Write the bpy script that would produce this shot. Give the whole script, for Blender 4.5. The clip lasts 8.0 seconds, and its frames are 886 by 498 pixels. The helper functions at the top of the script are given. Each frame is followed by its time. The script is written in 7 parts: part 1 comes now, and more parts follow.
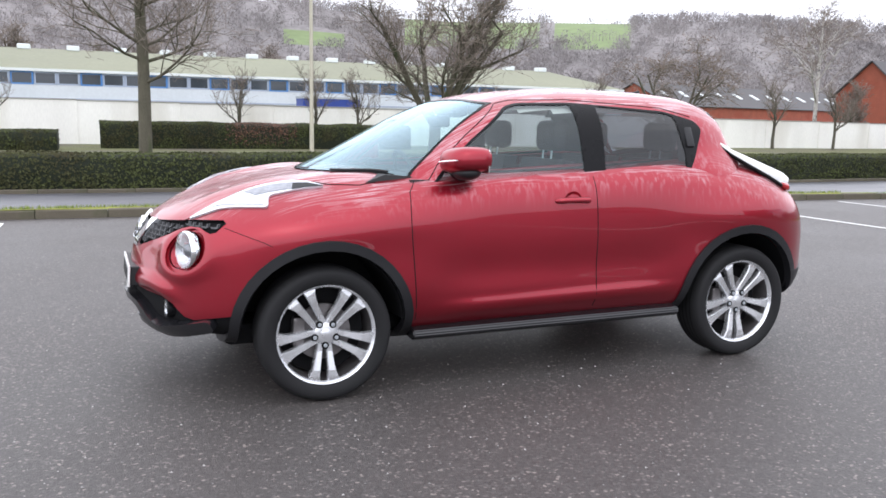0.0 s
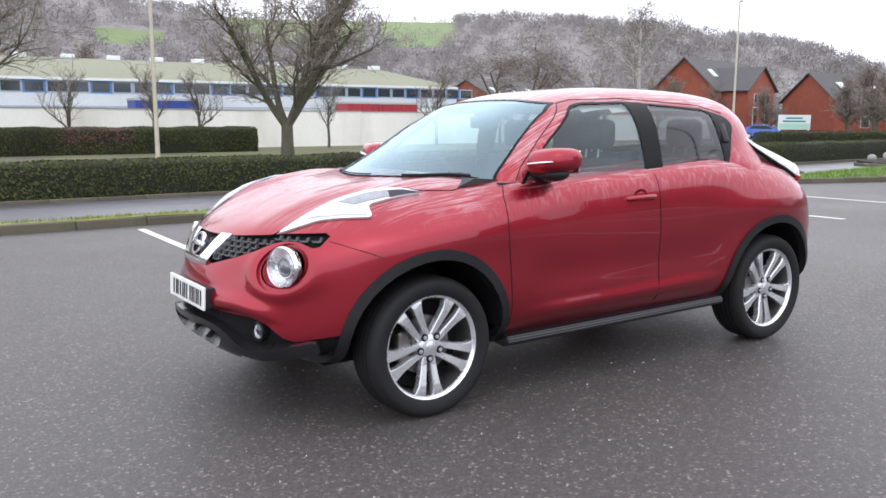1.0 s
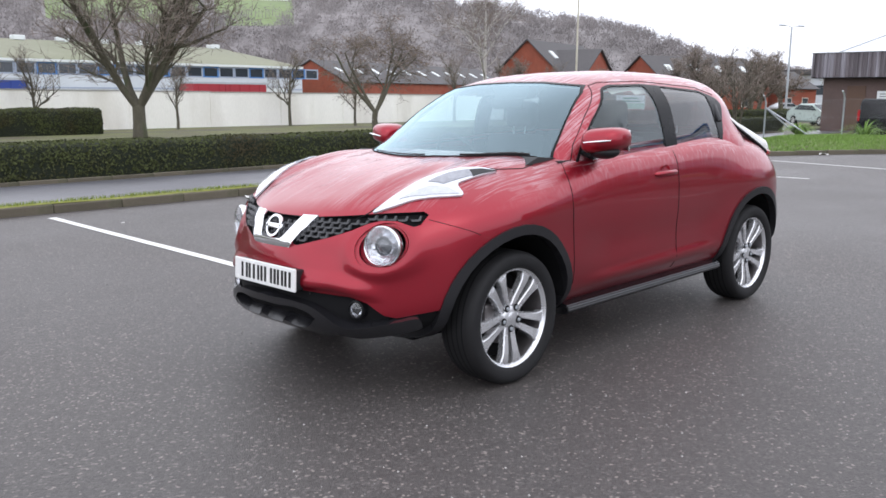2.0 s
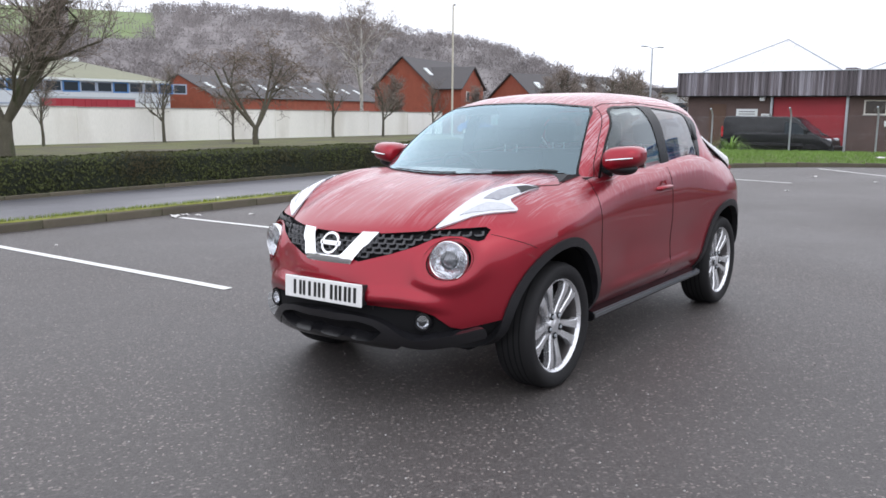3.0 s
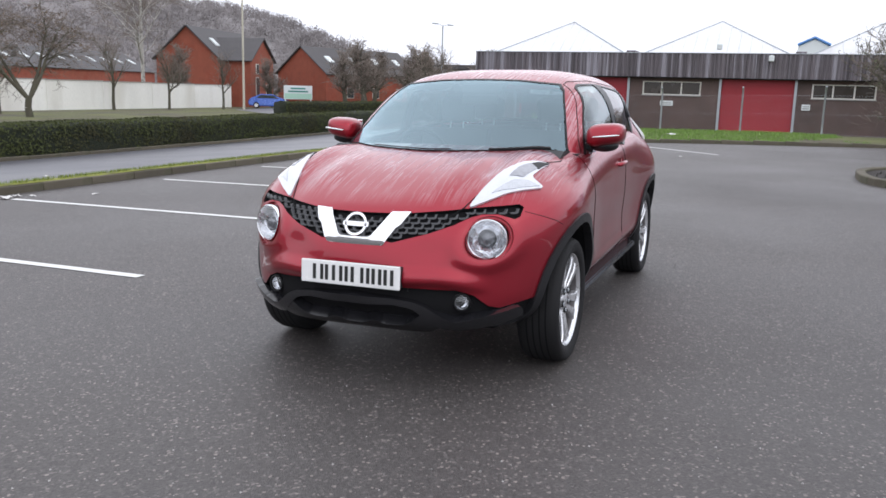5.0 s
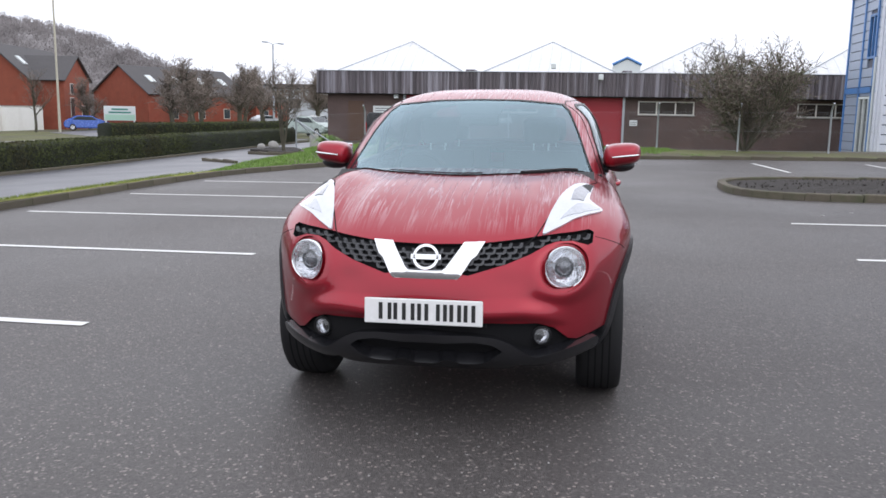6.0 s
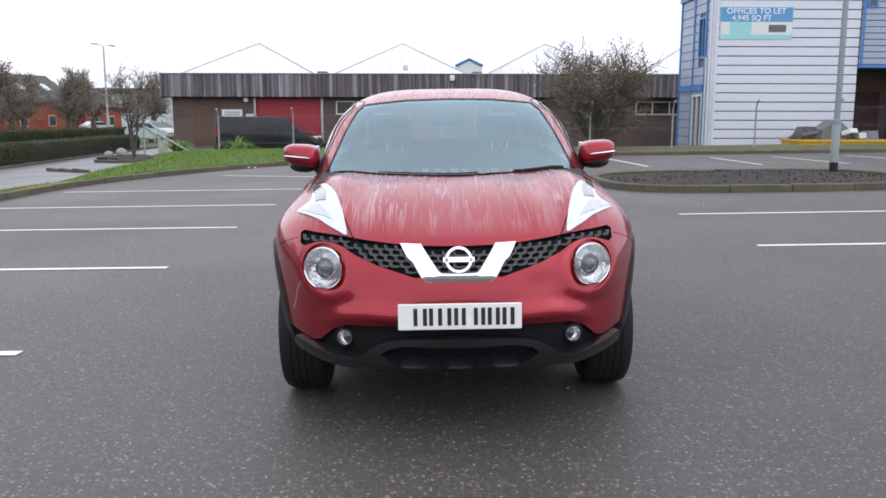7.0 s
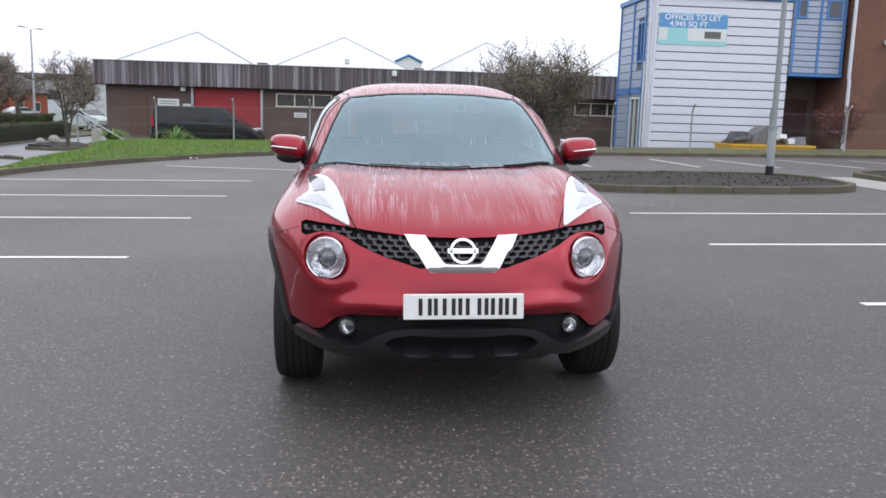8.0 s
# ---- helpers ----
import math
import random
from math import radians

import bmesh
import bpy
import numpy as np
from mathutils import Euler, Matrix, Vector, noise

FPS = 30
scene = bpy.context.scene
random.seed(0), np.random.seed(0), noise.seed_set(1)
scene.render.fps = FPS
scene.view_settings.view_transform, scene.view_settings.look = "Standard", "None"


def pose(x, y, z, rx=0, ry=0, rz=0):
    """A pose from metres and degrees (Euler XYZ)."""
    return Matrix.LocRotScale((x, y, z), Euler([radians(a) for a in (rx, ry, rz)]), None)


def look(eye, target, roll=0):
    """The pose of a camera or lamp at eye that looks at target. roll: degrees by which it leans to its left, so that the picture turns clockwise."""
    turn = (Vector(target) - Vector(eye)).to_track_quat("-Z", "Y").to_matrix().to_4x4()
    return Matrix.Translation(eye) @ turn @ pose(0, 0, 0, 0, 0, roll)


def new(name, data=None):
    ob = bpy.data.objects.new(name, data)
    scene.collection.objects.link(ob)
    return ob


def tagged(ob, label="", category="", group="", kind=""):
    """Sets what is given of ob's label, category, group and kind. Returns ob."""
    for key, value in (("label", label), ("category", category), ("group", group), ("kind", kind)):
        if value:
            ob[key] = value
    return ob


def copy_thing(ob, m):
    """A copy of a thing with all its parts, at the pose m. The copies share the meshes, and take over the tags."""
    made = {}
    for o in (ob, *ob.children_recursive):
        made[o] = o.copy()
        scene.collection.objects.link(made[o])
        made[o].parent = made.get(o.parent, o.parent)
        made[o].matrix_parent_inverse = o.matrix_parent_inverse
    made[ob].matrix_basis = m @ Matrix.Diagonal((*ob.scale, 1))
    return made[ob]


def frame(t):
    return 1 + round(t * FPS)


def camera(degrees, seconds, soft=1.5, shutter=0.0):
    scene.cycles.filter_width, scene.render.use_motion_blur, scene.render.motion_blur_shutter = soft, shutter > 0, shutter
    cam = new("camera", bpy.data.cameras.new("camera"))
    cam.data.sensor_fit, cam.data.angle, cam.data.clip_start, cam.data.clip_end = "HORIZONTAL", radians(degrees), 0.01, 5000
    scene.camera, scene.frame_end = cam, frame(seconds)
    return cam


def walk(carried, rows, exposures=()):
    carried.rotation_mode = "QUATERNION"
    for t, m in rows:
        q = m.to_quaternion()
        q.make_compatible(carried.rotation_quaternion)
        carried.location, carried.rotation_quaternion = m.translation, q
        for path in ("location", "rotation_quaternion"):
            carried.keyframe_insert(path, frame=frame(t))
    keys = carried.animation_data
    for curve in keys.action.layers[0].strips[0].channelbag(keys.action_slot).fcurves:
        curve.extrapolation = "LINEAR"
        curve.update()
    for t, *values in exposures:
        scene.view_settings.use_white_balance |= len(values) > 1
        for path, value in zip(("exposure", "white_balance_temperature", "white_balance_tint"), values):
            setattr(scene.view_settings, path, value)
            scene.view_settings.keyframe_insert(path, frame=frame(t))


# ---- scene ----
cam = camera(55.5, 8.0, soft=1.6)
PATH = [
    (0, (-1.029, -4.7, 1.434), (-0.265, -2.879, 1.113), 1.3),
    (0.5, (-1.579, -4.316, 1.426), (-0.687, -2.552, 1.124), 0.6),
    (1, (-2.103, -3.989, 1.432), (-0.995, -2.355, 1.113), 0.3),
    (1.5, (-2.604, -3.685, 1.437), (-1.341, -2.168, 1.118), 0.3),
    (1.7, (-2.805, -3.584, 1.433), (-1.494, -2.114, 1.084), 0.2),
    (2.8, (-3.729, -2.943, 1.452), (-2.16, -1.742, 1.14), 0.6),
    (3, (-3.835, -2.86, 1.456), (-2.243, -1.693, 1.132), 0.5),
    (3.5, (-4.081, -2.736, 1.459), (-2.427, -1.661, 1.132), 0.4),
    (4, (-4.187, -2.633, 1.453), (-2.491, -1.628, 1.116), 0.9),
    (4.5, (-4.267, -2.303, 1.423), (-2.508, -1.405, 1.111), 2.9),
    (4.7, (-4.307, -2.11, 1.439), (-2.52, -1.276, 1.103), 2.5),
    (5.8, (-4.362, -0.843, 1.432), (-2.437, -0.436, 1.077), 0.7),
    (6, (-4.379, -0.633, 1.429), (-2.434, -0.298, 1.107), 1.0),
    (6.5, (-4.394, -0.171, 1.428), (-2.426, -0.052, 1.095), 0.0),
    (7, (-4.344, 0.179, 1.408), (-2.37, 0.149, 1.094), 0.1),
    (7.5, (-4.387, 0.379, 1.403), (-2.418, 0.254, 1.075), 0.8),
    (8, (-4.404, 0.488, 1.393), (-2.439, 0.301, 1.073), 1.7),
]
walk(cam, [(t, look(eye, target, roll)) for t, eye, target, roll in PATH],
     exposures=[(0.0, 1.01), (1.5, 0.80), (3.0, 0.59), (4.5, 0.50), (6.0, 0.49), (8.0, 0.50)])

# ---- world and light: overcast winter day ----
world = bpy.data.worlds.new("overcast")
scene.world = world
world.use_nodes = True
wn, wl = world.node_tree.nodes, world.node_tree.links
wn.clear()
sky = wn.new("ShaderNodeTexSky")
sky.sky_type, sky.sun_disc, sky.sun_elevation, sky.sun_rotation = "NISHITA", False, radians(38), radians(200)
sky.dust_density, sky.air_density, sky.ozone_density = 5.0, 1.0, 1.0
grey = wn.new("ShaderNodeHueSaturation")
grey.inputs["Saturation"].default_value, grey.inputs["Value"].default_value = 0.12, 0.1
cloud = wn.new("ShaderNodeTexNoise")
cloud.inputs["Scale"].default_value, cloud.inputs["Detail"].default_value = 2.2, 4.0
cloudramp = wn.new("ShaderNodeValToRGB")
cloudramp.color_ramp.elements[0].position, cloudramp.color_ramp.elements[0].color = 0.3, (0.872, 0.905, 1.03, 1)
cloudramp.color_ramp.elements[1].position, cloudramp.color_ramp.elements[1].color = 0.7, (0.97, 1.005, 1.135, 1)
skymix = wn.new("ShaderNodeMixRGB")
skymix.inputs["Fac"].default_value = 0.88
back, wout = wn.new("ShaderNodeBackground"), wn.new("ShaderNodeOutputWorld")
back.inputs["Strength"].default_value = 1.0
wl.new(sky.outputs["Color"], grey.inputs["Color"])
wl.new(cloud.outputs["Fac"], cloudramp.inputs["Fac"])
wl.new(grey.outputs["Color"], skymix.inputs["Color1"])
wl.new(cloudramp.outputs["Color"], skymix.inputs["Color2"])
wl.new(skymix.outputs["Color"], back.inputs["Color"])
wl.new(back.outputs["Background"], wout.inputs["Surface"])

sun = new("sun", bpy.data.lights.new("sun", "SUN"))
sun.data.energy, sun.data.angle, sun.data.color = 0.6, radians(179), (1.0, 0.97, 0.93)
sun.matrix_world = look((0, 0, 50), (12, -30, 0))


# ---- materials ----
def mat(name, base, rough=0.6, metal=0.0, vary=0.15, scale=8.0, fine=120.0, bump=0.15, coat=0.0, spec=0.5, blotch=None, blotch_at=(0.55, 0.7),
        stretch=(1, 1, 1), coords="Object", depth=0.003, per_piece=0.0, rough_vary=0.12, per_island=0.0):
    """A principled surface: colour varied at two scales, optional stains, roughness variation and fine relief."""
    m = bpy.data.materials.new(name)
    m.use_nodes = True
    n, l = m.node_tree.nodes, m.node_tree.links
    p = n["Principled BSDF"]
    p.inputs["Metallic"].default_value, p.inputs["Coat Weight"].default_value = metal, coat
    p.inputs["Coat Roughness"].default_value, p.inputs["Specular IOR Level"].default_value = 0.04, spec
    tc, mp = n.new("ShaderNodeTexCoord"), n.new("ShaderNodeMapping")
    mp.inputs["Scale"].default_value = stretch
    l.new(n.new("ShaderNodeNewGeometry").outputs["Position"] if coords == "World" else tc.outputs[coords], mp.inputs["Vector"])
    big, small = n.new("ShaderNodeTexNoise"), n.new("ShaderNodeTexNoise")
    for node, sc, det in ((big, scale, 5.0), (small, fine, 3.0)):
        node.inputs["Scale"].default_value, node.inputs["Detail"].default_value = sc, det
        l.new(mp.outputs["Vector"], node.inputs["Vector"])
    add = n.new("ShaderNodeMath")
    add.operation = "MULTIPLY_ADD"
    add.inputs[1].default_value = 0.5
    l.new(small.outputs["Fac"], add.inputs[0])
    half = n.new("ShaderNodeMath")
    half.operation = "MULTIPLY"
    half.inputs[1].default_value = 0.5
    l.new(big.outputs["Fac"], half.inputs[0])
    l.new(half.outputs[0], add.inputs[2])
    last = add.outputs[0]
    for amount, source in ((per_piece, "ShaderNodeObjectInfo"), (per_island, "ShaderNodeNewGeometry")):
        if amount:
            info, mm = n.new(source), n.new("ShaderNodeMath")
            mm.operation, mm.inputs[1].default_value = "MULTIPLY_ADD", amount
            l.new(info.outputs["Random" if source == "ShaderNodeObjectInfo" else "Random Per Island"], mm.inputs[0])
            l.new(last, mm.inputs[2])
            sub = n.new("ShaderNodeMath")
            sub.operation, sub.inputs[1].default_value = "SUBTRACT", amount / 2
            l.new(mm.outputs[0], sub.inputs[0])
            last = sub.outputs[0]
    ramp = n.new("ShaderNodeValToRGB")
    ramp.color_ramp.elements[0].position, ramp.color_ramp.elements[1].position = 0.3, 0.7
    ramp.color_ramp.elements[0].color = (*[c * (1 - vary) for c in base], 1)
    ramp.color_ramp.elements[1].color = (*[min(1, c * (1 + vary)) for c in base], 1)
    l.new(last, ramp.inputs["Fac"])
    colour = ramp.outputs["Color"]
    if blotch:
        stain, sr, mix = n.new("ShaderNodeTexNoise"), n.new("ShaderNodeValToRGB"), n.new("ShaderNodeMixRGB")
        stain.inputs["Scale"].default_value, stain.inputs["Detail"].default_value = scale * 0.45, 8.0
        sr.color_ramp.elements[0].position, sr.color_ramp.elements[1].position = blotch_at
        l.new(mp.outputs["Vector"], stain.inputs["Vector"])
        l.new(stain.outputs["Fac"], sr.inputs["Fac"])
        l.new(sr.outputs["Color"], mix.inputs["Fac"])
        l.new(colour, mix.inputs["Color1"])
        mix.inputs["Color2"].default_value = (*blotch, 1)
        colour = mix.outputs["Color"]
    l.new(colour, p.inputs["Base Color"])
    rr = n.new("ShaderNodeMapRange")
    rr.inputs["To Min"].default_value, rr.inputs["To Max"].default_value = max(0.02, rough - rough_vary), min(1, rough + rough_vary)
    l.new(big.outputs["Fac"], rr.inputs["Value"])
    l.new(rr.outputs["Result"], p.inputs["Roughness"])
    if bump:
        b = n.new("ShaderNodeBump")
        b.inputs["Strength"].default_value, b.inputs["Distance"].default_value = bump, depth
        l.new(small.outputs["Fac"], b.inputs["Height"])
        l.new(b.outputs["Normal"], p.inputs["Normal"])
    return m


def glass_mat(name, tint, rough=0.02, ior=2.1, wet=0.10, sheen=(1, 1, 1)):
    """A thin pane: tinted see-through with a mirror gloss that grows towards grazing."""
    m = bpy.data.materials.new(name)
    m.use_nodes = True
    n, l = m.node_tree.nodes, m.node_tree.links
    n.clear()
    out, mix = n.new("ShaderNodeOutputMaterial"), n.new("ShaderNodeMixShader")
    clear, gloss, fres = n.new("ShaderNodeBsdfTransparent"), n.new("ShaderNodeBsdfGlossy"), n.new("ShaderNodeLayerWeight")
    clear.inputs["Color"].default_value = (*tint, 1)
    gloss.inputs["Roughness"].default_value = rough
    fres.inputs["Blend"].default_value = 0.5
    f0 = min(0.9, 1.25 * ((ior - 1) / (ior + 1)) ** 2 + 0.03)
    steep = n.new("ShaderNodeMath")
    steep.operation = "POWER"
    steep.inputs[1].default_value = 3.6
    gloss.inputs["Color"].default_value = (*sheen, 1)
    tc, drops, b = n.new("ShaderNodeTexCoord"), n.new("ShaderNodeTexNoise"), n.new("ShaderNodeBump")
    drops.inputs["Scale"].default_value, drops.inputs["Detail"].default_value = 60.0, 2.0
    b.inputs["Strength"].default_value, b.inputs["Distance"].default_value = 0.03, 0.001
    l.new(tc.outputs["Object"], drops.inputs["Vector"])
    l.new(drops.outputs["Fac"], b.inputs["Height"])
    l.new(b.outputs["Normal"], gloss.inputs["Normal"])
    gain, drop, film = n.new("ShaderNodeMath"), n.new("ShaderNodeBsdfDiffuse"), n.new("ShaderNodeMixShader")
    gain.operation, gain.use_clamp = "MULTIPLY_ADD", True
    gain.inputs[1].default_value, gain.inputs[2].default_value = 1 - f0, f0
    drop.inputs["Color"].default_value = (0.66, 0.73, 0.76, 1)
    film.inputs["Fac"].default_value = wet
    l.new(fres.outputs["Facing"], steep.inputs[0])
    l.new(steep.outputs[0], gain.inputs[0])
    l.new(gain.outputs[0], mix.inputs["Fac"])
    l.new(clear.outputs[0], film.inputs[1])
    l.new(drop.outputs[0], film.inputs[2])
    l.new(film.outputs[0], mix.inputs[1])
    l.new(gloss.outputs[0], mix.inputs[2])
    l.new(mix.outputs[0], out.inputs["Surface"])
    return m


def wet_paint(name, base):
    """Metallic car paint under clear coat, with run marks of rain that follow the fall of the panels."""
    m = mat(name, base, rough=0.35, metal=0.76, vary=0.06, scale=3.0, fine=900.0, bump=0.0, coat=0.8, rough_vary=0.05)
    n, l = m.node_tree.nodes, m.node_tree.links
    p = n["Principled BSDF"]
    tc = n.new("ShaderNodeTexCoord")
    heights = []
    for layers in ((((46, 46, 1.2), 0.48, 0.72, 0.2),), (((2.2, 30, 2.2), 0.48, 0.53, 1.2), ((1.6, 92, 1.6), 0.44, 0.51, 2.2))):
        last = None
        for stretch, lo, hi, twist in layers:
            mp, no, rp = n.new("ShaderNodeMapping"), n.new("ShaderNodeTexNoise"), n.new("ShaderNodeValToRGB")
            mp.inputs["Scale"].default_value = stretch
            no.inputs["Scale"].default_value, no.inputs["Detail"].default_value, no.inputs["Distortion"].default_value = 1.0, 3.0, twist
            rp.color_ramp.elements[0].position, rp.color_ramp.elements[1].position = lo, hi
            l.new(tc.outputs["Object"], mp.inputs["Vector"])
            l.new(mp.outputs["Vector"], no.inputs["Vector"])
            l.new(no.outputs["Fac"], rp.inputs["Fac"])
            if last:
                both = n.new("ShaderNodeMath")
                both.operation = "MULTIPLY"
                l.new(last, both.inputs[0])
                l.new(rp.outputs["Color"], both.inputs[1])
                last = both.outputs[0]
            else:
                last = rp.outputs["Color"]
        heights.append(last)
    geo, sep, up = n.new("ShaderNodeNewGeometry"), n.new("ShaderNodeSeparateXYZ"), n.new("ShaderNodeMapRange")
    l.new(geo.outputs["Normal"], sep.inputs["Vector"])
    l.new(sep.outputs["Z"], up.inputs["Value"])
    up.inputs["From Min"].default_value, up.inputs["From Max"].default_value = 0.45, 0.75
    mix = n.new("ShaderNodeMixRGB")
    l.new(up.outputs["Result"], mix.inputs["Fac"])
    l.new(heights[0], mix.inputs["Color1"])
    l.new(heights[1], mix.inputs["Color2"])
    wet = n.new("ShaderNodeMapRange")
    wet.inputs["From Min"].default_value, wet.inputs["From Max"].default_value = 0.05, 0.92
    l.new(sep.outputs["Z"], wet.inputs["Value"])
    place, high, soaked = n.new("ShaderNodeSeparateXYZ"), n.new("ShaderNodeMapRange"), n.new("ShaderNodeMath")
    l.new(tc.outputs["Object"], place.inputs["Vector"])
    l.new(place.outputs["Z"], high.inputs["Value"])
    high.inputs["From Min"].default_value, high.inputs["From Max"].default_value = 0.88, 1.05
    soaked.operation = "MULTIPLY"
    l.new(wet.outputs["Result"], soaked.inputs[0])
    l.new(high.outputs["Result"], soaked.inputs[1])
    b = n.new("ShaderNodeBump")
    b.inputs["Distance"].default_value = 0.0025
    l.new(soaked.outputs[0], b.inputs["Strength"])
    l.new(mix.outputs["Color"], b.inputs["Height"])
    l.new(b.outputs["Normal"], p.inputs["Coat Normal"])
    run, film = n.new("ShaderNodeMath"), n.new("ShaderNodeMapRange")
    run.operation = "MULTIPLY"
    l.new(mix.outputs["Color"], run.inputs[0])
    l.new(soaked.outputs[0], run.inputs[1])
    l.new(run.outputs[0], film.inputs["Value"])
    film.inputs["To Min"].default_value, film.inputs["To Max"].default_value = 0.03, 0.30
    l.new(film.outputs["Result"], p.inputs["Coat Roughness"])
    # fine beads in the runs: their scattered light is mixed in as paler colour
    patch, pr, beads, milky = n.new("ShaderNodeTexNoise"), n.new("ShaderNodeMapRange"), n.new("ShaderNodeMath"), n.new("ShaderNodeMixRGB")
    patch.inputs["Scale"].default_value, patch.inputs["Detail"].default_value = 4.5, 3.0
    l.new(tc.outputs["Object"], patch.inputs["Vector"])
    l.new(patch.outputs["Fac"], pr.inputs["Value"])
    pr.inputs["From Min"].default_value, pr.inputs["From Max"].default_value = 0.42, 0.62
    pr.inputs["To Min"].default_value, pr.inputs["To Max"].default_value = 0.45, 1.0
    beads.operation = "MULTIPLY"
    l.new(run.outputs[0], beads.inputs[0])
    l.new(pr.outputs["Result"], beads.inputs[1])
    l.new(beads.outputs[0], milky.inputs["Fac"])
    l.new(p.inputs["Base Color"].links[0].from_socket, milky.inputs["Color1"])
    milky.inputs["Color2"].default_value = (0.52, 0.33, 0.36, 1)
    l.new(milky.outputs["Color"], p.inputs["Base Color"])
    return m


RED = wet_paint("red_metallic_paint", (0.30, 0.0065, 0.021))
BLACK_PLASTIC = mat("black_textured_plastic", (0.012, 0.012, 0.014), rough=0.42, vary=0.2, bump=0.15, fine=400, spec=0.36)
GLOSS_BLACK = mat("gloss_black", (0.007, 0.007, 0.008), rough=0.3, vary=0.1, bump=0.0, spec=0.15)
RUBBER = mat("tyre_rubber", (0.012, 0.012, 0.013), rough=0.72, vary=0.25, bump=0.3, fine=200, spec=0.3)
ALLOY = mat("silver_alloy", (0.72, 0.73, 0.75), rough=0.27, metal=0.75, vary=0.05, bump=0.02)
CHROME = mat("chrome", (0.85, 0.86, 0.88), rough=0.08, metal=1.0, vary=0.03, bump=0.0, rough_vary=0.04)
DARK = mat("dark_cavity", (0.006, 0.006, 0.007), rough=0.8, vary=0.2, bump=0.0, spec=0.2)
DISC = mat("brake_metal", (0.16, 0.15, 0.15), rough=0.45, metal=0.8)
TRIM_DARK = mat("dark_cabin_trim", (0.025, 0.026, 0.028), rough=0.65, vary=0.2, bump=0.2, fine=300)
SEAT_CLOTH = mat("charcoal_seat_cloth", (0.045, 0.045, 0.05), rough=0.9, vary=0.25, bump=0.4, fine=500)
SCREEN_GLASS = glass_mat("windscreen_glass", (0.56, 0.70, 0.70), ior=1.95, wet=0.035, sheen=(0.68, 0.90, 1.0))
SIDE_GLASS = glass_mat("side_glass", (0.88, 0.97, 0.96), ior=1.33, wet=0.008, sheen=(0.9, 0.98, 1.0))
PRIVACY_GLASS = glass_mat("privacy_glass", (0.38, 0.40, 0.44), ior=1.25, wet=0.006)
LENS = glass_mat("clear_lens", (0.96, 0.97, 0.98), ior=1.45, wet=0.02)
LAMP_WHITE = mat("pearl_lamp_reflector", (0.62, 0.64, 0.68), rough=0.2, metal=0.35, vary=0.10, scale=14, bump=0.05, coat=1.0)
LAMP_RED = mat("red_lamp_lens", (0.45, 0.01, 0.015), rough=0.15, coat=1.0, bump=0.0)
PLATE_WHITE = mat("white_plate", (0.80, 0.80, 0.79), rough=0.25, vary=0.03, bump=0.0)
PLATE_BLACK = mat("plate_black", (0.012, 0.012, 0.012), rough=0.4, bump=0.0)

ASPHALT = mat("worn_damp_asphalt", (0.079, 0.0712, 0.068), rough=0.52, vary=0.34, scale=0.35, fine=140, bump=0.7, depth=0.006, blotch=(0.060, 0.053, 0.051), blotch_at=(0.5, 0.75), rough_vary=0.2)


def add_chippings(m, size, amount):
    """Pale and dark stone chips set in the binder."""
    n, l = m.node_tree.nodes, m.node_tree.links
    p = n["Principled BSDF"]
    tc, vo, rp, mix = n.new("ShaderNodeTexCoord"), n.new("ShaderNodeTexVoronoi"), n.new("ShaderNodeValToRGB"), n.new("ShaderNodeMixRGB")
    vo.inputs["Scale"].default_value = size
    rp.color_ramp.elements[0].position, rp.color_ramp.elements[0].color = 0.0, (0.30, 0.30, 0.30, 1)
    rp.color_ramp.elements[1].position, rp.color_ramp.elements[1].color = 1.0, (5.5, 5.3, 5.0, 1)
    for at, value in ((0.30, 0.66), (0.80, 0.98), (0.94, 1.9)):
        e = rp.color_ramp.elements.new(at)
        e.color = (value, value, value, 1)
    sep = n.new("ShaderNodeSeparateColor")
    l.new(tc.outputs["Object"], vo.inputs["Vector"])
    l.new(vo.outputs["Color"], sep.inputs["Color"])
    l.new(sep.outputs["Red"], rp.inputs["Fac"])
    mix.blend_type, mix.inputs["Fac"].default_value = "MULTIPLY", amount
    old = p.inputs["Base Color"].links[0].from_socket
    l.new(old, mix.inputs["Color1"])
    l.new(rp.outputs["Color"], mix.inputs["Color2"])
    l.new(mix.outputs["Color"], p.inputs["Base Color"])


add_chippings(ASPHALT, 88.0, 0.52)
ROAD = mat("wet_grey_road", (0.090, 0.090, 0.102), rough=0.42, vary=0.25, scale=0.4, fine=80, bump=0.35, depth=0.003, rough_vary=0.2)
LINE = mat("white_road_paint", (0.72, 0.72, 0.70), rough=0.6, vary=0.08, scale=6, fine=90, bump=0.2, blotch=(0.35, 0.34, 0.33), blotch_at=(0.62, 0.9))
KERB = mat("weathered_kerb_concrete", (0.105, 0.09, 0.065), rough=0.85, vary=0.25, scale=6, fine=70, bump=0.5, blotch=(0.07, 0.075, 0.04), blotch_at=(0.45, 0.7), per_piece=0.25)
GRASS = mat("winter_grass", (0.11, 0.118, 0.038), rough=0.9, vary=0.4, scale=0.6, fine=30, bump=0.8, depth=0.02, blotch=(0.085, 0.072, 0.048), blotch_at=(0.42, 0.62))
BLADE = mat("grass_blade", (0.15, 0.265, 0.045), rough=0.6, vary=0.3, scale=2, bump=0.0, per_island=0.5)
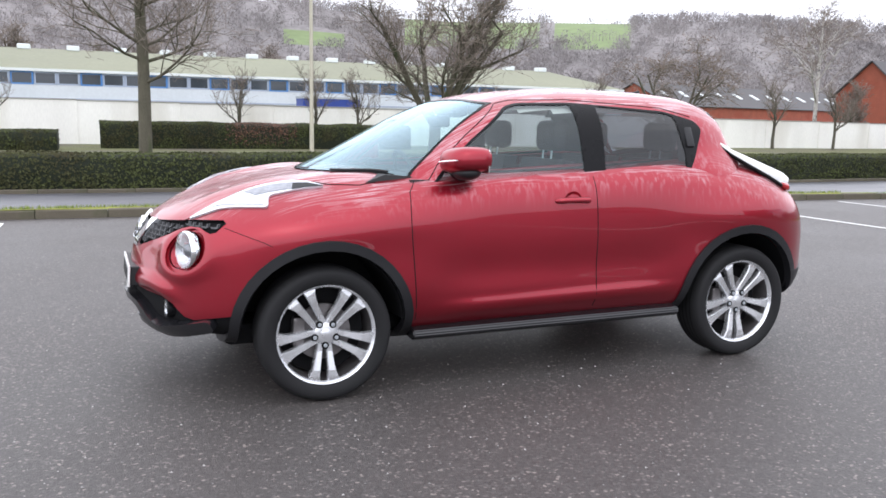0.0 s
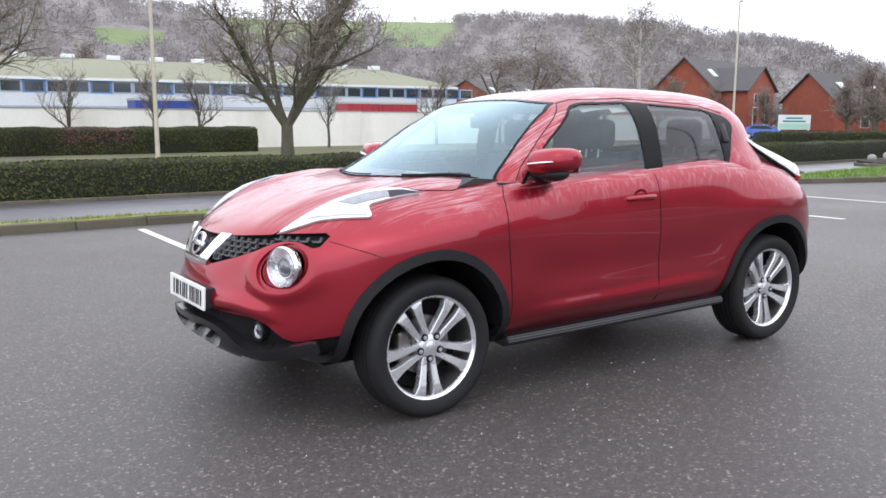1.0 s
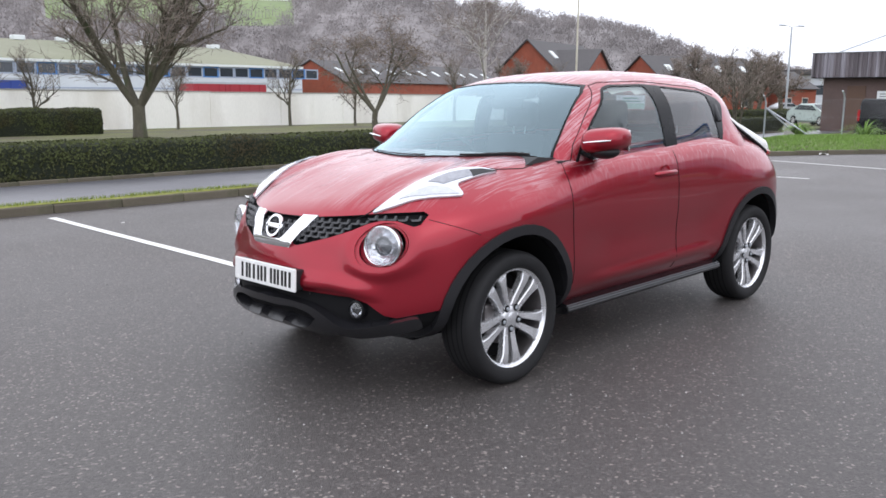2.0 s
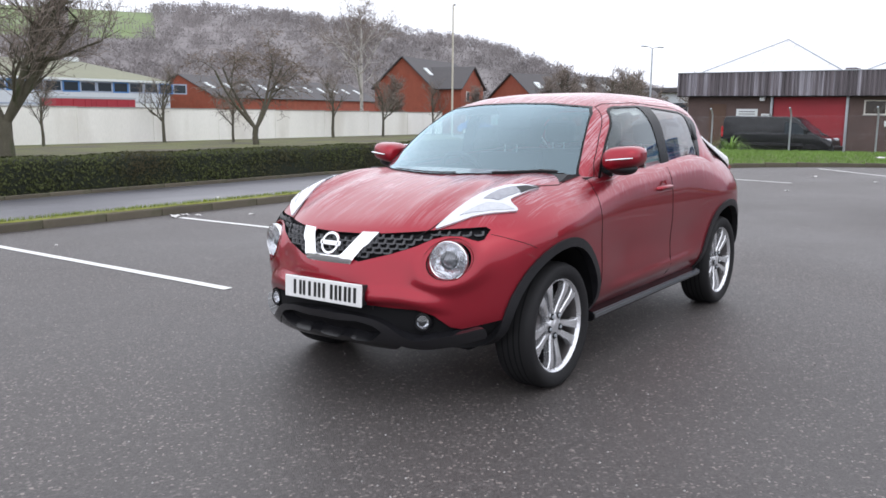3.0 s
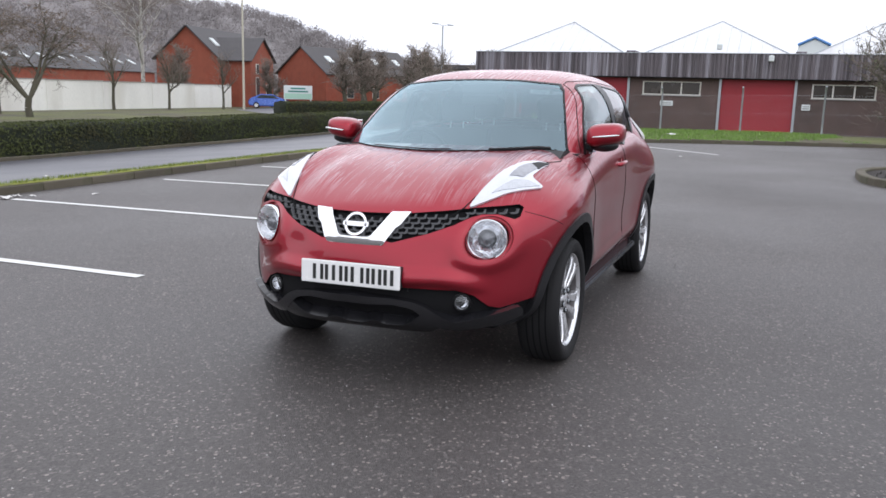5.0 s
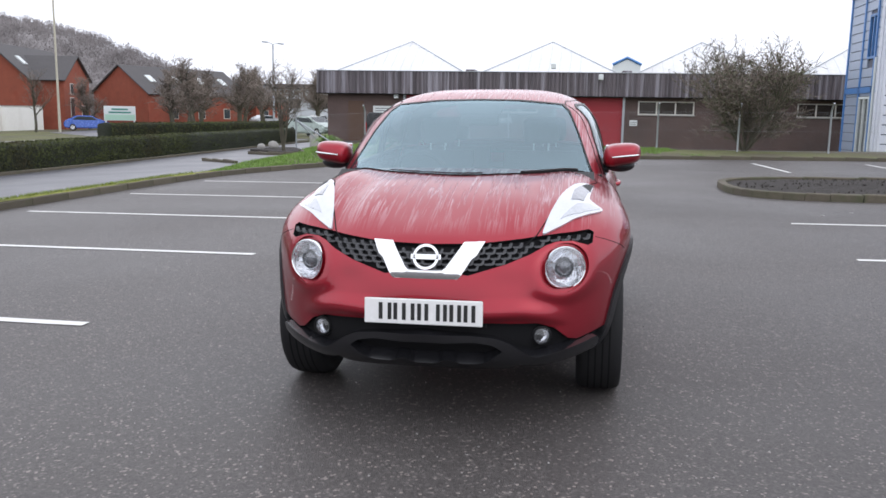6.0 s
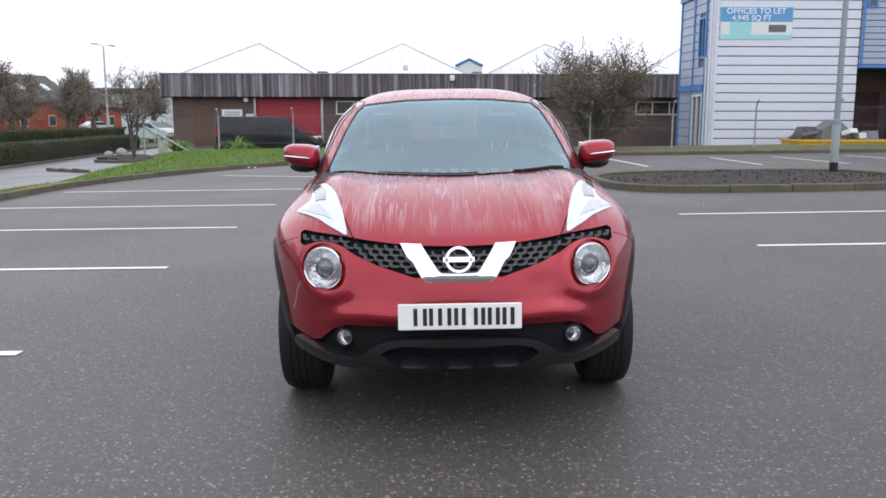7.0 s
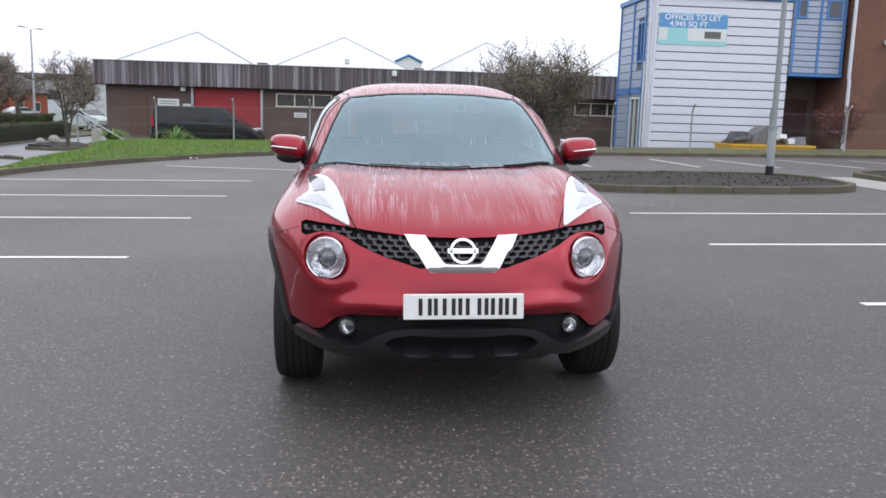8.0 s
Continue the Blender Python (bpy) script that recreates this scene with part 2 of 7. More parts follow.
MOSS = mat("mossy_strip", (0.21, 0.22, 0.035), rough=0.95, vary=0.4, scale=3, fine=50, bump=0.8, depth=0.015, blotch=(0.06, 0.055, 0.04))
SOIL = mat("dark_soil", (0.030, 0.025, 0.022), rough=0.95, vary=0.5, scale=5, fine=45, bump=1.0, depth=0.02)
LEAF = mat("hedge_leaf", (0.058, 0.068, 0.024), rough=0.85, vary=0.35, scale=1.2, bump=0.0, per_island=0.45, spec=0.25, blotch=(0.05, 0.042, 0.022), blotch_at=(0.5, 0.7))
LEAF_RUST = mat("rusty_leaf", (0.10, 0.045, 0.025), rough=0.6, vary=0.4, scale=1.5, bump=0.0, per_island=0.7)
# near-black green: the shade between hedge leaves is put into the core's colour
HEDGE_CORE = mat("shaded_hedge_inside", (0.012, 0.017, 0.007), rough=0.95, vary=0.4, scale=9, bump=0.6, depth=0.03)
BARK = mat("grey_brown_bark", (0.092, 0.084, 0.060), rough=0.9, vary=0.35, scale=4, fine=40, bump=0.8, depth=0.02, blotch=(0.055, 0.07, 0.03), stretch=(1, 1, 0.3))
TWIG = mat("winter_twig", (0.20, 0.165, 0.14), rough=0.9, vary=0.3, scale=2, bump=0.0)
DEAD_LEAF = mat("withered_leaf", (0.10, 0.06, 0.03), rough=0.8, vary=0.4, bump=0.0, per_island=0.6)
BIRCH = mat("pale_birch_bark", (0.42, 0.40, 0.37), rough=0.8, vary=0.3, scale=5, bump=0.5, blotch=(0.06, 0.055, 0.05))
# woods and slope kept pale and grey: distance haze put into the base colours
WOODS = mat("hazed_bare_woodland", (0.262, 0.242, 0.240), rough=0.95, vary=0.3, scale=0.02, fine=0.6, bump=0.0, per_island=0.05)
WOOD_FLOOR = mat("hazed_woodland_slope", (0.215, 0.198, 0.197), rough=0.95, vary=0.4, scale=0.02, fine=0.4, bump=0.0)
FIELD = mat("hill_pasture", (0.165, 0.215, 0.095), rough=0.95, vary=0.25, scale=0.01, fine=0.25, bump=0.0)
WHITE_WALL = mat("stained_white_render", (0.86, 0.85, 0.80), rough=0.85, vary=0.08, scale=0.6, fine=14, bump=0.2, blotch=(0.55, 0.52, 0.44), blotch_at=(0.5, 0.8), stretch=(1, 1, 0.25))
BRICK_RED = mat("orange_red_brick", (0.29, 0.082, 0.050), rough=0.9, vary=0.25, scale=1.2, fine=14, bump=0.4, blotch=(0.27, 0.06, 0.035))
BRICK_BROWN = mat("dark_brown_brick", (0.115, 0.080, 0.072), rough=0.9, vary=0.3, scale=1.0, fine=16, bump=0.5, blotch=(0.075, 0.058, 0.052))
SLATE = mat("dark_slate_roof", (0.075, 0.07, 0.072), rough=0.7, vary=0.25, scale=0.8, fine=9, bump=0.4)
SHEET_WHITE = mat("white_sheet_roof", (0.72, 0.73, 0.75), rough=0.55, vary=0.1, scale=0.5, fine=6, bump=0.1, blotch=(0.50, 0.48, 0.46), blotch_at=(0.55, 0.85))
FASCIA = mat("weathered_grey_brown_sheet", (0.125, 0.110, 0.120), rough=0.75, vary=0.45, scale=1.6, fine=12, bump=0.2, stretch=(1, 7.0, 0.16), per_piece=0.22, coords="World", blotch=(0.36, 0.345, 0.385), blotch_at=(0.50, 0.66))
SHUTTER = mat("faded_red_shutter", (0.34, 0.028, 0.040), rough=0.6, vary=0.1, scale=1, fine=12, bump=0.1)
CLADDING = mat("silver_lilac_cladding", (0.66, 0.69, 0.77), rough=0.42, metal=0.1, vary=0.06, scale=0.6, fine=8, bump=0.05)
# darker grey-blue copy of the silver cladding: side-face shade put into the colour
CLADDING_BLUE_SHADED = mat("grey_blue_shaded_cladding", (0.35, 0.41, 0.52), rough=0.45, metal=0.2, vary=0.08, scale=0.6, fine=8, bump=0.05)
BLUE_PAINT = mat("blue_painted_frame", (0.07, 0.21, 0.50), rough=0.45, vary=0.1)
DARK_GLASS = mat("dark_window_pane", (0.03, 0.04, 0.05), rough=0.08, vary=0.2, bump=0.0, coat=0.5)
BRONZE_GLASS = mat("brown_window_pane", (0.045, 0.035, 0.028), rough=0.25, vary=0.4, scale=1.5, bump=0.0)
WHITE_FRAME = mat("white_painted_frame", (0.68, 0.66, 0.60), rough=0.6, vary=0.08)
STEEL = mat("galvanised_steel", (0.42, 0.45, 0.48), rough=0.45, metal=0.6, vary=0.12, scale=3, bump=0.05)
POLE_PAINT = mat("stone_painted_pole", (0.50, 0.47, 0.38), rough=0.6, vary=0.12, scale=2, bump=0.05)
CONCRETE = mat("pale_concrete", (0.33, 0.32, 0.30), rough=0.9, vary=0.15, scale=3, fine=40, bump=0.3)
VAN_PAINT = mat("black_van_paint", (0.008, 0.009, 0.011), rough=0.22, vary=0.1, coat=0.25, bump=0.0, spec=0.3)
BLUE_CAR = mat("blue_car_paint", (0.03, 0.10, 0.42), rough=0.25, metal=0.3, coat=0.8, bump=0.0)
YELLOW = mat("yellow_skip_paint", (0.62, 0.36, 0.02), rough=0.5, vary=0.15, scale=4, blotch=(0.25, 0.13, 0.05), blotch_at=(0.6, 0.8))
RUBBLE = mat("builders_waste", (0.10, 0.10, 0.11), rough=0.85, vary=0.6, scale=5, bump=0.6, per_island=0.8)
FACTORY_WHITE = mat("pale_blue_white_panels", (0.58, 0.62, 0.66), rough=0.6, vary=0.08, scale=0.3, fine=3, bump=0.0)
FACTORY_ROOF = mat("mossy_pale_roof", (0.22, 0.225, 0.155), rough=0.85, vary=0.15, scale=0.08, fine=2, bump=0.0, blotch=(0.16, 0.175, 0.10))
SIGN_WHITE = mat("sign_white", (0.70, 0.74, 0.74), rough=0.5, vary=0.03, bump=0.0)
SIGN_TEAL = mat("sign_teal", (0.33, 0.66, 0.68), rough=0.5, vary=0.05, bump=0.0)
SIGN_BLUE = mat("sign_blue", (0.11, 0.32, 0.60), rough=0.5, vary=0.05, bump=0.0)
SIGN_GREEN = mat("sign_green", (0.05, 0.25, 0.20), rough=0.5, vary=0.05, bump=0.0)
TEXT_WHITE = mat("lettering_white", (0.85, 0.85, 0.85), rough=0.5, vary=0.02, bump=0.0)
LITTER = mat("pale_litter", (0.65, 0.64, 0.62), rough=0.8, vary=0.1)
TRUCK_RED = mat("red_lorry", (0.34, 0.02, 0.035), rough=0.45, vary=0.08, bump=0.0)
TRUCK_BLUE = mat("blue_container", (0.02, 0.05, 0.26), rough=0.5, vary=0.08, bump=0.0)


# ---- building helpers ----
def ground_z(x, y):
    """The site falls gently towards +y, a little more across the road."""
    return -0.016 * max(-40.0, min(70.0, y)) - 0.17 * max(0.0, min(1.0, (y - 8.6) / 5.6))


def smooth(a, b, x):
    t = max(0.0, min(1.0, (x - a) / (b - a)))
    return t * t * (3 - 2 * t)


def mesh_ob(name, verts, faces, material, parent=None, label="", shade=False):
    me = bpy.data.meshes.new(name)
    me.from_pydata([tuple(v) for v in verts], [], faces)
    me.validate()
    me.materials.append(material)
    if shade:
        me.polygons.foreach_set("use_smooth", [True] * len(me.polygons))
    ob = new(name, me)
    ob.parent = parent
    if label:
        ob["label"] = label
    return ob


def part(name, bm, material, parent=None, label="", shade=False, sharp=40):
    """Links a bmesh as one mesh object under a thing or part."""
    me = bpy.data.meshes.new(name)
    bmesh.ops.recalc_face_normals(bm, faces=bm.faces[:])
    bm.to_mesh(me)
    bm.free()
    me.materials.append(material)
    if shade:
        me.polygons.foreach_set("use_smooth", [True] * len(me.polygons))
        me.set_sharp_from_angle(angle=radians(sharp))
    ob = new(name, me)
    ob.parent = parent
    if label:
        ob["label"] = label
    return ob


def thing(name, m, label, category, group="", kind=""):
    """An Empty at a thing's base, to which its parts belong."""
    ob = new(name)
    ob.empty_display_size = 0.2
    ob.matrix_world = m
    return tagged(ob, label, category, group, kind)


def box_bm(x0, x1, y0, y1, z0, z1, bevel=0.0, seg=2):
    bm = bmesh.new()
    bmesh.ops.create_cube(bm, size=1.0)
    for v in bm.verts:
        v.co = Vector((x0 + (v.co.x + 0.5) * (x1 - x0), y0 + (v.co.y + 0.5) * (y1 - y0), z0 + (v.co.z + 0.5) * (z1 - z0)))
    if bevel:
        bmesh.ops.bevel(bm, geom=bm.edges[:] + bm.verts[:], offset=bevel, segments=seg, affect="EDGES", profile=0.5)
    return bm


def boxes_bm(rows, bevel=0.0):
    bm = bmesh.new()
    for r in rows:
        b = box_bm(*r, bevel)
        me = bpy.data.meshes.new("tmp")
        b.to_mesh(me)
        b.free()
        bm.from_mesh(me)
        bpy.data.meshes.remove(me)
    return bm


def prism_bm(outline, d0, d1, axis="y"):
    """A closed outline pushed from d0 to d1 along an axis; the outline gives the two other coordinates in x, y, z order."""
    def at(p, d):
        return {"x": (d, p[0], p[1]), "y": (p[0], d, p[1]), "z": (p[0], p[1], d)}[axis]
    bm = bmesh.new()
    a = [bm.verts.new(at(p, d0)) for p in outline]
    b = [bm.verts.new(at(p, d1)) for p in outline]
    bm.faces.new(a)
    bm.faces.new(b[::-1])
    for i in range(len(a)):
        j = (i + 1) % len(a)
        bm.faces.new((a[i], b[i], b[j], a[j]))
    return bm


def tube_bm(points, radii, n=8, caps=True):
    bm = bmesh.new()
    rings = []
    pts = [Vector(p) for p in points]
    for i, p in enumerate(pts):
        d = (pts[min(i + 1, len(pts) - 1)] - pts[max(i - 1, 0)]).normalized()
        a = d.orthogonal().normalized() if abs(d.z) > 0.95 else d.cross(Vector((0, 0, 1))).normalized()
        b = d.cross(a)
        r = radii[i] if isinstance(radii, (list, tuple)) else radii
        rings.append([bm.verts.new(p + r * (math.cos(2 * math.pi * k / n) * a + math.sin(2 * math.pi * k / n) * b)) for k in range(n)])
    for r0, r1 in zip(rings, rings[1:]):
        for k in range(n):
            bm.faces.new((r0[k], r0[(k + 1) % n], r1[(k + 1) % n], r1[k]))
    if caps:
        bm.faces.new(rings[0][::-1])
        bm.faces.new(rings[-1])
    return bm


def lathe_bm(profile, n=48, axis="y"):
    """Turns a profile of (radius, along) round an axis."""
    bm = bmesh.new()
    rings = []
    for r, d in profile:
        ring = []
        for k in range(n):
            a = 2 * math.pi * k / n
            u, v = r * math.cos(a), r * math.sin(a)
            ring.append(bm.verts.new({"y": (u, d, v), "x": (d, u, v), "z": (u, v, d)}[axis]))
        rings.append(ring)
    for r0, r1 in zip(rings, rings[1:]):
        for k in range(n):
            bm.faces.new((r0[k], r0[(k + 1) % n], r1[(k + 1) % n], r1[k]))
    return bm


def curve(keys, x):
    """A smooth line through (place, value) keys."""
    if x <= keys[0][0]:
        return keys[0][1]
    if x >= keys[-1][0]:
        return keys[-1][1]
    i = max(k for k in range(len(keys)) if keys[k][0] <= x)
    i = min(i, len(keys) - 2)
    (x0, y0), (x1, y1) = keys[i], keys[i + 1]
    def slope(k):
        if k == 0 or k == len(keys) - 1:
            a, b = (0, 1) if k == 0 else (k - 1, k)
            return (keys[b][1] - keys[a][1]) / (keys[b][0] - keys[a][0])
        s0 = (keys[k][1] - keys[k - 1][1]) / (keys[k][0] - keys[k - 1][0])
        s1 = (keys[k + 1][1] - keys[k][1]) / (keys[k + 1][0] - keys[k][0])
        return 0.0 if s0 * s1 <= 0 else 2 * s0 * s1 / (s0 + s1)
    h = x1 - x0
    t = (x - x0) / h
    return ((2 * t**3 - 3 * t**2 + 1) * y0 + (t**3 - 2 * t**2 + t) * h * slope(i)
            + (-2 * t**3 + 3 * t**2) * y1 + (t**3 - t**2) * h * slope(i + 1))


# ---- ground, car park, road ----
KERB_LINE = [(-45, 7.9), (0, 7.9), (11.5, 7.9), (14.0, 7.7), (16.2, 7.0), (18.6, 5.9), (20.8, 4.4), (22.3, 2.4), (23.0, 0.0), (23.4, -4.0), (23.4, -8.0), (23.0, -17.0), (22.4, -40.0)]


def along(line, step):
    """Even points on a rounded polyline."""
    pts = [Vector(p) for p in line]
    fine = []
    for i in range(len(pts) - 1):
        p0, p1, p2, p3 = pts[max(i - 1, 0)], pts[i], pts[i + 1], pts[min(i + 2, len(pts) - 1)]
        d1 = (p2 - p0).normalized() * (p2 - p1).length
        d2 = (p3 - p1).normalized() * (p2 - p1).length
        for k in range(24):
            t = k / 24
            fine.append((2 * t**3 - 3 * t**2 + 1) * p1 + (t**3 - 2 * t**2 + t) * d1 + (-2 * t**3 + 3 * t**2) * p2 + (t**3 - t**2) * d2)
    fine.append(pts[-1])
    out, need = [fine[0]], step
    for a, b in zip(fine, fine[1:]):
        d = (b - a).length
        while d >= need:
            a = a.lerp(b, need / d)
            out.append(a.copy())
            d, need = (b - a).length, step
        need -= d
    return out


kerb_pts = along(KERB_LINE, 0.92)


def kerb_gap(x, y):
    """Distance to the kerb, positive beyond it."""
    best, sign = 1e9, 1
    p = Vector((x, y))
    for a, b in zip(kerb_pts[::2], kerb_pts[2::2]):
        d = b - a
        t = max(0, min(1, (p - a).dot(d) / d.length_squared))
        q = a + t * d
        if (p - q).length < best:
            best, sign = (p - q).length, 1 if d.x * (p - a).y - d.y * (p - a).x > 0 else -1
    return best * sign


ROAD_EDGE = [(-60, 8.55), (11.5, 8.55), (14.5, 8.65), (17.0, 9.0), (19.0, 9.5), (24.3, 9.85), (26, 10.6), (33, 11.8), (44, 12.2), (120, 12.6)]


def land_z(x, y):
    """Height of the unpaved land: level with the site, a grass bank towards the workshop, lower behind it."""
    z = ground_z(x, y)
    if 10 < x < 60 and -60 < y < 16:
        g = kerb_gap(x, y) if x < 34 else 10
        bank = smooth(0.0, 5.0, g) * 0.06 + 0.08
        bank *= smooth(curve(ROAD_EDGE, x), curve(ROAD_EDGE, x) - 1.1, y) * (0.45 + 0.55 * smooth(-6, 0, y))
        z += bank
        low = smooth(29.5, 34.0, x) * smooth(11.6, 9.8, y)
        z = z * (1 - low) + low * (-0.62 if y > -30 else -0.3)
    return z


def make_land():
    xs = [-3000, -900, -300, -120] + [-60 + 2 * i for i in range(35)] + [10 + 1.0 * i for i in range(40)] + [50 + 3 * i for i in range(30)] + [180, 300, 900, 3000]
    ys = [-3000, -900, -300, -120] + [-60 + 3 * i for i in range(13)] + [-20 + 1.0 * i for i in range(40)] + [20 + 2 * i for i in range(40)] + [130, 200, 300, 900, 3000]
    verts, faces = [], []
    for y in ys:
        for x in xs:
            paved = (-50 < x < 24 and y < 8.2 and kerb_gap(x, y) < 0.35) or (-60 < x < 120 and curve(ROAD_EDGE, x) + 0.1 < y < 14.0)
            verts.append((x, y, (ground_z(x, y) - (0.25 if y < 8.2 else 0.06)) if paved else land_z(x, y)))
    for j in range(len(ys) - 1):
        for i in range(len(xs) - 1):
            k = j * len(xs) + i
            faces.append((k, k + 1, k + 1 + len(xs), k + len(xs)))
    return tagged(mesh_ob("ground", verts, faces, GRASS, shade=True), "damp winter grass land round the car park", "ground", kind="structure")


make_land()


def flat_sheet(name, outline, material, label, lift=0.0, drop=0.05):
    """A level slab on the site's slope, with a little thickness."""
    bm = bmesh.new()
    top = [bm.verts.new((x, y, ground_z(x, y) + lift)) for x, y in outline]
    low = [bm.verts.new((x, y, ground_z(x, y) + lift - drop)) for x, y in outline]
    bm.faces.new(top)
    for i in range(len(top)):
        j = (i + 1) % len(top)
        bm.faces.new((top[i], low[i], low[j], top[j]))
    return tagged(part(name, bm, material), label, name, kind="structure")


park = flat_sheet("car_park", [(p.x, p.y) for p in kerb_pts] + [(22.4, -39.9), (-45, -39.9)], ASPHALT, "damp worn dark grey asphalt of the car park")
road = flat_sheet("road", ROAD_EDGE + [(120, 15.8), (40, 15.0), (14, 14.0), (-60, 14.0)], ROAD, "wet grey tarmac road beside the hedge", lift=0.02)

# kerb stones, each a piece of its own
kerb = tagged(new("kerb"), "weathered concrete kerb edging the car park", "kerb", kind="structure")


def kerb_run(parent, pts, height, width, sideways=1):
    """Kerb stones end to end along even points."""
    shapes = []
    for k in range(3):
        b = box_bm(-0.4575, 0.4575, 0.0, width, -0.12, height, 0.011 + 0.003 * k, 2)
        me = bpy.data.meshes.new("kerb_stone")
        b.to_mesh(me)
        b.free()
        me.materials.append(KERB)
        shapes.append(me)
    rng = random.Random(4)
    for a, b in zip(pts, pts[1:]):
        c, d = (a + b) / 2, b - a
        ob = new("kerb_stone", shapes[rng.randrange(3)])
        ob.parent = parent
        ob.matrix_basis = pose(c.x, c.y, ground_z(c.x, c.y) + rng.uniform(-0.006, 0.006), 0, math.degrees(math.atan(0.016)) * -d.normalized().y, math.degrees(math.atan2(d.y, d.x)) + rng.uniform(-0.4, 0.4))
        ob.scale = (min(1.0, (d.length - 0.004) / 0.915), sideways, 1)


kerb_run(kerb, [p for p in kerb_pts if p.x > -12 and p.y > -24], 0.115, 0.14)

edge_pts = along([(-14, 13.98), (14, 13.98), (40, 14.98), (60, 15.2)], 0.92)
edging = tagged(new("kerb_edging"), "low dark concrete edging below the hedge", "kerb", kind="structure")
kerb_run(edging, edge_pts, 0.10, 0.12)


def ribbon(name, line, o0, o1, lift0, lift1, material, label, wobble=0.05):
    """A strip beside a line of points, between two offsets to its left."""
    rng = random.Random(7)
    verts, faces = [], []
    for i, p in enumerate(line):
        d = (line[min(i + 1, len(line) - 1)] - line[max(i - 1, 0)]).normalized()
        s = Vector((-d.y, d.x))
        for k in range(6):
            t = k / 5
            q = p + s * (o0 + (o1 - o0) * t + (rng.uniform(-wobble, wobble) if k == 5 else 0))
            verts.append((q.x, q.y, ground_z(q.x, q.y) + lift0 + (lift1 - lift0) * t + 0.055 * math.sin(min(1, 1.6 * t) * math.pi * 0.62) * (1 - t) + rng.uniform(-0.008, 0.008)))
        if i:
            faces += [((i - 1) * 6 + k, i * 6 + k, i * 6 + k + 1, (i - 1) * 6 + k + 1) for k in range(5)]
    return tagged(mesh_ob(name, verts, faces, material, shade=True), label, name, kind="structure")


strip = [p for p in kerb_pts if p.y > 7.6 and p.x > -30]
ribbon("verge", strip, 0.045, 0.72, 0.118, 0.03, MOSS, "narrow mossy grass strip between kerb and road")


def blades(name, spots, size, label, material=BLADE):
    """Grass blades, too many to count, as one mesh."""
    rng = random.Random(11)
    verts, faces = [], []
    for x, y, z in spots:
        for _ in range(3):
            a, lean, h = rng.uniform(0, 6.28), rng.uniform(0.1, 0.7), size * rng.uniform(0.5, 1.3)
            dx, dy, w = math.cos(a), math.sin(a), size * 0.13
            k = len(verts)
            ox, oy = rng.uniform(-0.05, 0.05), rng.uniform(-0.05, 0.05)
            verts += [(x + ox - dy * w, y + oy + dx * w, z - 0.01), (x + ox + dy * w, y + oy - dx * w, z - 0.01), (x + ox + dx * h * lean, y + oy + dy * h * lean, z + h)]
            faces.append((k, k + 1, k + 2))
    return tagged(mesh_ob(name, verts, faces, material), label, "grass", kind="stuff")


rng = random.Random(3)
spots = []
for p in strip:
    for _ in range(110):
        x, o = p.x + rng.uniform(-0.46, 0.46), rng.betavariate(1.4, 3.2) * 0.62 + 0.05
        if -6 < x < 13:
            spots.append((x, p.y + o, ground_z(x, p.y + o) + 0.150 - 0.12 * (o - 0.05)))
blades("verge_grass", spots, 0.04, "short yellow-green moss and grass on the verge", mat("mossy_blade", (0.17, 0.22, 0.035), rough=0.7, vary=0.3, scale=2, bump=0.0, per_island=0.6))
spots = []
while len(spots) < 15000:
    x, y = rng.uniform(12, 31), rng.uniform(-9, 12)
    g = kerb_gap(x, y)
    if g > 0.16 and y < curve(ROAD_EDGE, x) - 0.08 and y > -3 + 3 * noise.noise((x * 0.5, y * 0.5, 1.0)):
        spots.append((x, y, land_z(x, y)))
blades("bank_grass", spots, 0.075, "bright green mown grass on the bank")

# ---- painted bay lines ----
def bay_line(x0, y0, x1, y1, w=0.10):
    d = Vector((x1 - x0, y1 - y0)).normalized() * (w / 2)
    s = Vector((-d.y, d.x))
    rng_l = random.Random(int(1000 * (x0 + 60) + 10 * y0))
    n = 14
    bm = bmesh.new()
    rows = []
    for i in range(n + 1):
        t = i / n
        x, y = x0 + (x1 - x0) * t, y0 + (y1 - y0) * t
        e0, e1 = 1 + rng_l.uniform(-0.07, 0.07), 1 + rng_l.uniform(-0.07, 0.07)
        rows.append([bm.verts.new((x + s.x * e0, y + s.y * e0, ground_z(x, y + s.y * e0) + 0.005)), bm.verts.new((x - s.x * e1, y - s.y * e1, ground_z(x, y - s.y * e1) + 0.005))])
    for a, b in zip(rows, rows[1:]):
        bm.faces.new((a[0], a[1], b[1], b[0]))
    tagged(part("bay_line", bm, LINE), "worn white painted parking bay line", "road marking", "bay lines", "structure")


for x in (-2.25, 0.70, 3.64, 6.57, 9.37, 12.33):
    bay_line(x, 2.70, x + 0.10, 7.45)
bay_line(15.35, 1.85, 16.6, 5.3)
bay_line(17.75, -0.37, 21.2, 2.6)
for x in (1.5, 4.38, 7.22):
    bay_line(x, -3.27, x - 0.05, -8.0)
for y0, y1 in ((-5.5, -5.3), (-8.5, -8.4), (-10.75, -10.3), (-13.2, -12.6), (-15.8, -15.0)):
    bay_line(17.6, y0, 21.5, y1)

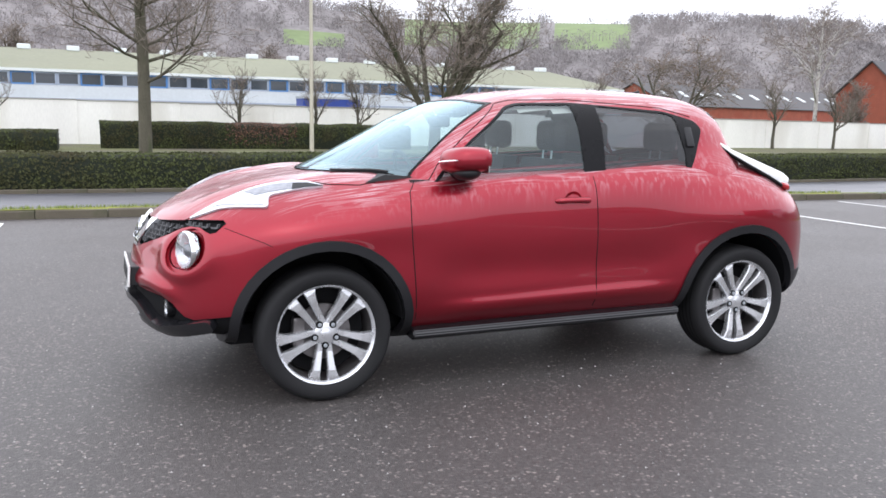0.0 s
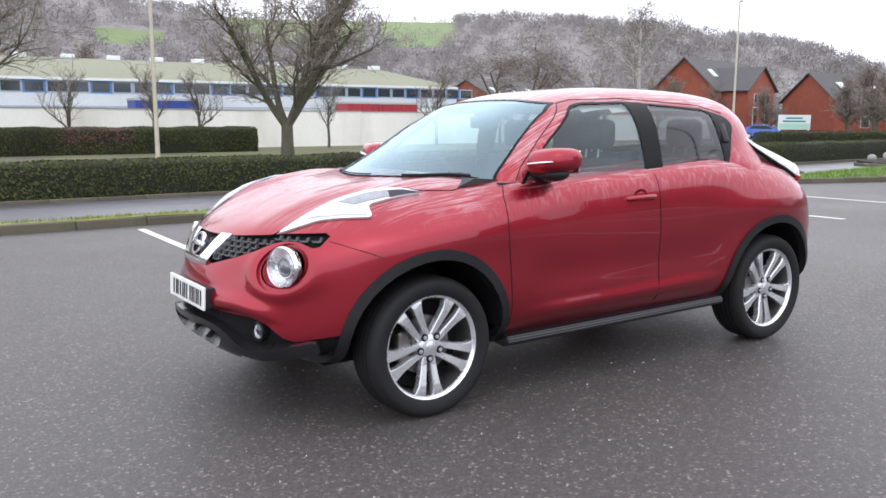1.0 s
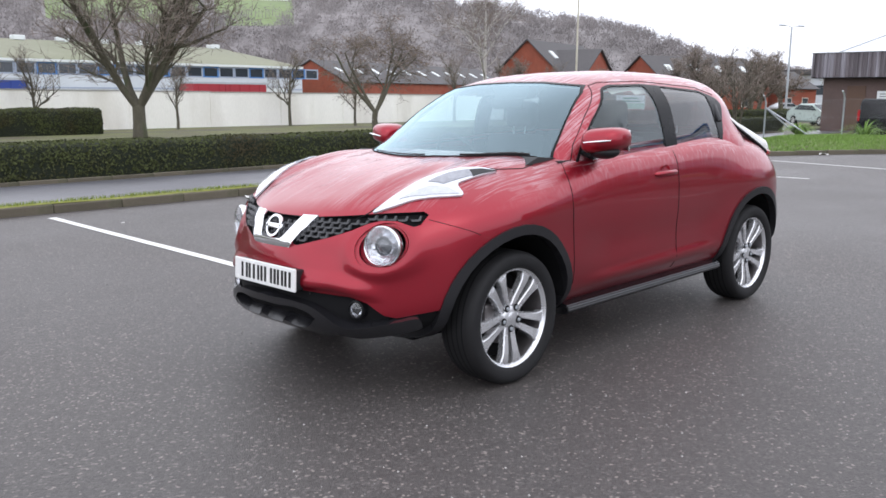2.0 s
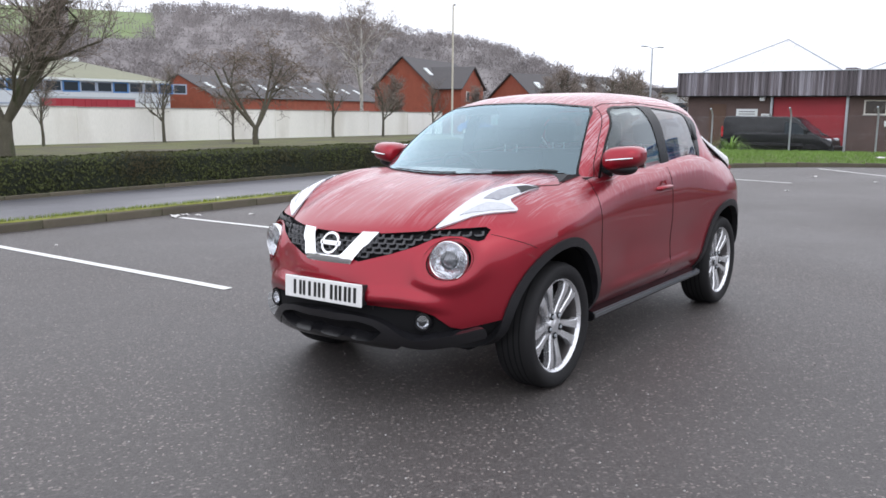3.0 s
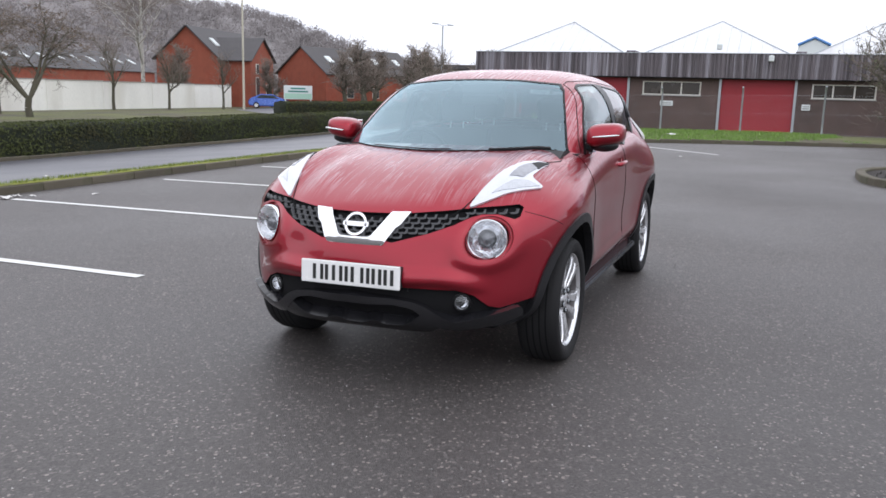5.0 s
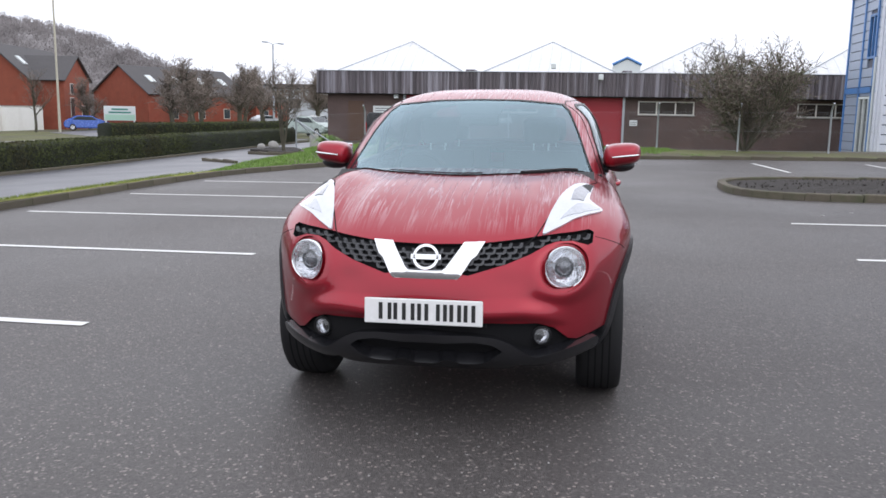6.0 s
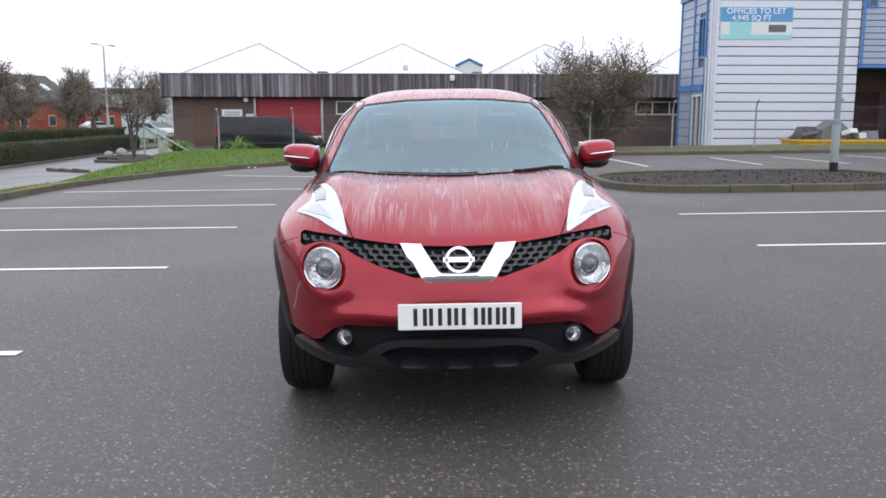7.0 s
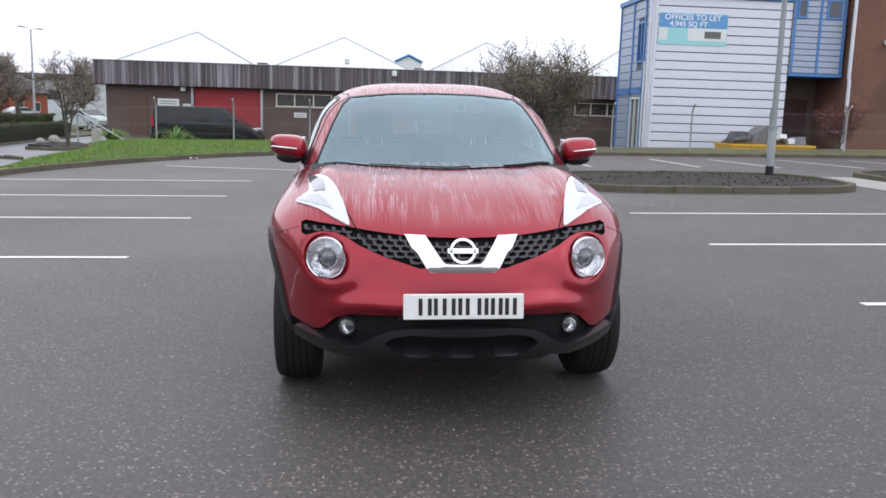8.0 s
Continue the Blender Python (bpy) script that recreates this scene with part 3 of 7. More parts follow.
# ---- planting island ----
def island(cx, cy, hx, hy, label, n=40):
    """A kerbed soil bed with rounded ends."""
    base = tagged(new("planting_island"), label, "planting bed", kind="structure")
    pts = []
    for k in range(n + 1):
        a = -2 * math.pi * k / n
        c, s = math.cos(a), math.sin(a)
        pts.append(Vector((cx + hx * abs(c) ** 0.7 * (1 if c > 0 else -1), cy + hy * abs(s) ** 0.55 * (1 if s > 0 else -1))))
    rng_i = random.Random(5)
    for i in range(n):
        a, b = pts[i], pts[i + 1]
        m = (a + b) / 2
        inward = (Vector((cx, cy)) - m)
        s = Vector(((b - a).y, -(b - a).x)).normalized()
        s = s if s.dot(inward) > 0 else -s
        bm = bmesh.new()
        z = ground_z(m.x, m.y)
        g = (b - a) * 0.008
        low = [a + g, b - g, b - g + s * 0.16, a + g + s * 0.16]
        vs = [bm.verts.new((p.x, p.y, z - 0.05)) for p in low] + [bm.verts.new((p.x, p.y, z + 0.125 + rng_i.uniform(-0.004, 0.004))) for p in low]
        for q in ((0, 1, 5, 4), (1, 2, 6, 5), (2, 3, 7, 6), (3, 0, 4, 7), (4, 5, 6, 7)):
            bm.faces.new([vs[w] for w in q])
        bmesh.ops.bevel(bm, geom=[e for e in bm.edges if e.verts[0].co.z > z and e.verts[1].co.z > z], offset=0.015, segments=1, affect="EDGES")
        part("kerb_stone", bm, KERB, base)
    verts, faces = [(cx, cy, ground_z(cx, cy) + 0.16)], []
    rings = 7
    for r in range(1, rings + 1):
        t = r / rings
        for k in range(n):
            p = Vector((cx, cy)).lerp(pts[k], t * (1 - 0.14 / max(hx, hy)))
            verts.append((p.x, p.y, ground_z(p.x, p.y) + 0.07 + 0.09 * (1 - t**2) + rng_i.uniform(-0.018, 0.018)))
    for k in range(n):
        faces.append((0, 1 + (k + 1) % n, 1 + k))
        for r in range(rings - 1):
            a = 1 + r * n
            faces.append((a + k, a + (k + 1) % n, a + n + (k + 1) % n, a + n + k))
    mesh_ob("soil", verts, faces, SOIL, base, "bare dark soil", shade=True)
    cl_v, cl_f = [], []
    for _ in range(420):
        a, t = rng_i.uniform(0, 6.28), rng_i.random() ** 0.5 * 0.9
        x, y = cx + hx * t * math.cos(a), cy + hy * t * math.sin(a)
        z, s = ground_z(x, y) + 0.07 + 0.09 * (1 - t * t), rng_i.uniform(0.012, 0.04)
        k = len(cl_v)
        cl_v += [(x - s, y - s, z - s), (x + s, y - s, z - s), (x + s, y + s, z - s), (x - s, y + s, z - s), (x + rng_i.uniform(-s, s), y + rng_i.uniform(-s, s), z + s)]
        cl_f += [(k, k + 1, k + 4), (k + 1, k + 2, k + 4), (k + 2, k + 3, k + 4), (k + 3, k, k + 4)]
    tagged(mesh_ob("clods", cl_v, cl_f, SOIL, base), kind="stuff")


island(12.35, -6.15, 2.1, 3.05, "kerbed island bed of bare dark soil in the car park")
island(13.1, -13.6, 2.2, 2.9, "second kerbed soil bed beyond a paved gap")
flat_sheet("pavement", [(10.6, -9.35), (14.0, -9.35), (14.0, -10.6), (10.6, -10.6)], CONCRETE, "pale paved strip between the planting beds", lift=0.03)

# ---- hillside behind the site ----
RIDGE = [(-20, 0.012), (8, 0.012), (22, 0.030), (26.5, 0.040), (29.5, 0.056), (34, 0.082), (39, 0.094), (44, 0.105), (51, 0.113), (63, 0.108), (80, 0.122), (100, 0.135), (130, 0.10)]


def hill_point(az, r):
    t = smooth(175, 430, r) * (1 - 0.25 * smooth(430, 620, r))
    h = curve(RIDGE, az) * 430 - 3.2
    h += t * 6 * noise.noise((math.cos(radians(az)) * r * 0.012, math.sin(radians(az)) * r * 0.012, 3.0))
    return Vector((r * math.cos(radians(az)), r * math.sin(radians(az)), -1.1 + t * (h + 1.4)))


def pasture(az, r):
    """Where the slope is open field."""
    return (55 < az < 70.5 and 322 < r < 440 and not (60.4 < az < 61.0)) or (74 < az < 78 and 300 < r < 335)


def make_hill():
    azs, rs = [-20 + 1.0 * i for i in range(151)], [150 + 12 * i for i in range(40)]
    verts = [hill_point(a, r) for r in rs for a in azs]
    faces, kinds = [], []
    for j in range(len(rs) - 1):
        for i in range(len(azs) - 1):
            k = j * len(azs) + i
            faces.append((k, k + 1, k + 1 + len(azs), k + len(azs)))
            kinds.append(1 if pasture(azs[i] + 0.5, rs[j] + 6) else 0)
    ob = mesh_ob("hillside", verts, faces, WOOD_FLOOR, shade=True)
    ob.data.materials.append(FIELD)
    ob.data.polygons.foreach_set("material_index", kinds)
    tagged(ob, "wooded hillside with green pasture near the top", "hill", kind="structure")
    rng_h = random.Random(21)
    tv, tf = [], []
    def fuzz(p, h, w, n):
        """One bare tree seen far off: a pale trunk and a rounded crown of fine twigs."""
        k0 = len(tv)
        tv.extend([(p.x - 0.16, p.y + 0.1, p.z - 0.5), (p.x + 0.16, p.y - 0.1, p.z - 0.5), (p.x, p.y, p.z + h * 0.75)])
        tf.append((k0, k0 + 1, k0 + 2))
        for _ in range(n):
            a, e, q = rng_h.uniform(0, 6.28), rng_h.uniform(-0.6, 1.5), rng_h.uniform(0.35, 1.0)
            out = Vector((math.cos(a) * math.cos(e), math.sin(a) * math.cos(e), math.sin(e)))
            b = Vector((p.x + out.x * w * 0.5 * q, p.y + out.y * w * 0.5 * q, p.z + h * 0.55 + out.z * h * 0.42 * q))
            d = (out * 0.6 + Vector((rng_h.uniform(-0.6, 0.6), rng_h.uniform(-0.6, 0.6), rng_h.uniform(0.1, 1.0)))).normalized()
            side = d.orthogonal().normalized()
            side = (side * math.cos(a) + d.cross(side) * math.sin(a)) * rng_h.uniform(0.10, 0.26)
            t = b + d * rng_h.uniform(0.5, 1.3) * (h / 10)
            k = len(tv)
            tv.extend([tuple(b - side), tuple(b + side), tuple(t)])
            tf.append((k, k + 1, k + 2))
    made = 0
    while made < 3600:
        az, r = rng_h.uniform(-8, 104), rng_h.uniform(165, 470) ** 1.0
        if pasture(az, r) and rng_h.random() < 0.985:
            continue
        if r < 215 and (az > 60 or rng_h.random() < 0.4):
            continue
        p = hill_point(az, r)
        h = rng_h.uniform(6.5, 11)
        p.z -= 0.45 * h
        fuzz(p, h, h * rng_h.uniform(0.75, 1.1), 120)
        made += 1
    for az in [53.5 + 0.22 * i for i in range(130)]:
        for r in (338, 398 + 10 * math.sin(az)):
            p = hill_point(az, r + rng_h.uniform(-3, 3))
            fuzz(p, rng_h.uniform(2.5, 5), 4, 26)
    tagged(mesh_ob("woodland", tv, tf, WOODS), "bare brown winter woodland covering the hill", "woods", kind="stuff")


make_hill()


# ---- the red car ----
CAR_Y = 0.045
car = thing("car", pose(0, CAR_Y, ground_z(0, CAR_Y), -math.degrees(math.atan(0.016)), 0, 0), "dark red metallic crossover car wet with rain on asphalt", "car")
NOSE, TAIL = -0.855, 3.32
TOP = [(-0.855, 0.54), (-0.852, 0.61), (-0.844, 0.672), (-0.825, 0.728), (-0.788, 0.787), (-0.745, 0.848), (-0.70, 0.885), (-0.56, 0.948), (-0.3, 1.034), (0.0, 1.090), (0.3, 1.115), (0.6, 1.14), (1.0, 1.165), (1.8, 1.21), (2.4, 1.235), (2.75, 1.195), (3.0, 1.105), (3.18, 1.01), (3.27, 0.90), (3.32, 0.72)]
LOW = [(-0.855, 0.47), (-0.845, 0.44), (-0.82, 0.385), (-0.78, 0.340), (-0.70, 0.305), (-0.5, 0.270), (0.0, 0.235), (0.6, 0.205), (2.0, 0.205), (2.8, 0.27), (3.1, 0.36), (3.25, 0.45), (3.32, 0.62)]
POWER = [(-0.855, 2.2), (-0.65, 2.7), (-0.45, 3.45), (-0.25, 3.45), (0.0, 3.7), (0.5, 5.0), (1.0, 6.0), (1.8, 6.0), (2.4, 4.2), (3.0, 3.2), (3.32, 2.4)]


def half_width(x):
    w = 0.872 + 0.036 * math.exp(-((x - 0.02) / 0.40) ** 2) + 0.030 * math.exp(-((x - 2.55) / 0.45) ** 2)
    if x < 0:
        w *= max(0.0, 1 - (x / NOSE) ** 2.5) ** 0.5
    if x > 2.6:
        w *= max(0.0, 1 - ((x - 2.6) / (TAIL - 2.6)) ** 3.0) ** 0.36
    return w


def body_point(x, a):
    """A point of the lower body at station x; a runs from -90 (underneath) over 0 (widest) to 90 degrees (top)."""
    w, zt, zl, n = half_width(x), curve(TOP, x), curve(LOW, x), curve(POWER, x)
    zc = 0.50 + 0.16 * smooth(-0.855, -0.25, x)
    c, s = max(0.0, math.cos(radians(a))), math.sin(radians(a))
    if a >= 0:
        k = (c ** n + s ** n) ** (-1 / n)
        y, z = w * c * k, zc + (zt - zc) * s * k
    else:
        nl = 4.8 - 1.2 * smooth(-0.3, 0.35, x) + 2.4 * smooth(2.4, 2.9, x)
        k = (c ** nl + (-s) ** nl) ** (-1 / nl)
        y, z = w * c * k, zc + (zc - zl) * s * k
    # hollow door skin over a raised crease along the bottom
    mid = smooth(0.42, 0.85, x) * smooth(2.25, 1.75, x)
    y -= mid * 0.016 * math.exp(-((z - 0.60) / 0.12) ** 2)
    crease = 0.425 + 0.03 * smooth(0.6, 2.0, x)
    y += mid * 0.013 * smooth(crease + 0.055, crease, z) * smooth(crease - 0.075, crease - 0.01, z)
    # muscular shoulders over both wheels
    arch = math.exp(-(x / 0.5) ** 2) + 1.3 * math.exp(-((x - 2.50) / 0.42) ** 2)
    y += 0.014 * arch * math.exp(-((z - 0.87) / 0.10) ** 2) * (1 if abs(a) < 80 else 0)
    # wings rise above the bonnet, which keeps two soft ridges
    if a > 30 and x < 0.5:
        crest = smooth(-0.62, -0.30, x) * smooth(0.42, 0.05, x)
        z += 0.032 * crest * math.exp(-((y - 0.61) / 0.095) ** 2)
        z -= 0.012 * smooth(-0.70, -0.45, x) * smooth(0.05, -0.25, x) * math.exp(-((y - 0.47) / 0.06) ** 2)
        z += 0.010 * smooth(-0.75, -0.4, x) * smooth(0.05, -0.25, x) * math.exp(-((y - 0.33) / 0.07) ** 2)
    return y, z


def nose_shift(x, y, z):
    """Relief of the front end along x: a ledge beside the plate, rings round the lamps, a hollow between them."""
    if x > -0.18:
        return 0.0
    ay, fade = abs(y), smooth(-0.18, -0.42, x)
    out = 0.0
    edge = 0.562 - 0.34 * max(0.0, ay - 0.40) ** 1.3
    span = smooth(0.15, 0.27, ay) * smooth(0.64, 0.50, ay)
    out -= 0.022 * span * smooth(edge + 0.065, edge + 0.004, z) * smooth(edge - 0.050, edge - 0.012, z)
    r = math.hypot((ay - 0.60) * 0.92, z - 0.740)
    out -= 0.013 * math.exp(-((r - 0.120) / 0.034) ** 2)
    out += 0.010 * math.exp(-((ay - 0.36) / 0.11) ** 2 - ((z - 0.685) / 0.06) ** 2)
    return out * fade


def make_shell():
    xs = [NOSE * math.cos(radians(90 * i / 54)) for i in range(54)] + [0.03 * i for i in range(87)] + [2.6 + (TAIL - 2.6) * math.sin(radians(90 * i / 30)) for i in range(31)]
    xs = sorted(set(round(x, 4) for x in xs))
    angles = [-90 + 180 * k / 130 for k in range(131)]
    bm = bmesh.new()
    rows = []
    for x in xs:
        row = [bm.verts.new((x + nose_shift(x, y, z), y, z)) for y, z in (body_point(x, a) for a in angles)]
        row += [bm.verts.new((v.co.x, -v.co.y, v.co.z)) for v in row[1:-1]][::-1]
        rows.append(row)
    for r0, r1 in zip(rows, rows[1:]):
        for k in range(len(r0)):
            j = (k + 1) % len(r0)
            bm.faces.new((r0[k], r0[j], r1[j], r1[k]))
    bmesh.ops.remove_doubles(bm, verts=bm.verts[:], dist=0.0002)
    bm.normal_update()
    bmesh.ops.recalc_face_normals(bm, faces=bm.faces[:])
    return bm


CABIN_TOP = [(-0.10, 1.03), (0.10, 1.115), (0.45, 1.285), (0.80, 1.445), (1.0, 1.515), (1.25, 1.565), (1.6, 1.588), (2.0, 1.580), (2.3, 1.558), (2.42, 1.537), (2.50, 1.512), (2.535, 1.478), (2.56, 1.42), (2.67, 1.29), (2.82, 1.16), (3.0, 1.04)]
CABIN_W = [(-0.10, 0.62), (0.1, 0.70), (0.35, 0.775), (0.7, 0.79), (1.2, 0.787), (1.8, 0.78), (2.3, 0.752), (2.48, 0.722), (2.7, 0.655), (3.0, 0.57)]
CABIN_POWER = [(0.1, 1.8), (0.35, 2.0), (0.55, 2.45), (0.75, 3.15), (1.0, 3.75), (1.5, 3.8), (2.3, 4.3), (2.6, 3.8), (3.0, 2.8)]


def make_cabin():
    xs = [-0.10 + 3.1 * i / 110 for i in range(111)]
    bm = bmesh.new()
    rows = []
    for x in xs:
        zt, w, zb, n = curve(CABIN_TOP, x), curve(CABIN_W, x), 0.88, curve(CABIN_POWER, x)
        row = []
        for i in range(73):
            a = radians(180 * i / 72)
            c, s = math.cos(a), max(0.0, math.sin(a))
            k = (abs(c) ** n + s ** n) ** (-1 / n)
            z = zb + (zt - zb) * s * k
            sweep = (0.022 * smooth(0.3, 0.6, x) + 0.085 * smooth(2.0, 2.45, x)) * smooth(2.85, 2.5, x) * smooth(1.34, 1.04, z) ** 1.5
            row.append(bm.verts.new((x, (w * abs(k * c) + sweep * min(1.0, abs(c) * 6)) * (1 if c >= 0 else -1), z)))
        rows.append(row)
    for r0, r1 in zip(rows, rows[1:]):
        for k in range(72):
            bm.faces.new((r0[k], r1[k], r1[k + 1], r0[k + 1]))
    bmesh.ops.remove_doubles(bm, verts=bm.verts[:], dist=0.0002)
    bmesh.ops.recalc_face_normals(bm, faces=bm.faces[:])
    if sum(f.normal.z for f in bm.faces) < 0:
        bmesh.ops.reverse_faces(bm, faces=bm.faces[:])
    return bm


PICK = {"x": (1, 2), "y": (0, 2), "z": (0, 1)}


def inside(p, poly):
    x, y, hit = p[0], p[1], False
    for (x0, y0), (x1, y1) in zip(poly, poly[1:] + poly[:1]):
        if (y0 > y) != (y1 > y) and x < (x1 - x0) * (y - y0) / (y1 - y0) + x0:
            hit = not hit
    return hit


def cut_out(bm, poly, axis, where):
    """Cuts an outline, seen along an axis, into the faces for which where(face) holds, and returns the faces inside it."""
    u, v = PICK[axis]
    for (x0, y0), (x1, y1) in zip(poly, poly[1:] + poly[:1]):
        lo, hi = (min(x0, x1) - 1e-4, min(y0, y1) - 1e-4), (max(x0, x1) + 1e-4, max(y0, y1) + 1e-4)
        near = []
        for f in bm.faces:
            us, vs = [w.co[u] for w in f.verts], [w.co[v] for w in f.verts]
            if max(us) >= lo[0] and min(us) <= hi[0] and max(vs) >= lo[1] and min(vs) <= hi[1] and where(f):
                near.append(f)
        co, no = [0, 0, 0], [0, 0, 0]
        co[u], co[v] = x0, y0
        no[u], no[v] = y1 - y0, -(x1 - x0)
        if near and (no[u] or no[v]):
            geom = near + list({e for f in near for e in f.edges}) + list({w for f in near for w in f.verts})
            bmesh.ops.bisect_plane(bm, geom=geom, dist=1e-6, plane_co=co, plane_no=Vector(no).normalized())
    out = []
    for f in bm.faces:
        c = f.calc_center_median()
        if where(f) and inside((c[u], c[v]), poly):
            out.append(f)
    return out


def take(bm, faces):
    """Moves faces of one bmesh into a new one."""
    other, made = bmesh.new(), {}
    for f in faces:
        for w in f.verts:
            if w.index not in made:
                made[w.index] = other.verts.new(w.co)
        other.faces.new([made[w.index] for w in f.verts])
    bmesh.ops.delete(bm, geom=faces, context="FACES")
    return other


def lift_off(bm, poly, axis, where):
    faces = cut_out(bm, poly, axis, where)
    bm.verts.index_update()
    return take(bm, faces)


def thicken(bm, out, inn=0.0):
    """Pushes a panel out along its normals and gives it a rim of that depth."""
    bmesh.ops.remove_doubles(bm, verts=bm.verts[:], dist=1e-5)
    bm.normal_update()
    normals = {w: w.normal.copy() for w in bm.verts}
    edge_loops = [e for e in bm.edges if e.is_boundary]
    base = {w: w.co.copy() - normals[w] * inn for e in edge_loops for w in e.verts}
    for w in bm.verts:
        w.co += normals[w] * out
    low = {w: bm.verts.new(c) for w, c in base.items()}
    for e in edge_loops:
        a, b = e.verts
        bm.faces.new((a, b, low[b], low[a]))
    return bm


def rounded(pts, r, n=5):
    """A polygon with its corners rounded."""
    out = []
    for i, p in enumerate(pts):
        a, b, c = Vector(pts[i - 1]), Vector(p), Vector(pts[(i + 1) % len(pts)])
        ra = min(r, (a - b).length * 0.45, (c - b).length * 0.45)
        p0, p1 = b + (a - b).normalized() * ra, b + (c - b).normalized() * ra
        for k in range(n + 1):
            t = k / n
            q = (1 - t) ** 2 * p0 + 2 * t * (1 - t) * b + t * t * p1
            out.append((q.x, q.y))
    return out


def ring(cx, cz, r, n=28, a0=0, a1=360):
    return [(cx + r * math.cos(radians(a0 + (a1 - a0) * k / n)), cz + r * math.sin(radians(a0 + (a1 - a0) * k / n))) for k in range(n if a1 - a0 == 360 else n + 1)]


body = make_shell()
cabin = make_cabin()


def front(f):
    c = f.calc_center_median()
    return c.x < -0.12 and f.normal.x < -0.1


# wheel arches: mouth, then a plastic trim round it
AXLES = (0.0, 2.55)
WHEEL_Z = 0.335
for s in (-1, 1):
    for k, ax in enumerate(AXLES):
        mouth = [(ax - 0.40, 0.05)] + [(ax + 0.408 * math.cos(radians(a)), WHEEL_Z + 0.015 + 0.408 * math.sin(radians(a))) for a in range(180, -1, -10)] + [(ax + 0.40, 0.05)]
        gone = cut_out(body, mouth, "y", lambda f: f.calc_center_median().y * s > 0.42)
        bmesh.ops.delete(body, geom=gone, context="FACES")
        trim = [(ax - 0.47, 0.27)] + [(ax + 0.453 * math.cos(radians(a)), WHEEL_Z + 0.018 + 0.453 * math.sin(radians(a))) for a in range(180, -1, -9)] + [(ax + 0.47, 0.27)]
        panel = lift_off(body, trim, "y", lambda f: f.calc_center_median().y * s > 0.42 and f.normal.y * s > 0.05)
        part("arch_trim", thicken(panel, 0.012, 0.03), BLACK_PLASTIC, car, "black plastic wheel arch trim", shade=True)

# black lower edges: sills and bumper skirts
for s in (-1, 1):
    panel = lift_off(body, [(0.3, 0.05), (0.3, 0.318), (2.25, 0.345), (2.25, 0.05)], "y", lambda f: f.calc_center_median().y * s > 0.3)
    part("sill", thicken(panel, 0.012, 0.02), BLACK_PLASTIC, car, "black plastic side sill", shade=True)
SKIRT = [(0.0, 0.520), (0.29, 0.516), (0.49, 0.505), (0.56, 0.478), (0.62, 0.422), (0.66, 0.410), (0.74, 0.430), (0.84, 0.455), (1.0, 0.47), (1.0, 0.05), (0.0, 0.05)]
skirt = lift_off(body, SKIRT + [(-y, z) for y, z in SKIRT[::-1]], "x", lambda f: f.calc_center_median().x < -0.25)
part("front_skirt", thicken(skirt, -0.022, -0.002), DARK, car, "black lower front bumper", shade=True)
rear_skirt = lift_off(body, [(2.7, 0.05), (2.7, 0.46), (3.0, 0.50), (3.5, 0.54), (3.5, 0.05)], "y", lambda f: f.calc_center_median().x > 2.7)
part("rear_skirt", thicken(rear_skirt, 0.006, 0.01), BLACK_PLASTIC, car, "black lower rear bumper", shade=True)

# grille wings and the middle panel inside the chrome V
WING = [(0.10, 0.740), (0.185, 0.722), (0.35, 0.768), (0.45, 0.806), (0.51, 0.838), (0.56, 0.853), (0.63, 0.853), (0.70, 0.830), (0.718, 0.838), (0.722, 0.880), (0.700, 0.893), (0.57, 0.884), (0.42, 0.868), (0.22, 0.852), (0.0, 0.848), (0.0, 0.740)]
grille = lift_off(body, WING + [(-y, z) for y, z in WING[::-1]], "x", front)
part("grille_backing", thicken(grille, -0.022, -0.002), DARK, car, "dark grille opening", shade=True)

# round headlamp sockets and the fog lamp pockets
for s in (-1, 1):
    socket = lift_off(body, ring(s * 0.60, 0.740, 0.106), "x", front)
    hole = lift_off(socket, ring(s * 0.60, 0.740, 0.088), "x", lambda f: True)
    hole.free()
    part("headlamp_surround", thicken(socket, -0.014, -0.001), RED, car, "recessed red lamp surround", shade=True)

# open the deck inside the cabin
gone = [f for f in body.faces if f.normal.z > 0.3 and 0.34 < f.calc_center_median().x < 2.6 and abs(f.calc_center_median().y) < 0.715]
bmesh.ops.delete(body, geom=gone, context="FACES")

from mathutils.bvhtree import BVHTree
SKIN = BVHTree.FromBMesh(make_shell())
CABIN_SKIN = BVHTree.FromBMesh(make_cabin())
part("body", body, RED, car, "dark red metallic body panels with rain streaks", shade=True, sharp=50)

# ---- cabin: roof, pillars, glass ----
FRAME_SIDE = rounded([(0.52, 1.00), (0.66, 1.15), (0.82, 1.285), (1.06, 1.462), (1.14, 1.482), (1.45, 1.490), (2.05, 1.455), (2.26, 1.405), (2.31, 1.36), (2.23, 1.20), (2.1, 1.0)], 0.03)
PANE_FRONT = rounded([(0.545, 1.00), (0.675, 1.15), (0.832, 1.282), (1.066, 1.453), (1.145, 1.472), (1.445, 1.479), (1.470, 1.00)], 0.02)
PANE_REAR = rounded([(1.60, 1.00), (1.60, 1.474), (2.06, 1.441), (2.115, 1.425), (2.165, 1.21), (2.13, 1.00)], 0.02)
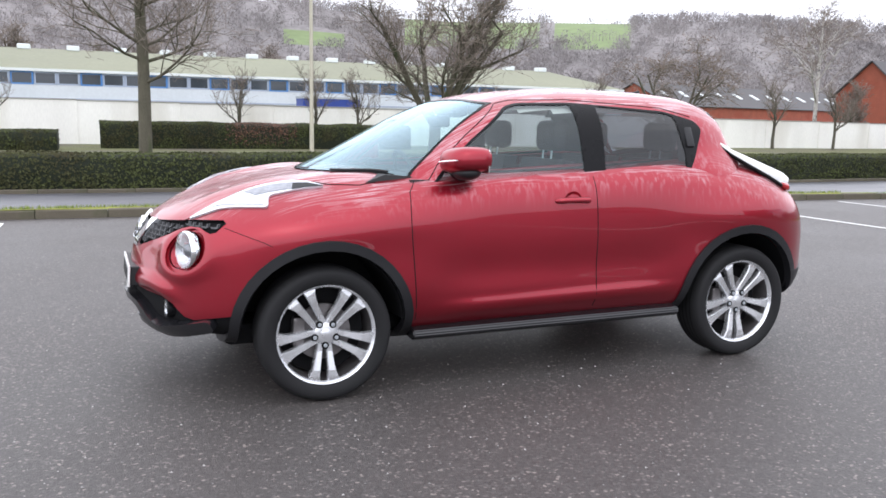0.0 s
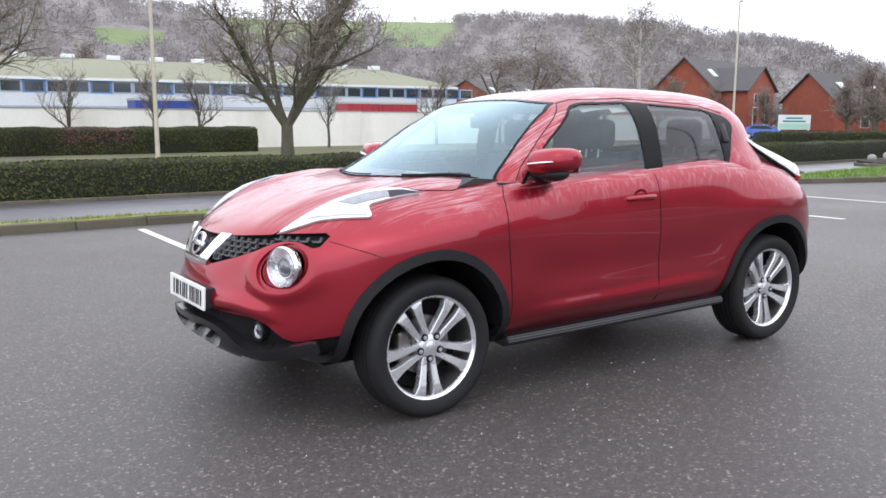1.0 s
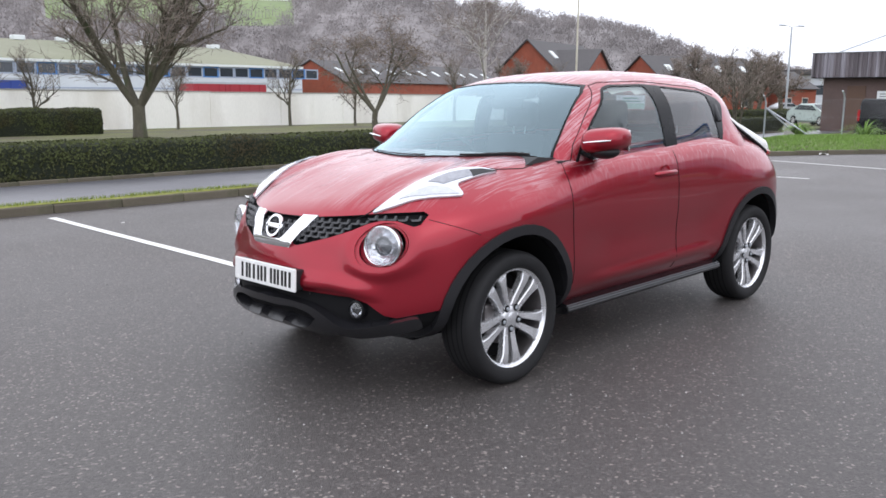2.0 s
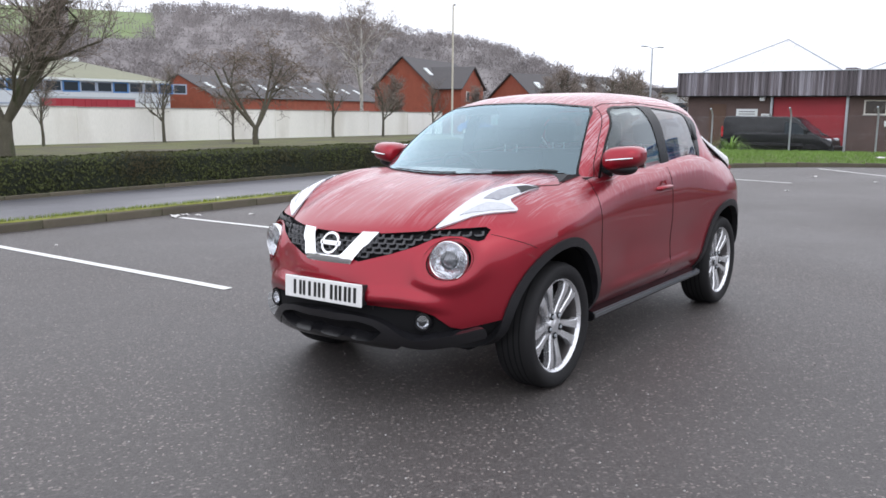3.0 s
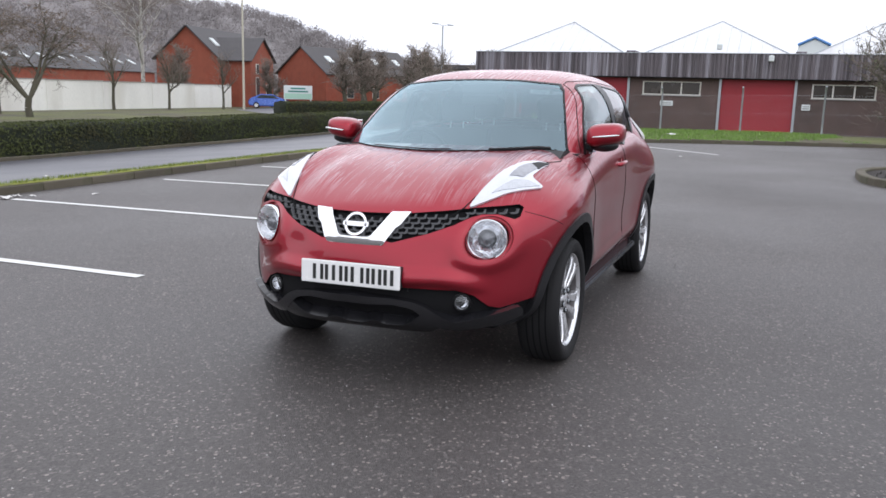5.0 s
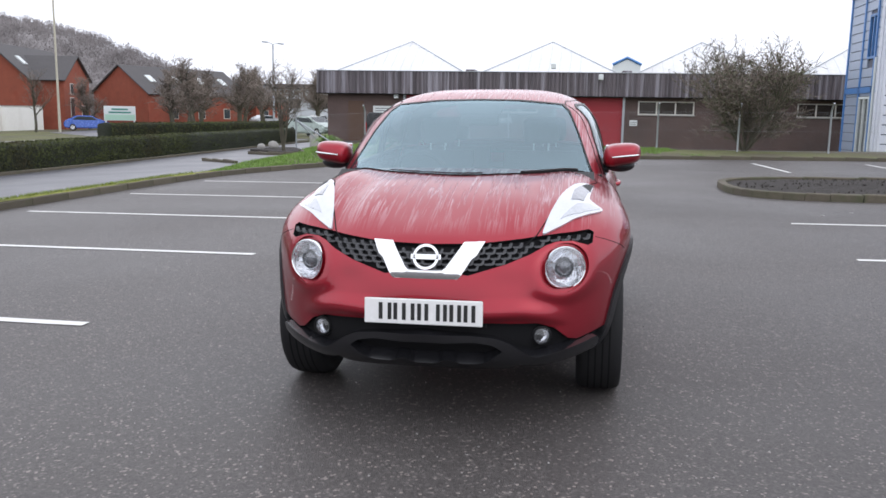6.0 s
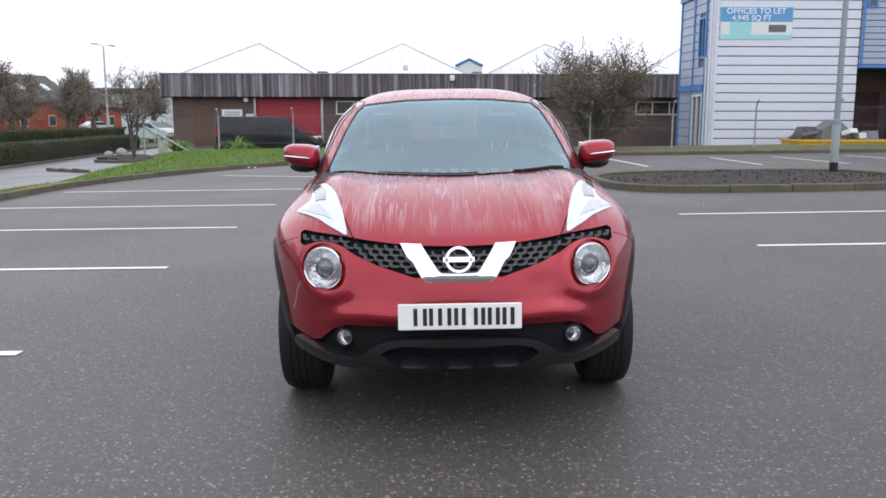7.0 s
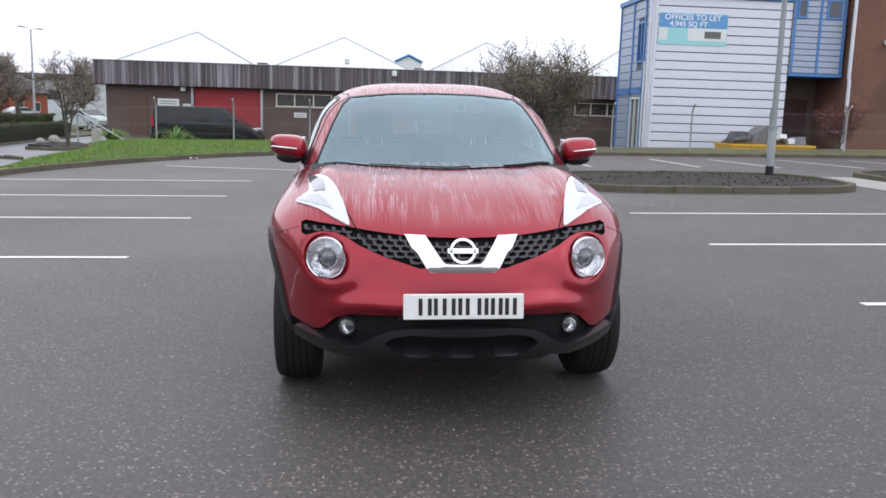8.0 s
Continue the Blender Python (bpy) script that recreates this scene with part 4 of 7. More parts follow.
SCREEN = [(-0.735, 1.05), (-0.700, 1.12), (-0.622, 1.32), (-0.565, 1.440), (-0.520, 1.482), (-0.26, 1.506), (0, 1.512), (0.26, 1.506), (0.520, 1.482), (0.565, 1.440), (0.622, 1.32), (0.700, 1.12), (0.735, 1.05), (0.45, 0.96), (0, 0.95), (-0.45, 0.96)]
SCREEN_IN = [(y * 0.987, z - (0.007 if z > 1.4 else 0)) for y, z in SCREEN]
for s in (-1, 1):
    sided = lambda f: f.calc_center_median().y * s > 0.2 and f.normal.y * s > 0.25
    frame_bm = lift_off(cabin, FRAME_SIDE, "y", sided)
    for outline, name, glass, label in ((PANE_FRONT, "side_window", SIDE_GLASS, "front side window glass"), (PANE_REAR, "rear_side_window", PRIVACY_GLASS, "dark tinted rear side window")):
        pane_bm = lift_off(frame_bm, outline, "y", lambda f: True)
        pane = part(name, pane_bm, glass, car, label, shade=True)
        pane.visible_shadow = False
    part("window_frame", thicken(frame_bm, 0.004, 0.012), GLOSS_BLACK, car, "black window surround", shade=True)
facing = lambda f: f.normal.x < -0.2 and f.calc_center_median().x < 1.15
border_bm = lift_off(cabin, SCREEN, "x", facing)
pane_bm = lift_off(border_bm, SCREEN_IN, "x", lambda f: True)
screen = part("windscreen", pane_bm, SCREEN_GLASS, car, "raked windscreen reflecting the sky", shade=True)
screen.visible_shadow = False
part("windscreen_seal", thicken(border_bm, 0.003, 0.01), GLOSS_BLACK, car, "black windscreen border", shade=True)
back_bm = lift_off(cabin, rounded([(-0.68, 1.14), (-0.60, 1.46), (0.60, 1.46), (0.68, 1.14)], 0.04), "x", lambda f: f.normal.x > 0.25 and f.calc_center_median().x > 2.2)
part("rear_window", back_bm, PRIVACY_GLASS, car, "dark rear window", shade=True).visible_shadow = False
edge_bm = lift_off(cabin, [(2.548, 1.41), (2.62, 1.42), (3.05, 1.10), (2.76, 1.08), (2.60, 1.26)], "y", lambda f: f.calc_center_median().x > 2.4)
part("rear_glass_edge", edge_bm, GLOSS_BLACK, car, "black edge of the rear window", shade=True)
part("roof", cabin, RED, car, "dark red roof and pillars with rain streaks", shade=True, sharp=50)
inner = make_cabin()
gone = [f for f in inner.faces if not (f.calc_center_median().x > 1.02 and f.calc_center_median().z > 1.47 and f.calc_center_median().x < 2.4)]
bmesh.ops.delete(inner, geom=gone, context="FACES")
for v in inner.verts:
    v.co.z -= 0.03
lining = make_cabin()
gone = [f for f in lining.faces if f.calc_center_median().x < 2.05 or inside((f.calc_center_median().x, f.calc_center_median().z), PANE_REAR) or (f.normal.x > 0.35 and f.normal.z > 0.2)]
bmesh.ops.delete(lining, geom=gone, context="FACES")
for v in lining.verts:
    v.co.y *= 0.965
    v.co.z -= 0.02
    v.co.x -= 0.02
part("pillar_lining", lining, TRIM_DARK, car, "dark lining of the rear pillars", shade=True)
part("headlining", inner, mat("pale_headlining", (0.35, 0.34, 0.32), rough=0.95, bump=0.2), car, shade=True)


def drape(outline, axis, skin, offset, depth, material, name, label="", parent=car, step=0.03, sign=-1, shade=True):
    """A panel of a given outline laid on the car's skin along an axis, with its own thickness."""
    u, v = PICK[axis]
    w = 3 - u - v
    bm = bmesh.new()
    co = []
    for a, b in outline:
        c = [0, 0, 0]
        c[u], c[v] = a, b
        co.append(bm.verts.new(c))
    bm.faces.new(co)
    us, vs = [p[0] for p in outline], [p[1] for p in outline]
    for ax, lo, hi in ((u, min(us), max(us)), (v, min(vs), max(vs))):
        n = int((hi - lo) / step)
        for k in range(1, n + 1):
            pc, pn = [0, 0, 0], [0, 0, 0]
            pc[ax], pn[ax] = lo + (hi - lo) * k / (n + 1), 1
            bmesh.ops.bisect_plane(bm, geom=bm.verts[:] + bm.edges[:] + bm.faces[:], plane_co=pc, plane_no=pn)
    ray = [0, 0, 0]
    ray[w] = -sign
    for p in bm.verts:
        start = p.co.copy()
        start[w] = sign * 3.0 + (1.2 if w == 0 else 0)
        place, normal, _, _ = skin.ray_cast(start, Vector(ray))
        if place is None:
            place, normal, _, _ = skin.find_nearest(start * 0.3 + Vector((0, 0, 0.4)))
        if normal[w] * sign < 0:
            normal = -normal
        p.co = place + normal * offset
    bm.normal_update()
    if sum(f.normal[w] for f in bm.faces) * sign < 0:
        bmesh.ops.reverse_faces(bm, faces=bm.faces[:])
    thicken(bm, 0.0, depth)
    return part(name, bm, material, parent, label, shade=shade)


def skin_line(points, axis, skin, sign, radius, name, material, parent=car, lift=0.0):
    """A thin bead along a line laid on the skin: shut lines and seals."""
    u, v = PICK[axis]
    w = 3 - u - v
    ray = [0, 0, 0]
    ray[w] = -sign
    pts = []
    for (a0, b0), (a1, b1) in zip(points, points[1:]):
        n = max(2, int(math.hypot(a1 - a0, b1 - b0) / 0.03))
        for k in range(n):
            start = [0, 0, 0]
            start[u], start[v], start[w] = a0 + (a1 - a0) * k / n, b0 + (b1 - b0) * k / n, sign * 3.0 + (1.2 if w == 0 else 0)
            place, normal, _, _ = skin.ray_cast(Vector(start), Vector(ray))
            if place is not None:
                pts.append(place + (normal if normal[w] * sign > 0 else -normal) * lift)
    return part(name, tube_bm(pts, radius, 6), material, parent)


# shut lines of doors, bonnet and wings
def arc_line(keys, n=10):
    return [(curve([(k[1], k[0]) for k in keys], keys[0][1] + (keys[-1][1] - keys[0][1]) * i / n), keys[0][1] + (keys[-1][1] - keys[0][1]) * i / n) for i in range(n + 1)]


for s in (-1, 1):
    for line in (arc_line([(0.47, 0.37), (0.445, 0.65), (0.425, 0.9), (0.44, 1.04), (0.50, 1.095)]), arc_line([(1.535, 0.37), (1.525, 0.7), (1.50, 1.13)])):
        skin_line(line, "y", SKIN, s, 0.0026, "door_gap", DARK)
    skin_line([(-0.46, 0.86), (-0.30, 0.80), (-0.22, 0.76)], "y", SKIN, s, 0.0018, "wing_gap", DARK)
    skin_line([(-0.70, s * 0.40), (-0.60, s * 0.47), (-0.40, s * 0.545), (-0.10, s * 0.625), (0.05, s * 0.70), (0.20, s * 0.735), (0.32, s * 0.72)], "z", SKIN, 1, 0.003, "bonnet_gap", DARK)
    skin_line([(0.50, 1.00), (0.62, 1.155), (0.79, 1.300), (1.03, 1.480), (1.12, 1.500), (1.45, 1.510), (2.05, 1.475), (2.28, 1.42)], "y", CABIN_SKIN, s, 0.0028, "door_seal", DARK)
    skin_line([(2.36, 1.515), (2.44, 1.470), (2.52, 1.395)], "y", CABIN_SKIN, s, 0.0022, "spoiler_gap", DARK)
    skin_line([(0.56, 1.112), (1.0, 1.118), (1.5, 1.140), (2.12, 1.185)], "y", SKIN, s, 0.011, "waist_moulding", BLACK_PLASTIC, lift=-0.002)

# the chrome V with its badge
V_HALF = [(0.160, 0.851), (0.250, 0.853), (0.218, 0.800), (0.196, 0.783), (0.147, 0.706), (0.128, 0.690), (0.100, 0.683), (0.0, 0.682)]
V_INNER = [(0.0, 0.737), (0.074, 0.738), (0.088, 0.748)]
V_OUT = V_HALF + [(-y, z) for y, z in V_HALF[::-1][1:]] + [(-y, z) for y, z in V_INNER[::-1]] + V_INNER[1:]
v_bar = drape(V_OUT, "x", SKIN, 0.016, 0.03, CHROME, "chrome_v", "bright chrome V-shaped grille bar")
for v in v_bar.data.vertices:
    v.co.x += 1.1 * max(0.0, 0.722 - v.co.z)
badge = part("badge", lathe_bm([(0.046, -0.012), (0.058, -0.012), (0.060, 0.0), (0.056, 0.010), (0.049, 0.010), (0.046, 0.0), (0.046, -0.012)], 40, "x"), CHROME, car, "round chrome badge", shade=True)
badge.matrix_basis = pose(-0.800, 0, 0.797, 0, 22, 0)
bar = part("badge_bar", box_bm(-0.012, 0.010, -0.068, 0.068, -0.013, 0.013, 0.004), CHROME, badge, shade=True)

# grille mesh: rows of small hooked bars
def scale_bar():
    bm = prism_bm([(-0.029, 0.013), (-0.024, -0.008), (-0.012, -0.013), (0.022, -0.013), (0.031, -0.003), (0.018, -0.004), (-0.010, -0.003), (-0.019, 0.013)], -0.008, 0.006, "x")
    me = bpy.data.meshes.new("grille_bar")
    bmesh.ops.recalc_face_normals(bm, faces=bm.faces[:])
    bm.to_mesh(me)
    bm.free()
    me.materials.append(GRILLE_GREY)
    return me


GRILLE_GREY = mat("dark_grey_grille", (0.11, 0.112, 0.118), rough=0.22, bump=0.0)
bar_mesh = scale_bar()
FULL = WING + [(-y, z) for y, z in WING[::-1]]
for row in range(9):
    for col in range(-16, 17):
        y, z = col * 0.046 + (0.023 if row % 2 else 0), 0.732 + row * 0.0225
        s = 1 if y >= 0 else -1
        corners = [(y - 0.02, z - 0.008), (y + 0.02, z + 0.006), (y - 0.02, z + 0.008), (y + 0.02, z - 0.008)]
        if not all(inside(c, FULL) for c in corners):
            continue
        place, normal, _, _ = SKIN.ray_cast(Vector((-3, y, z)), Vector((1, 0, 0)))
        if place is None:
            continue
        ob = new("grille_bar", bar_mesh)
        ob.parent = car
        turn = math.degrees(math.atan2(normal.y, -normal.x))
        ob.matrix_basis = Matrix.Translation(place + normal * -0.006) @ pose(0, 0, 0, 0, 0, -turn) @ Matrix.Diagonal((1, -s * 0.86, 0.92, 1))

LAMP_CLEAR = mat("clear_pale_lamp", (0.50, 0.52, 0.55), rough=0.12, metal=0.5, vary=0.15, scale=45, bump=0.2, coat=1.0)
LAMP_GREY = mat("clear_grey_lamp", (0.12, 0.125, 0.14), rough=0.25, metal=0.3, vary=0.3, scale=35, bump=0.2, coat=0.6)
LAMP_SMOKE = mat("smoked_grey_lamp", (0.27, 0.28, 0.31), rough=0.2, metal=0.4, vary=0.3, scale=35, bump=0.2, coat=0.8)
REFLECTOR = mat("bright_lamp_reflector", (0.66, 0.67, 0.70), rough=0.12, metal=0.9, vary=0.25, scale=30, fine=32, bump=1.0, depth=0.012)


# round headlamps: bowl, projector, clear lens
def headlamp(s):
    place, normal, _, _ = SKIN.ray_cast(Vector((-3, s * 0.60, 0.740)), Vector((1, 0, 0)))
    aim = Vector((-0.94, s * 0.30, 0.03)).normalized()
    lamp = part("headlamp", lathe_bm([(0.083, -0.03), (0.083, 0.004), (0.078, 0.006), (0.068, -0.010), (0.045, -0.028), (0.0005, -0.036)], 40, "x"), REFLECTOR, car, "round clear headlamp", shade=True)
    lamp.matrix_basis = Matrix.Translation(place - aim * 0.002) @ aim.to_track_quat("X", "Z").to_matrix().to_4x4() @ Matrix.Diagonal((1.12, 1.12, 1.12, 1))
    part("projector", lathe_bm([(0.0005, 0.006), (0.018, 0.002), (0.029, -0.008), (0.034, -0.034)], 24, "x"), LAMP_GREY, lamp, "grey projector lens", shade=True)
    part("projector_ring", lathe_bm([(0.033, -0.020), (0.040, -0.010), (0.043, -0.018), (0.040, -0.034)], 28, "x"), CHROME, lamp, shade=True)
    wall_bm, rows = bmesh.new(), []
    for k in range(40):
        q = SKIN.ray_cast(Vector((-3, s * 0.60 + 0.089 * math.cos(math.pi * k / 20), 0.740 + 0.089 * math.sin(math.pi * k / 20))), Vector((1, 0, 0)))[0]
        rows.append([wall_bm.verts.new(q + Vector((0.011, 0, 0))), wall_bm.verts.new(q + Vector((0.10, 0, 0)))])
    for r0, r1 in zip(rows, rows[1:] + rows[:1]):
        wall_bm.faces.new((r0[0], r1[0], r1[1], r0[1]))
    part("lamp_socket", wall_bm, RED, car, "red wall of the lamp socket", shade=True)
    part("bezel", lathe_bm([(0.086, -0.012), (0.086, 0.004), (0.083, 0.008), (0.079, 0.005), (0.080, -0.008)], 40, "x"), CHROME, lamp, shade=True)
    lens = part("lens", lathe_bm([(0.081, 0.006), (0.07, 0.016), (0.045, 0.024), (0.02, 0.027), (0.0005, 0.028)], 40, "x"), LENS, lamp, shade=True)
    lens.visible_shadow = False
    place, normal, _, _ = SKIN.ray_cast(Vector((-3, s * 0.508, 0.443)), Vector((1, 0, 0)))
    fog = part("fog_lamp", lathe_bm([(0.046, -0.03), (0.046, 0.004), (0.038, 0.008), (0.031, 0.0)], 28, "x"), GLOSS_BLACK, car, "small round fog lamp", shade=True)
    fog.matrix_basis = Matrix.Translation(place + Vector((0.010, 0, 0))) @ Vector((-0.96, s * 0.2, 0.02)).to_track_quat("X", "Z").to_matrix().to_4x4()
    part("reflector", lathe_bm([(0.032, 0.002), (0.024, -0.014), (0.0005, -0.024)], 24, "x"), REFLECTOR, fog, shade=True)
    part("lens", lathe_bm([(0.036, 0.003), (0.022, 0.010), (0.0005, 0.012)], 24, "x"), LENS, fog, shade=True).visible_shadow = False
    # long indicator lamp on top of the wing
    top = [(-0.60, 0.488), (-0.46, 0.522), (-0.30, 0.568), (-0.14, 0.618), (-0.03, 0.668), (0.035, 0.720), (-0.06, 0.708), (-0.16, 0.700), (-0.245, 0.692), (-0.255, 0.768), (-0.34, 0.722), (-0.42, 0.668), (-0.51, 0.590)]
    wing = drape([(x, s * y) for x, y in rounded(top, 0.03, 4)], "z", SKIN, 0.010, 0.03, LAMP_WHITE, "indicator_lamp", "pearl white boomerang-shaped indicator lamp", sign=1)
    inlay = [(-0.345, 0.612), (-0.22, 0.622), (-0.12, 0.650), (-0.06, 0.690), (-0.14, 0.690), (-0.225, 0.678), (-0.30, 0.668)]
    drape([(x, s * y) for x, y in inlay], "z", SKIN, 0.0125, 0.003, LAMP_SMOKE, "lamp_inlay", "grey clear inner lamp", wing, sign=1)
    prong = [(-0.49, 0.570), (-0.36, 0.640), (-0.30, 0.690), (-0.275, 0.745), (-0.34, 0.708), (-0.42, 0.652)]
    drape([(x, s * y) for x, y in prong], "z", SKIN, 0.0125, 0.003, LAMP_CLEAR, "lamp_inlay", "pale clear lower lamp", wing, sign=1)
    slit = [(-0.115, 0.656), (-0.05, 0.676), (0.022, 0.716), (-0.06, 0.704), (-0.13, 0.697)]
    drape([(x, s * y) for x, y in slit], "z", SKIN, 0.0135, 0.003, TRIM_DARK, "lamp_tip", "dark smoked lamp tip", wing, sign=1)


for s in (-1, 1):
    headlamp(s)

BUMPER_GREY = mat("gloss_dark_plastic", (0.012, 0.012, 0.014), rough=0.2, vary=0.15, bump=0.0, spec=0.6)
# lower bumper: gloss bar, scooped lip, intake bars
BAR = [(0.0, 0.472), (0.20, 0.470), (0.30, 0.457), (0.36, 0.432), (0.42, 0.390), (0.47, 0.368), (0.56, 0.382), (0.65, 0.402), (0.73, 0.425), (0.73, 0.378), (0.62, 0.348), (0.50, 0.330), (0.42, 0.340), (0.36, 0.380), (0.30, 0.425), (0.22, 0.442), (0.0, 0.445)]
drape(rounded(BAR + [(-y, z) for y, z in BAR[::-1][1:-1]], 0.02, 3), "x", SKIN, 0.036, 0.06, BUMPER_GREY, "bumper_bar", "gloss black wave-shaped bumper bar", step=0.018)
LIP = [(0.0, 0.346), (0.05, 0.346), (0.08, 0.364), (0.12, 0.366), (0.15, 0.350), (0.24, 0.352), (0.29, 0.368), (0.33, 0.398), (0.37, 0.425), (0.40, 0.395), (0.43, 0.355), (0.36, 0.322), (0.20, 0.312), (0.0, 0.310)]
drape(rounded(LIP + [(-y, z) for y, z in LIP[::-1][1:-1]], 0.018, 3), "x", SKIN, 0.034, 0.06, BUMPER_GREY, "bumper_lip", "dark scooped bumper lip", step=0.018)
part("intake_bar", box_bm(-0.785, -0.775, -0.17, 0.17, 0.405, 0.412, 0.002), ALLOY, car)
intake = part("intake_grid", boxes_bm([(-0.80, -0.79, -0.27 + 0.018 * i, -0.264 + 0.018 * i, 0.492, 0.512) for i in range(31)]), BLACK_PLASTIC, car)

# number plate: white with plain bars
plate = part("number_plate", box_bm(-0.012, 0.0, -0.262, 0.262, -0.056, 0.056, 0.005), PLATE_WHITE, car, "white front number plate with plain dark bars")
plate.matrix_basis = pose(-0.868, 0, 0.568, 0, 3, 0)
for y in (-0.188, -0.148, -0.122, -0.084, -0.045, -0.016, 0.016, 0.067, 0.098, 0.126, 0.160, 0.188, 0.222):
    part("plate_bar", box_bm(-0.0145, -0.011, -y - 0.0085, -y + 0.0085, -0.037, 0.037, 0.001), PLATE_BLACK, plate)
part("plate_mount", box_bm(0.0, 0.05, -0.255, 0.255, -0.05, 0.05, 0.006), BLACK_PLASTIC, plate)


# ---- wheels ----
def make_wheel():
    """One wheel about its axle along y; the outer face looks to -y."""
    hub = new("wheel")
    hub.parent = car
    tyre_profile = [(0.235, 0.09), (0.262, 0.108), (0.300, 0.112), (0.322, 0.100), (0.333, 0.075), (0.335, 0.04), (0.335, -0.04), (0.333, -0.075), (0.323, -0.100), (0.311, -0.109), (0.303, -0.1105), (0.292, -0.112), (0.272, -0.108), (0.256, -0.100), (0.246, -0.088)]
    tyre = part("tyre", lathe_bm(tyre_profile, 72), RUBBER, hub, "black rubber tyre", shade=True)
    grooves = bmesh.new()
    for d in (-0.05, -0.017, 0.017, 0.05):
        b = lathe_bm([(0.3354, d - 0.004), (0.3356, d - 0.003), (0.3356, d + 0.003), (0.3354, d + 0.004)], 72)
        me = bpy.data.meshes.new("tmp")
        b.to_mesh(me)
        b.free()
        grooves.from_mesh(me)
        bpy.data.meshes.remove(me)
    part("tread_groove", grooves, DARK, hub)
    part("barrel", lathe_bm([(0.222, 0.09), (0.232, 0.08), (0.226, -0.045), (0.234, -0.074)], 72), DISC, hub, "dull grey wheel barrel", shade=True)
    part("rim", lathe_bm([(0.234, -0.074), (0.239, -0.088), (0.2485, -0.094), (0.2500, -0.087), (0.240, -0.07)], 72), ALLOY, hub, "thin polished alloy rim edge", shade=True)
    part("brake_disc", lathe_bm([(0.0, -0.012), (0.140, -0.012), (0.142, 0.0), (0.10, 0.01), (0.0, 0.012)], 40), DISC, hub, shade=True)
    part("wheel_back", lathe_bm([(0.215, 0.03), (0.10, 0.05), (0.0005, 0.05)], 40), DARK, hub)
    part("caliper", box_bm(-0.155, -0.085, -0.035, 0.03, -0.075, 0.075, 0.015), DISC, hub)
    spoke = bmesh.new()
    for side in (-1, 1):
        # half of a pair: slim near the hub, flaring into the rim
        line = [(0.050, 0.022, 0.013), (0.085, 0.0255, 0.0155), (0.13, 0.031, 0.0175), (0.175, 0.038, 0.0205), (0.205, 0.046, 0.027), (0.230, 0.056, 0.038)]
        rows = []
        for r, off, hw in line:
            face = -0.066 - 0.018 * smooth(0.06, 0.2, r) + 0.004 * smooth(0.2, 0.23, r)
            o0, o1 = side * (off - hw), side * (off + hw)
            if off - hw < 0.006:
                o0 = side * 0.006
            rows.append([spoke.verts.new((o0, face + 0.006, r)), spoke.verts.new((o0 + side * 0.004, face, r)), spoke.verts.new((o1 - side * 0.004, face, r)), spoke.verts.new((o1, face + 0.006, r)), spoke.verts.new((o1, face + 0.038, r)), spoke.verts.new((o0, face + 0.038, r))])
        for a, b in zip(rows, rows[1:]):
            for k in range(6):
                spoke.faces.new((a[k], a[(k + 1) % 6], b[(k + 1) % 6], b[k]))
        spoke.faces.new(rows[-1])
        spoke.faces.new(rows[0][::-1])
    me = bpy.data.meshes.new("double_spoke")
    bmesh.ops.recalc_face_normals(spoke, faces=spoke.faces[:])
    spoke.to_mesh(me)
    spoke.free()
    me.materials.append(ALLOY)
    for k in range(5):
        ob = new("double_spoke", me)
        ob.parent = hub
        ob.matrix_basis = pose(0, 0, 0, 0, 180 + 72 * k, 0) @ Matrix.Diagonal((1.03, 1, 1.035, 1))
    part("hub_plate", lathe_bm([(0.0005, -0.073), (0.034, -0.0725), (0.050, -0.069), (0.062, -0.060), (0.070, -0.03), (0.066, 0.0)], 40), ALLOY, hub, shade=True)
    cap = part("hub_cap", lathe_bm([(0.0005, -0.0765), (0.024, -0.076), (0.0265, -0.0745), (0.027, -0.068)], 28), ALLOY, hub, shade=True)
    for k in range(5):
        a = radians(90 + 180 + 72 * k)
        nut = part("wheel_nut", lathe_bm([(0.0005, -0.0805), (0.009, -0.080), (0.0105, -0.078), (0.0105, -0.070)], 8), STEEL, hub, shade=True)
        pocket = part("nut_pocket", lathe_bm([(0.0005, -0.0742), (0.0175, -0.0742), (0.0185, -0.070)], 18), DARK, hub, shade=True)
        pocket.matrix_basis = pose(0.057 * math.cos(a), 0, 0.057 * math.sin(a))
        nut.matrix_basis = pose(0.057 * math.cos(a), 0, 0.057 * math.sin(a))
    return hub


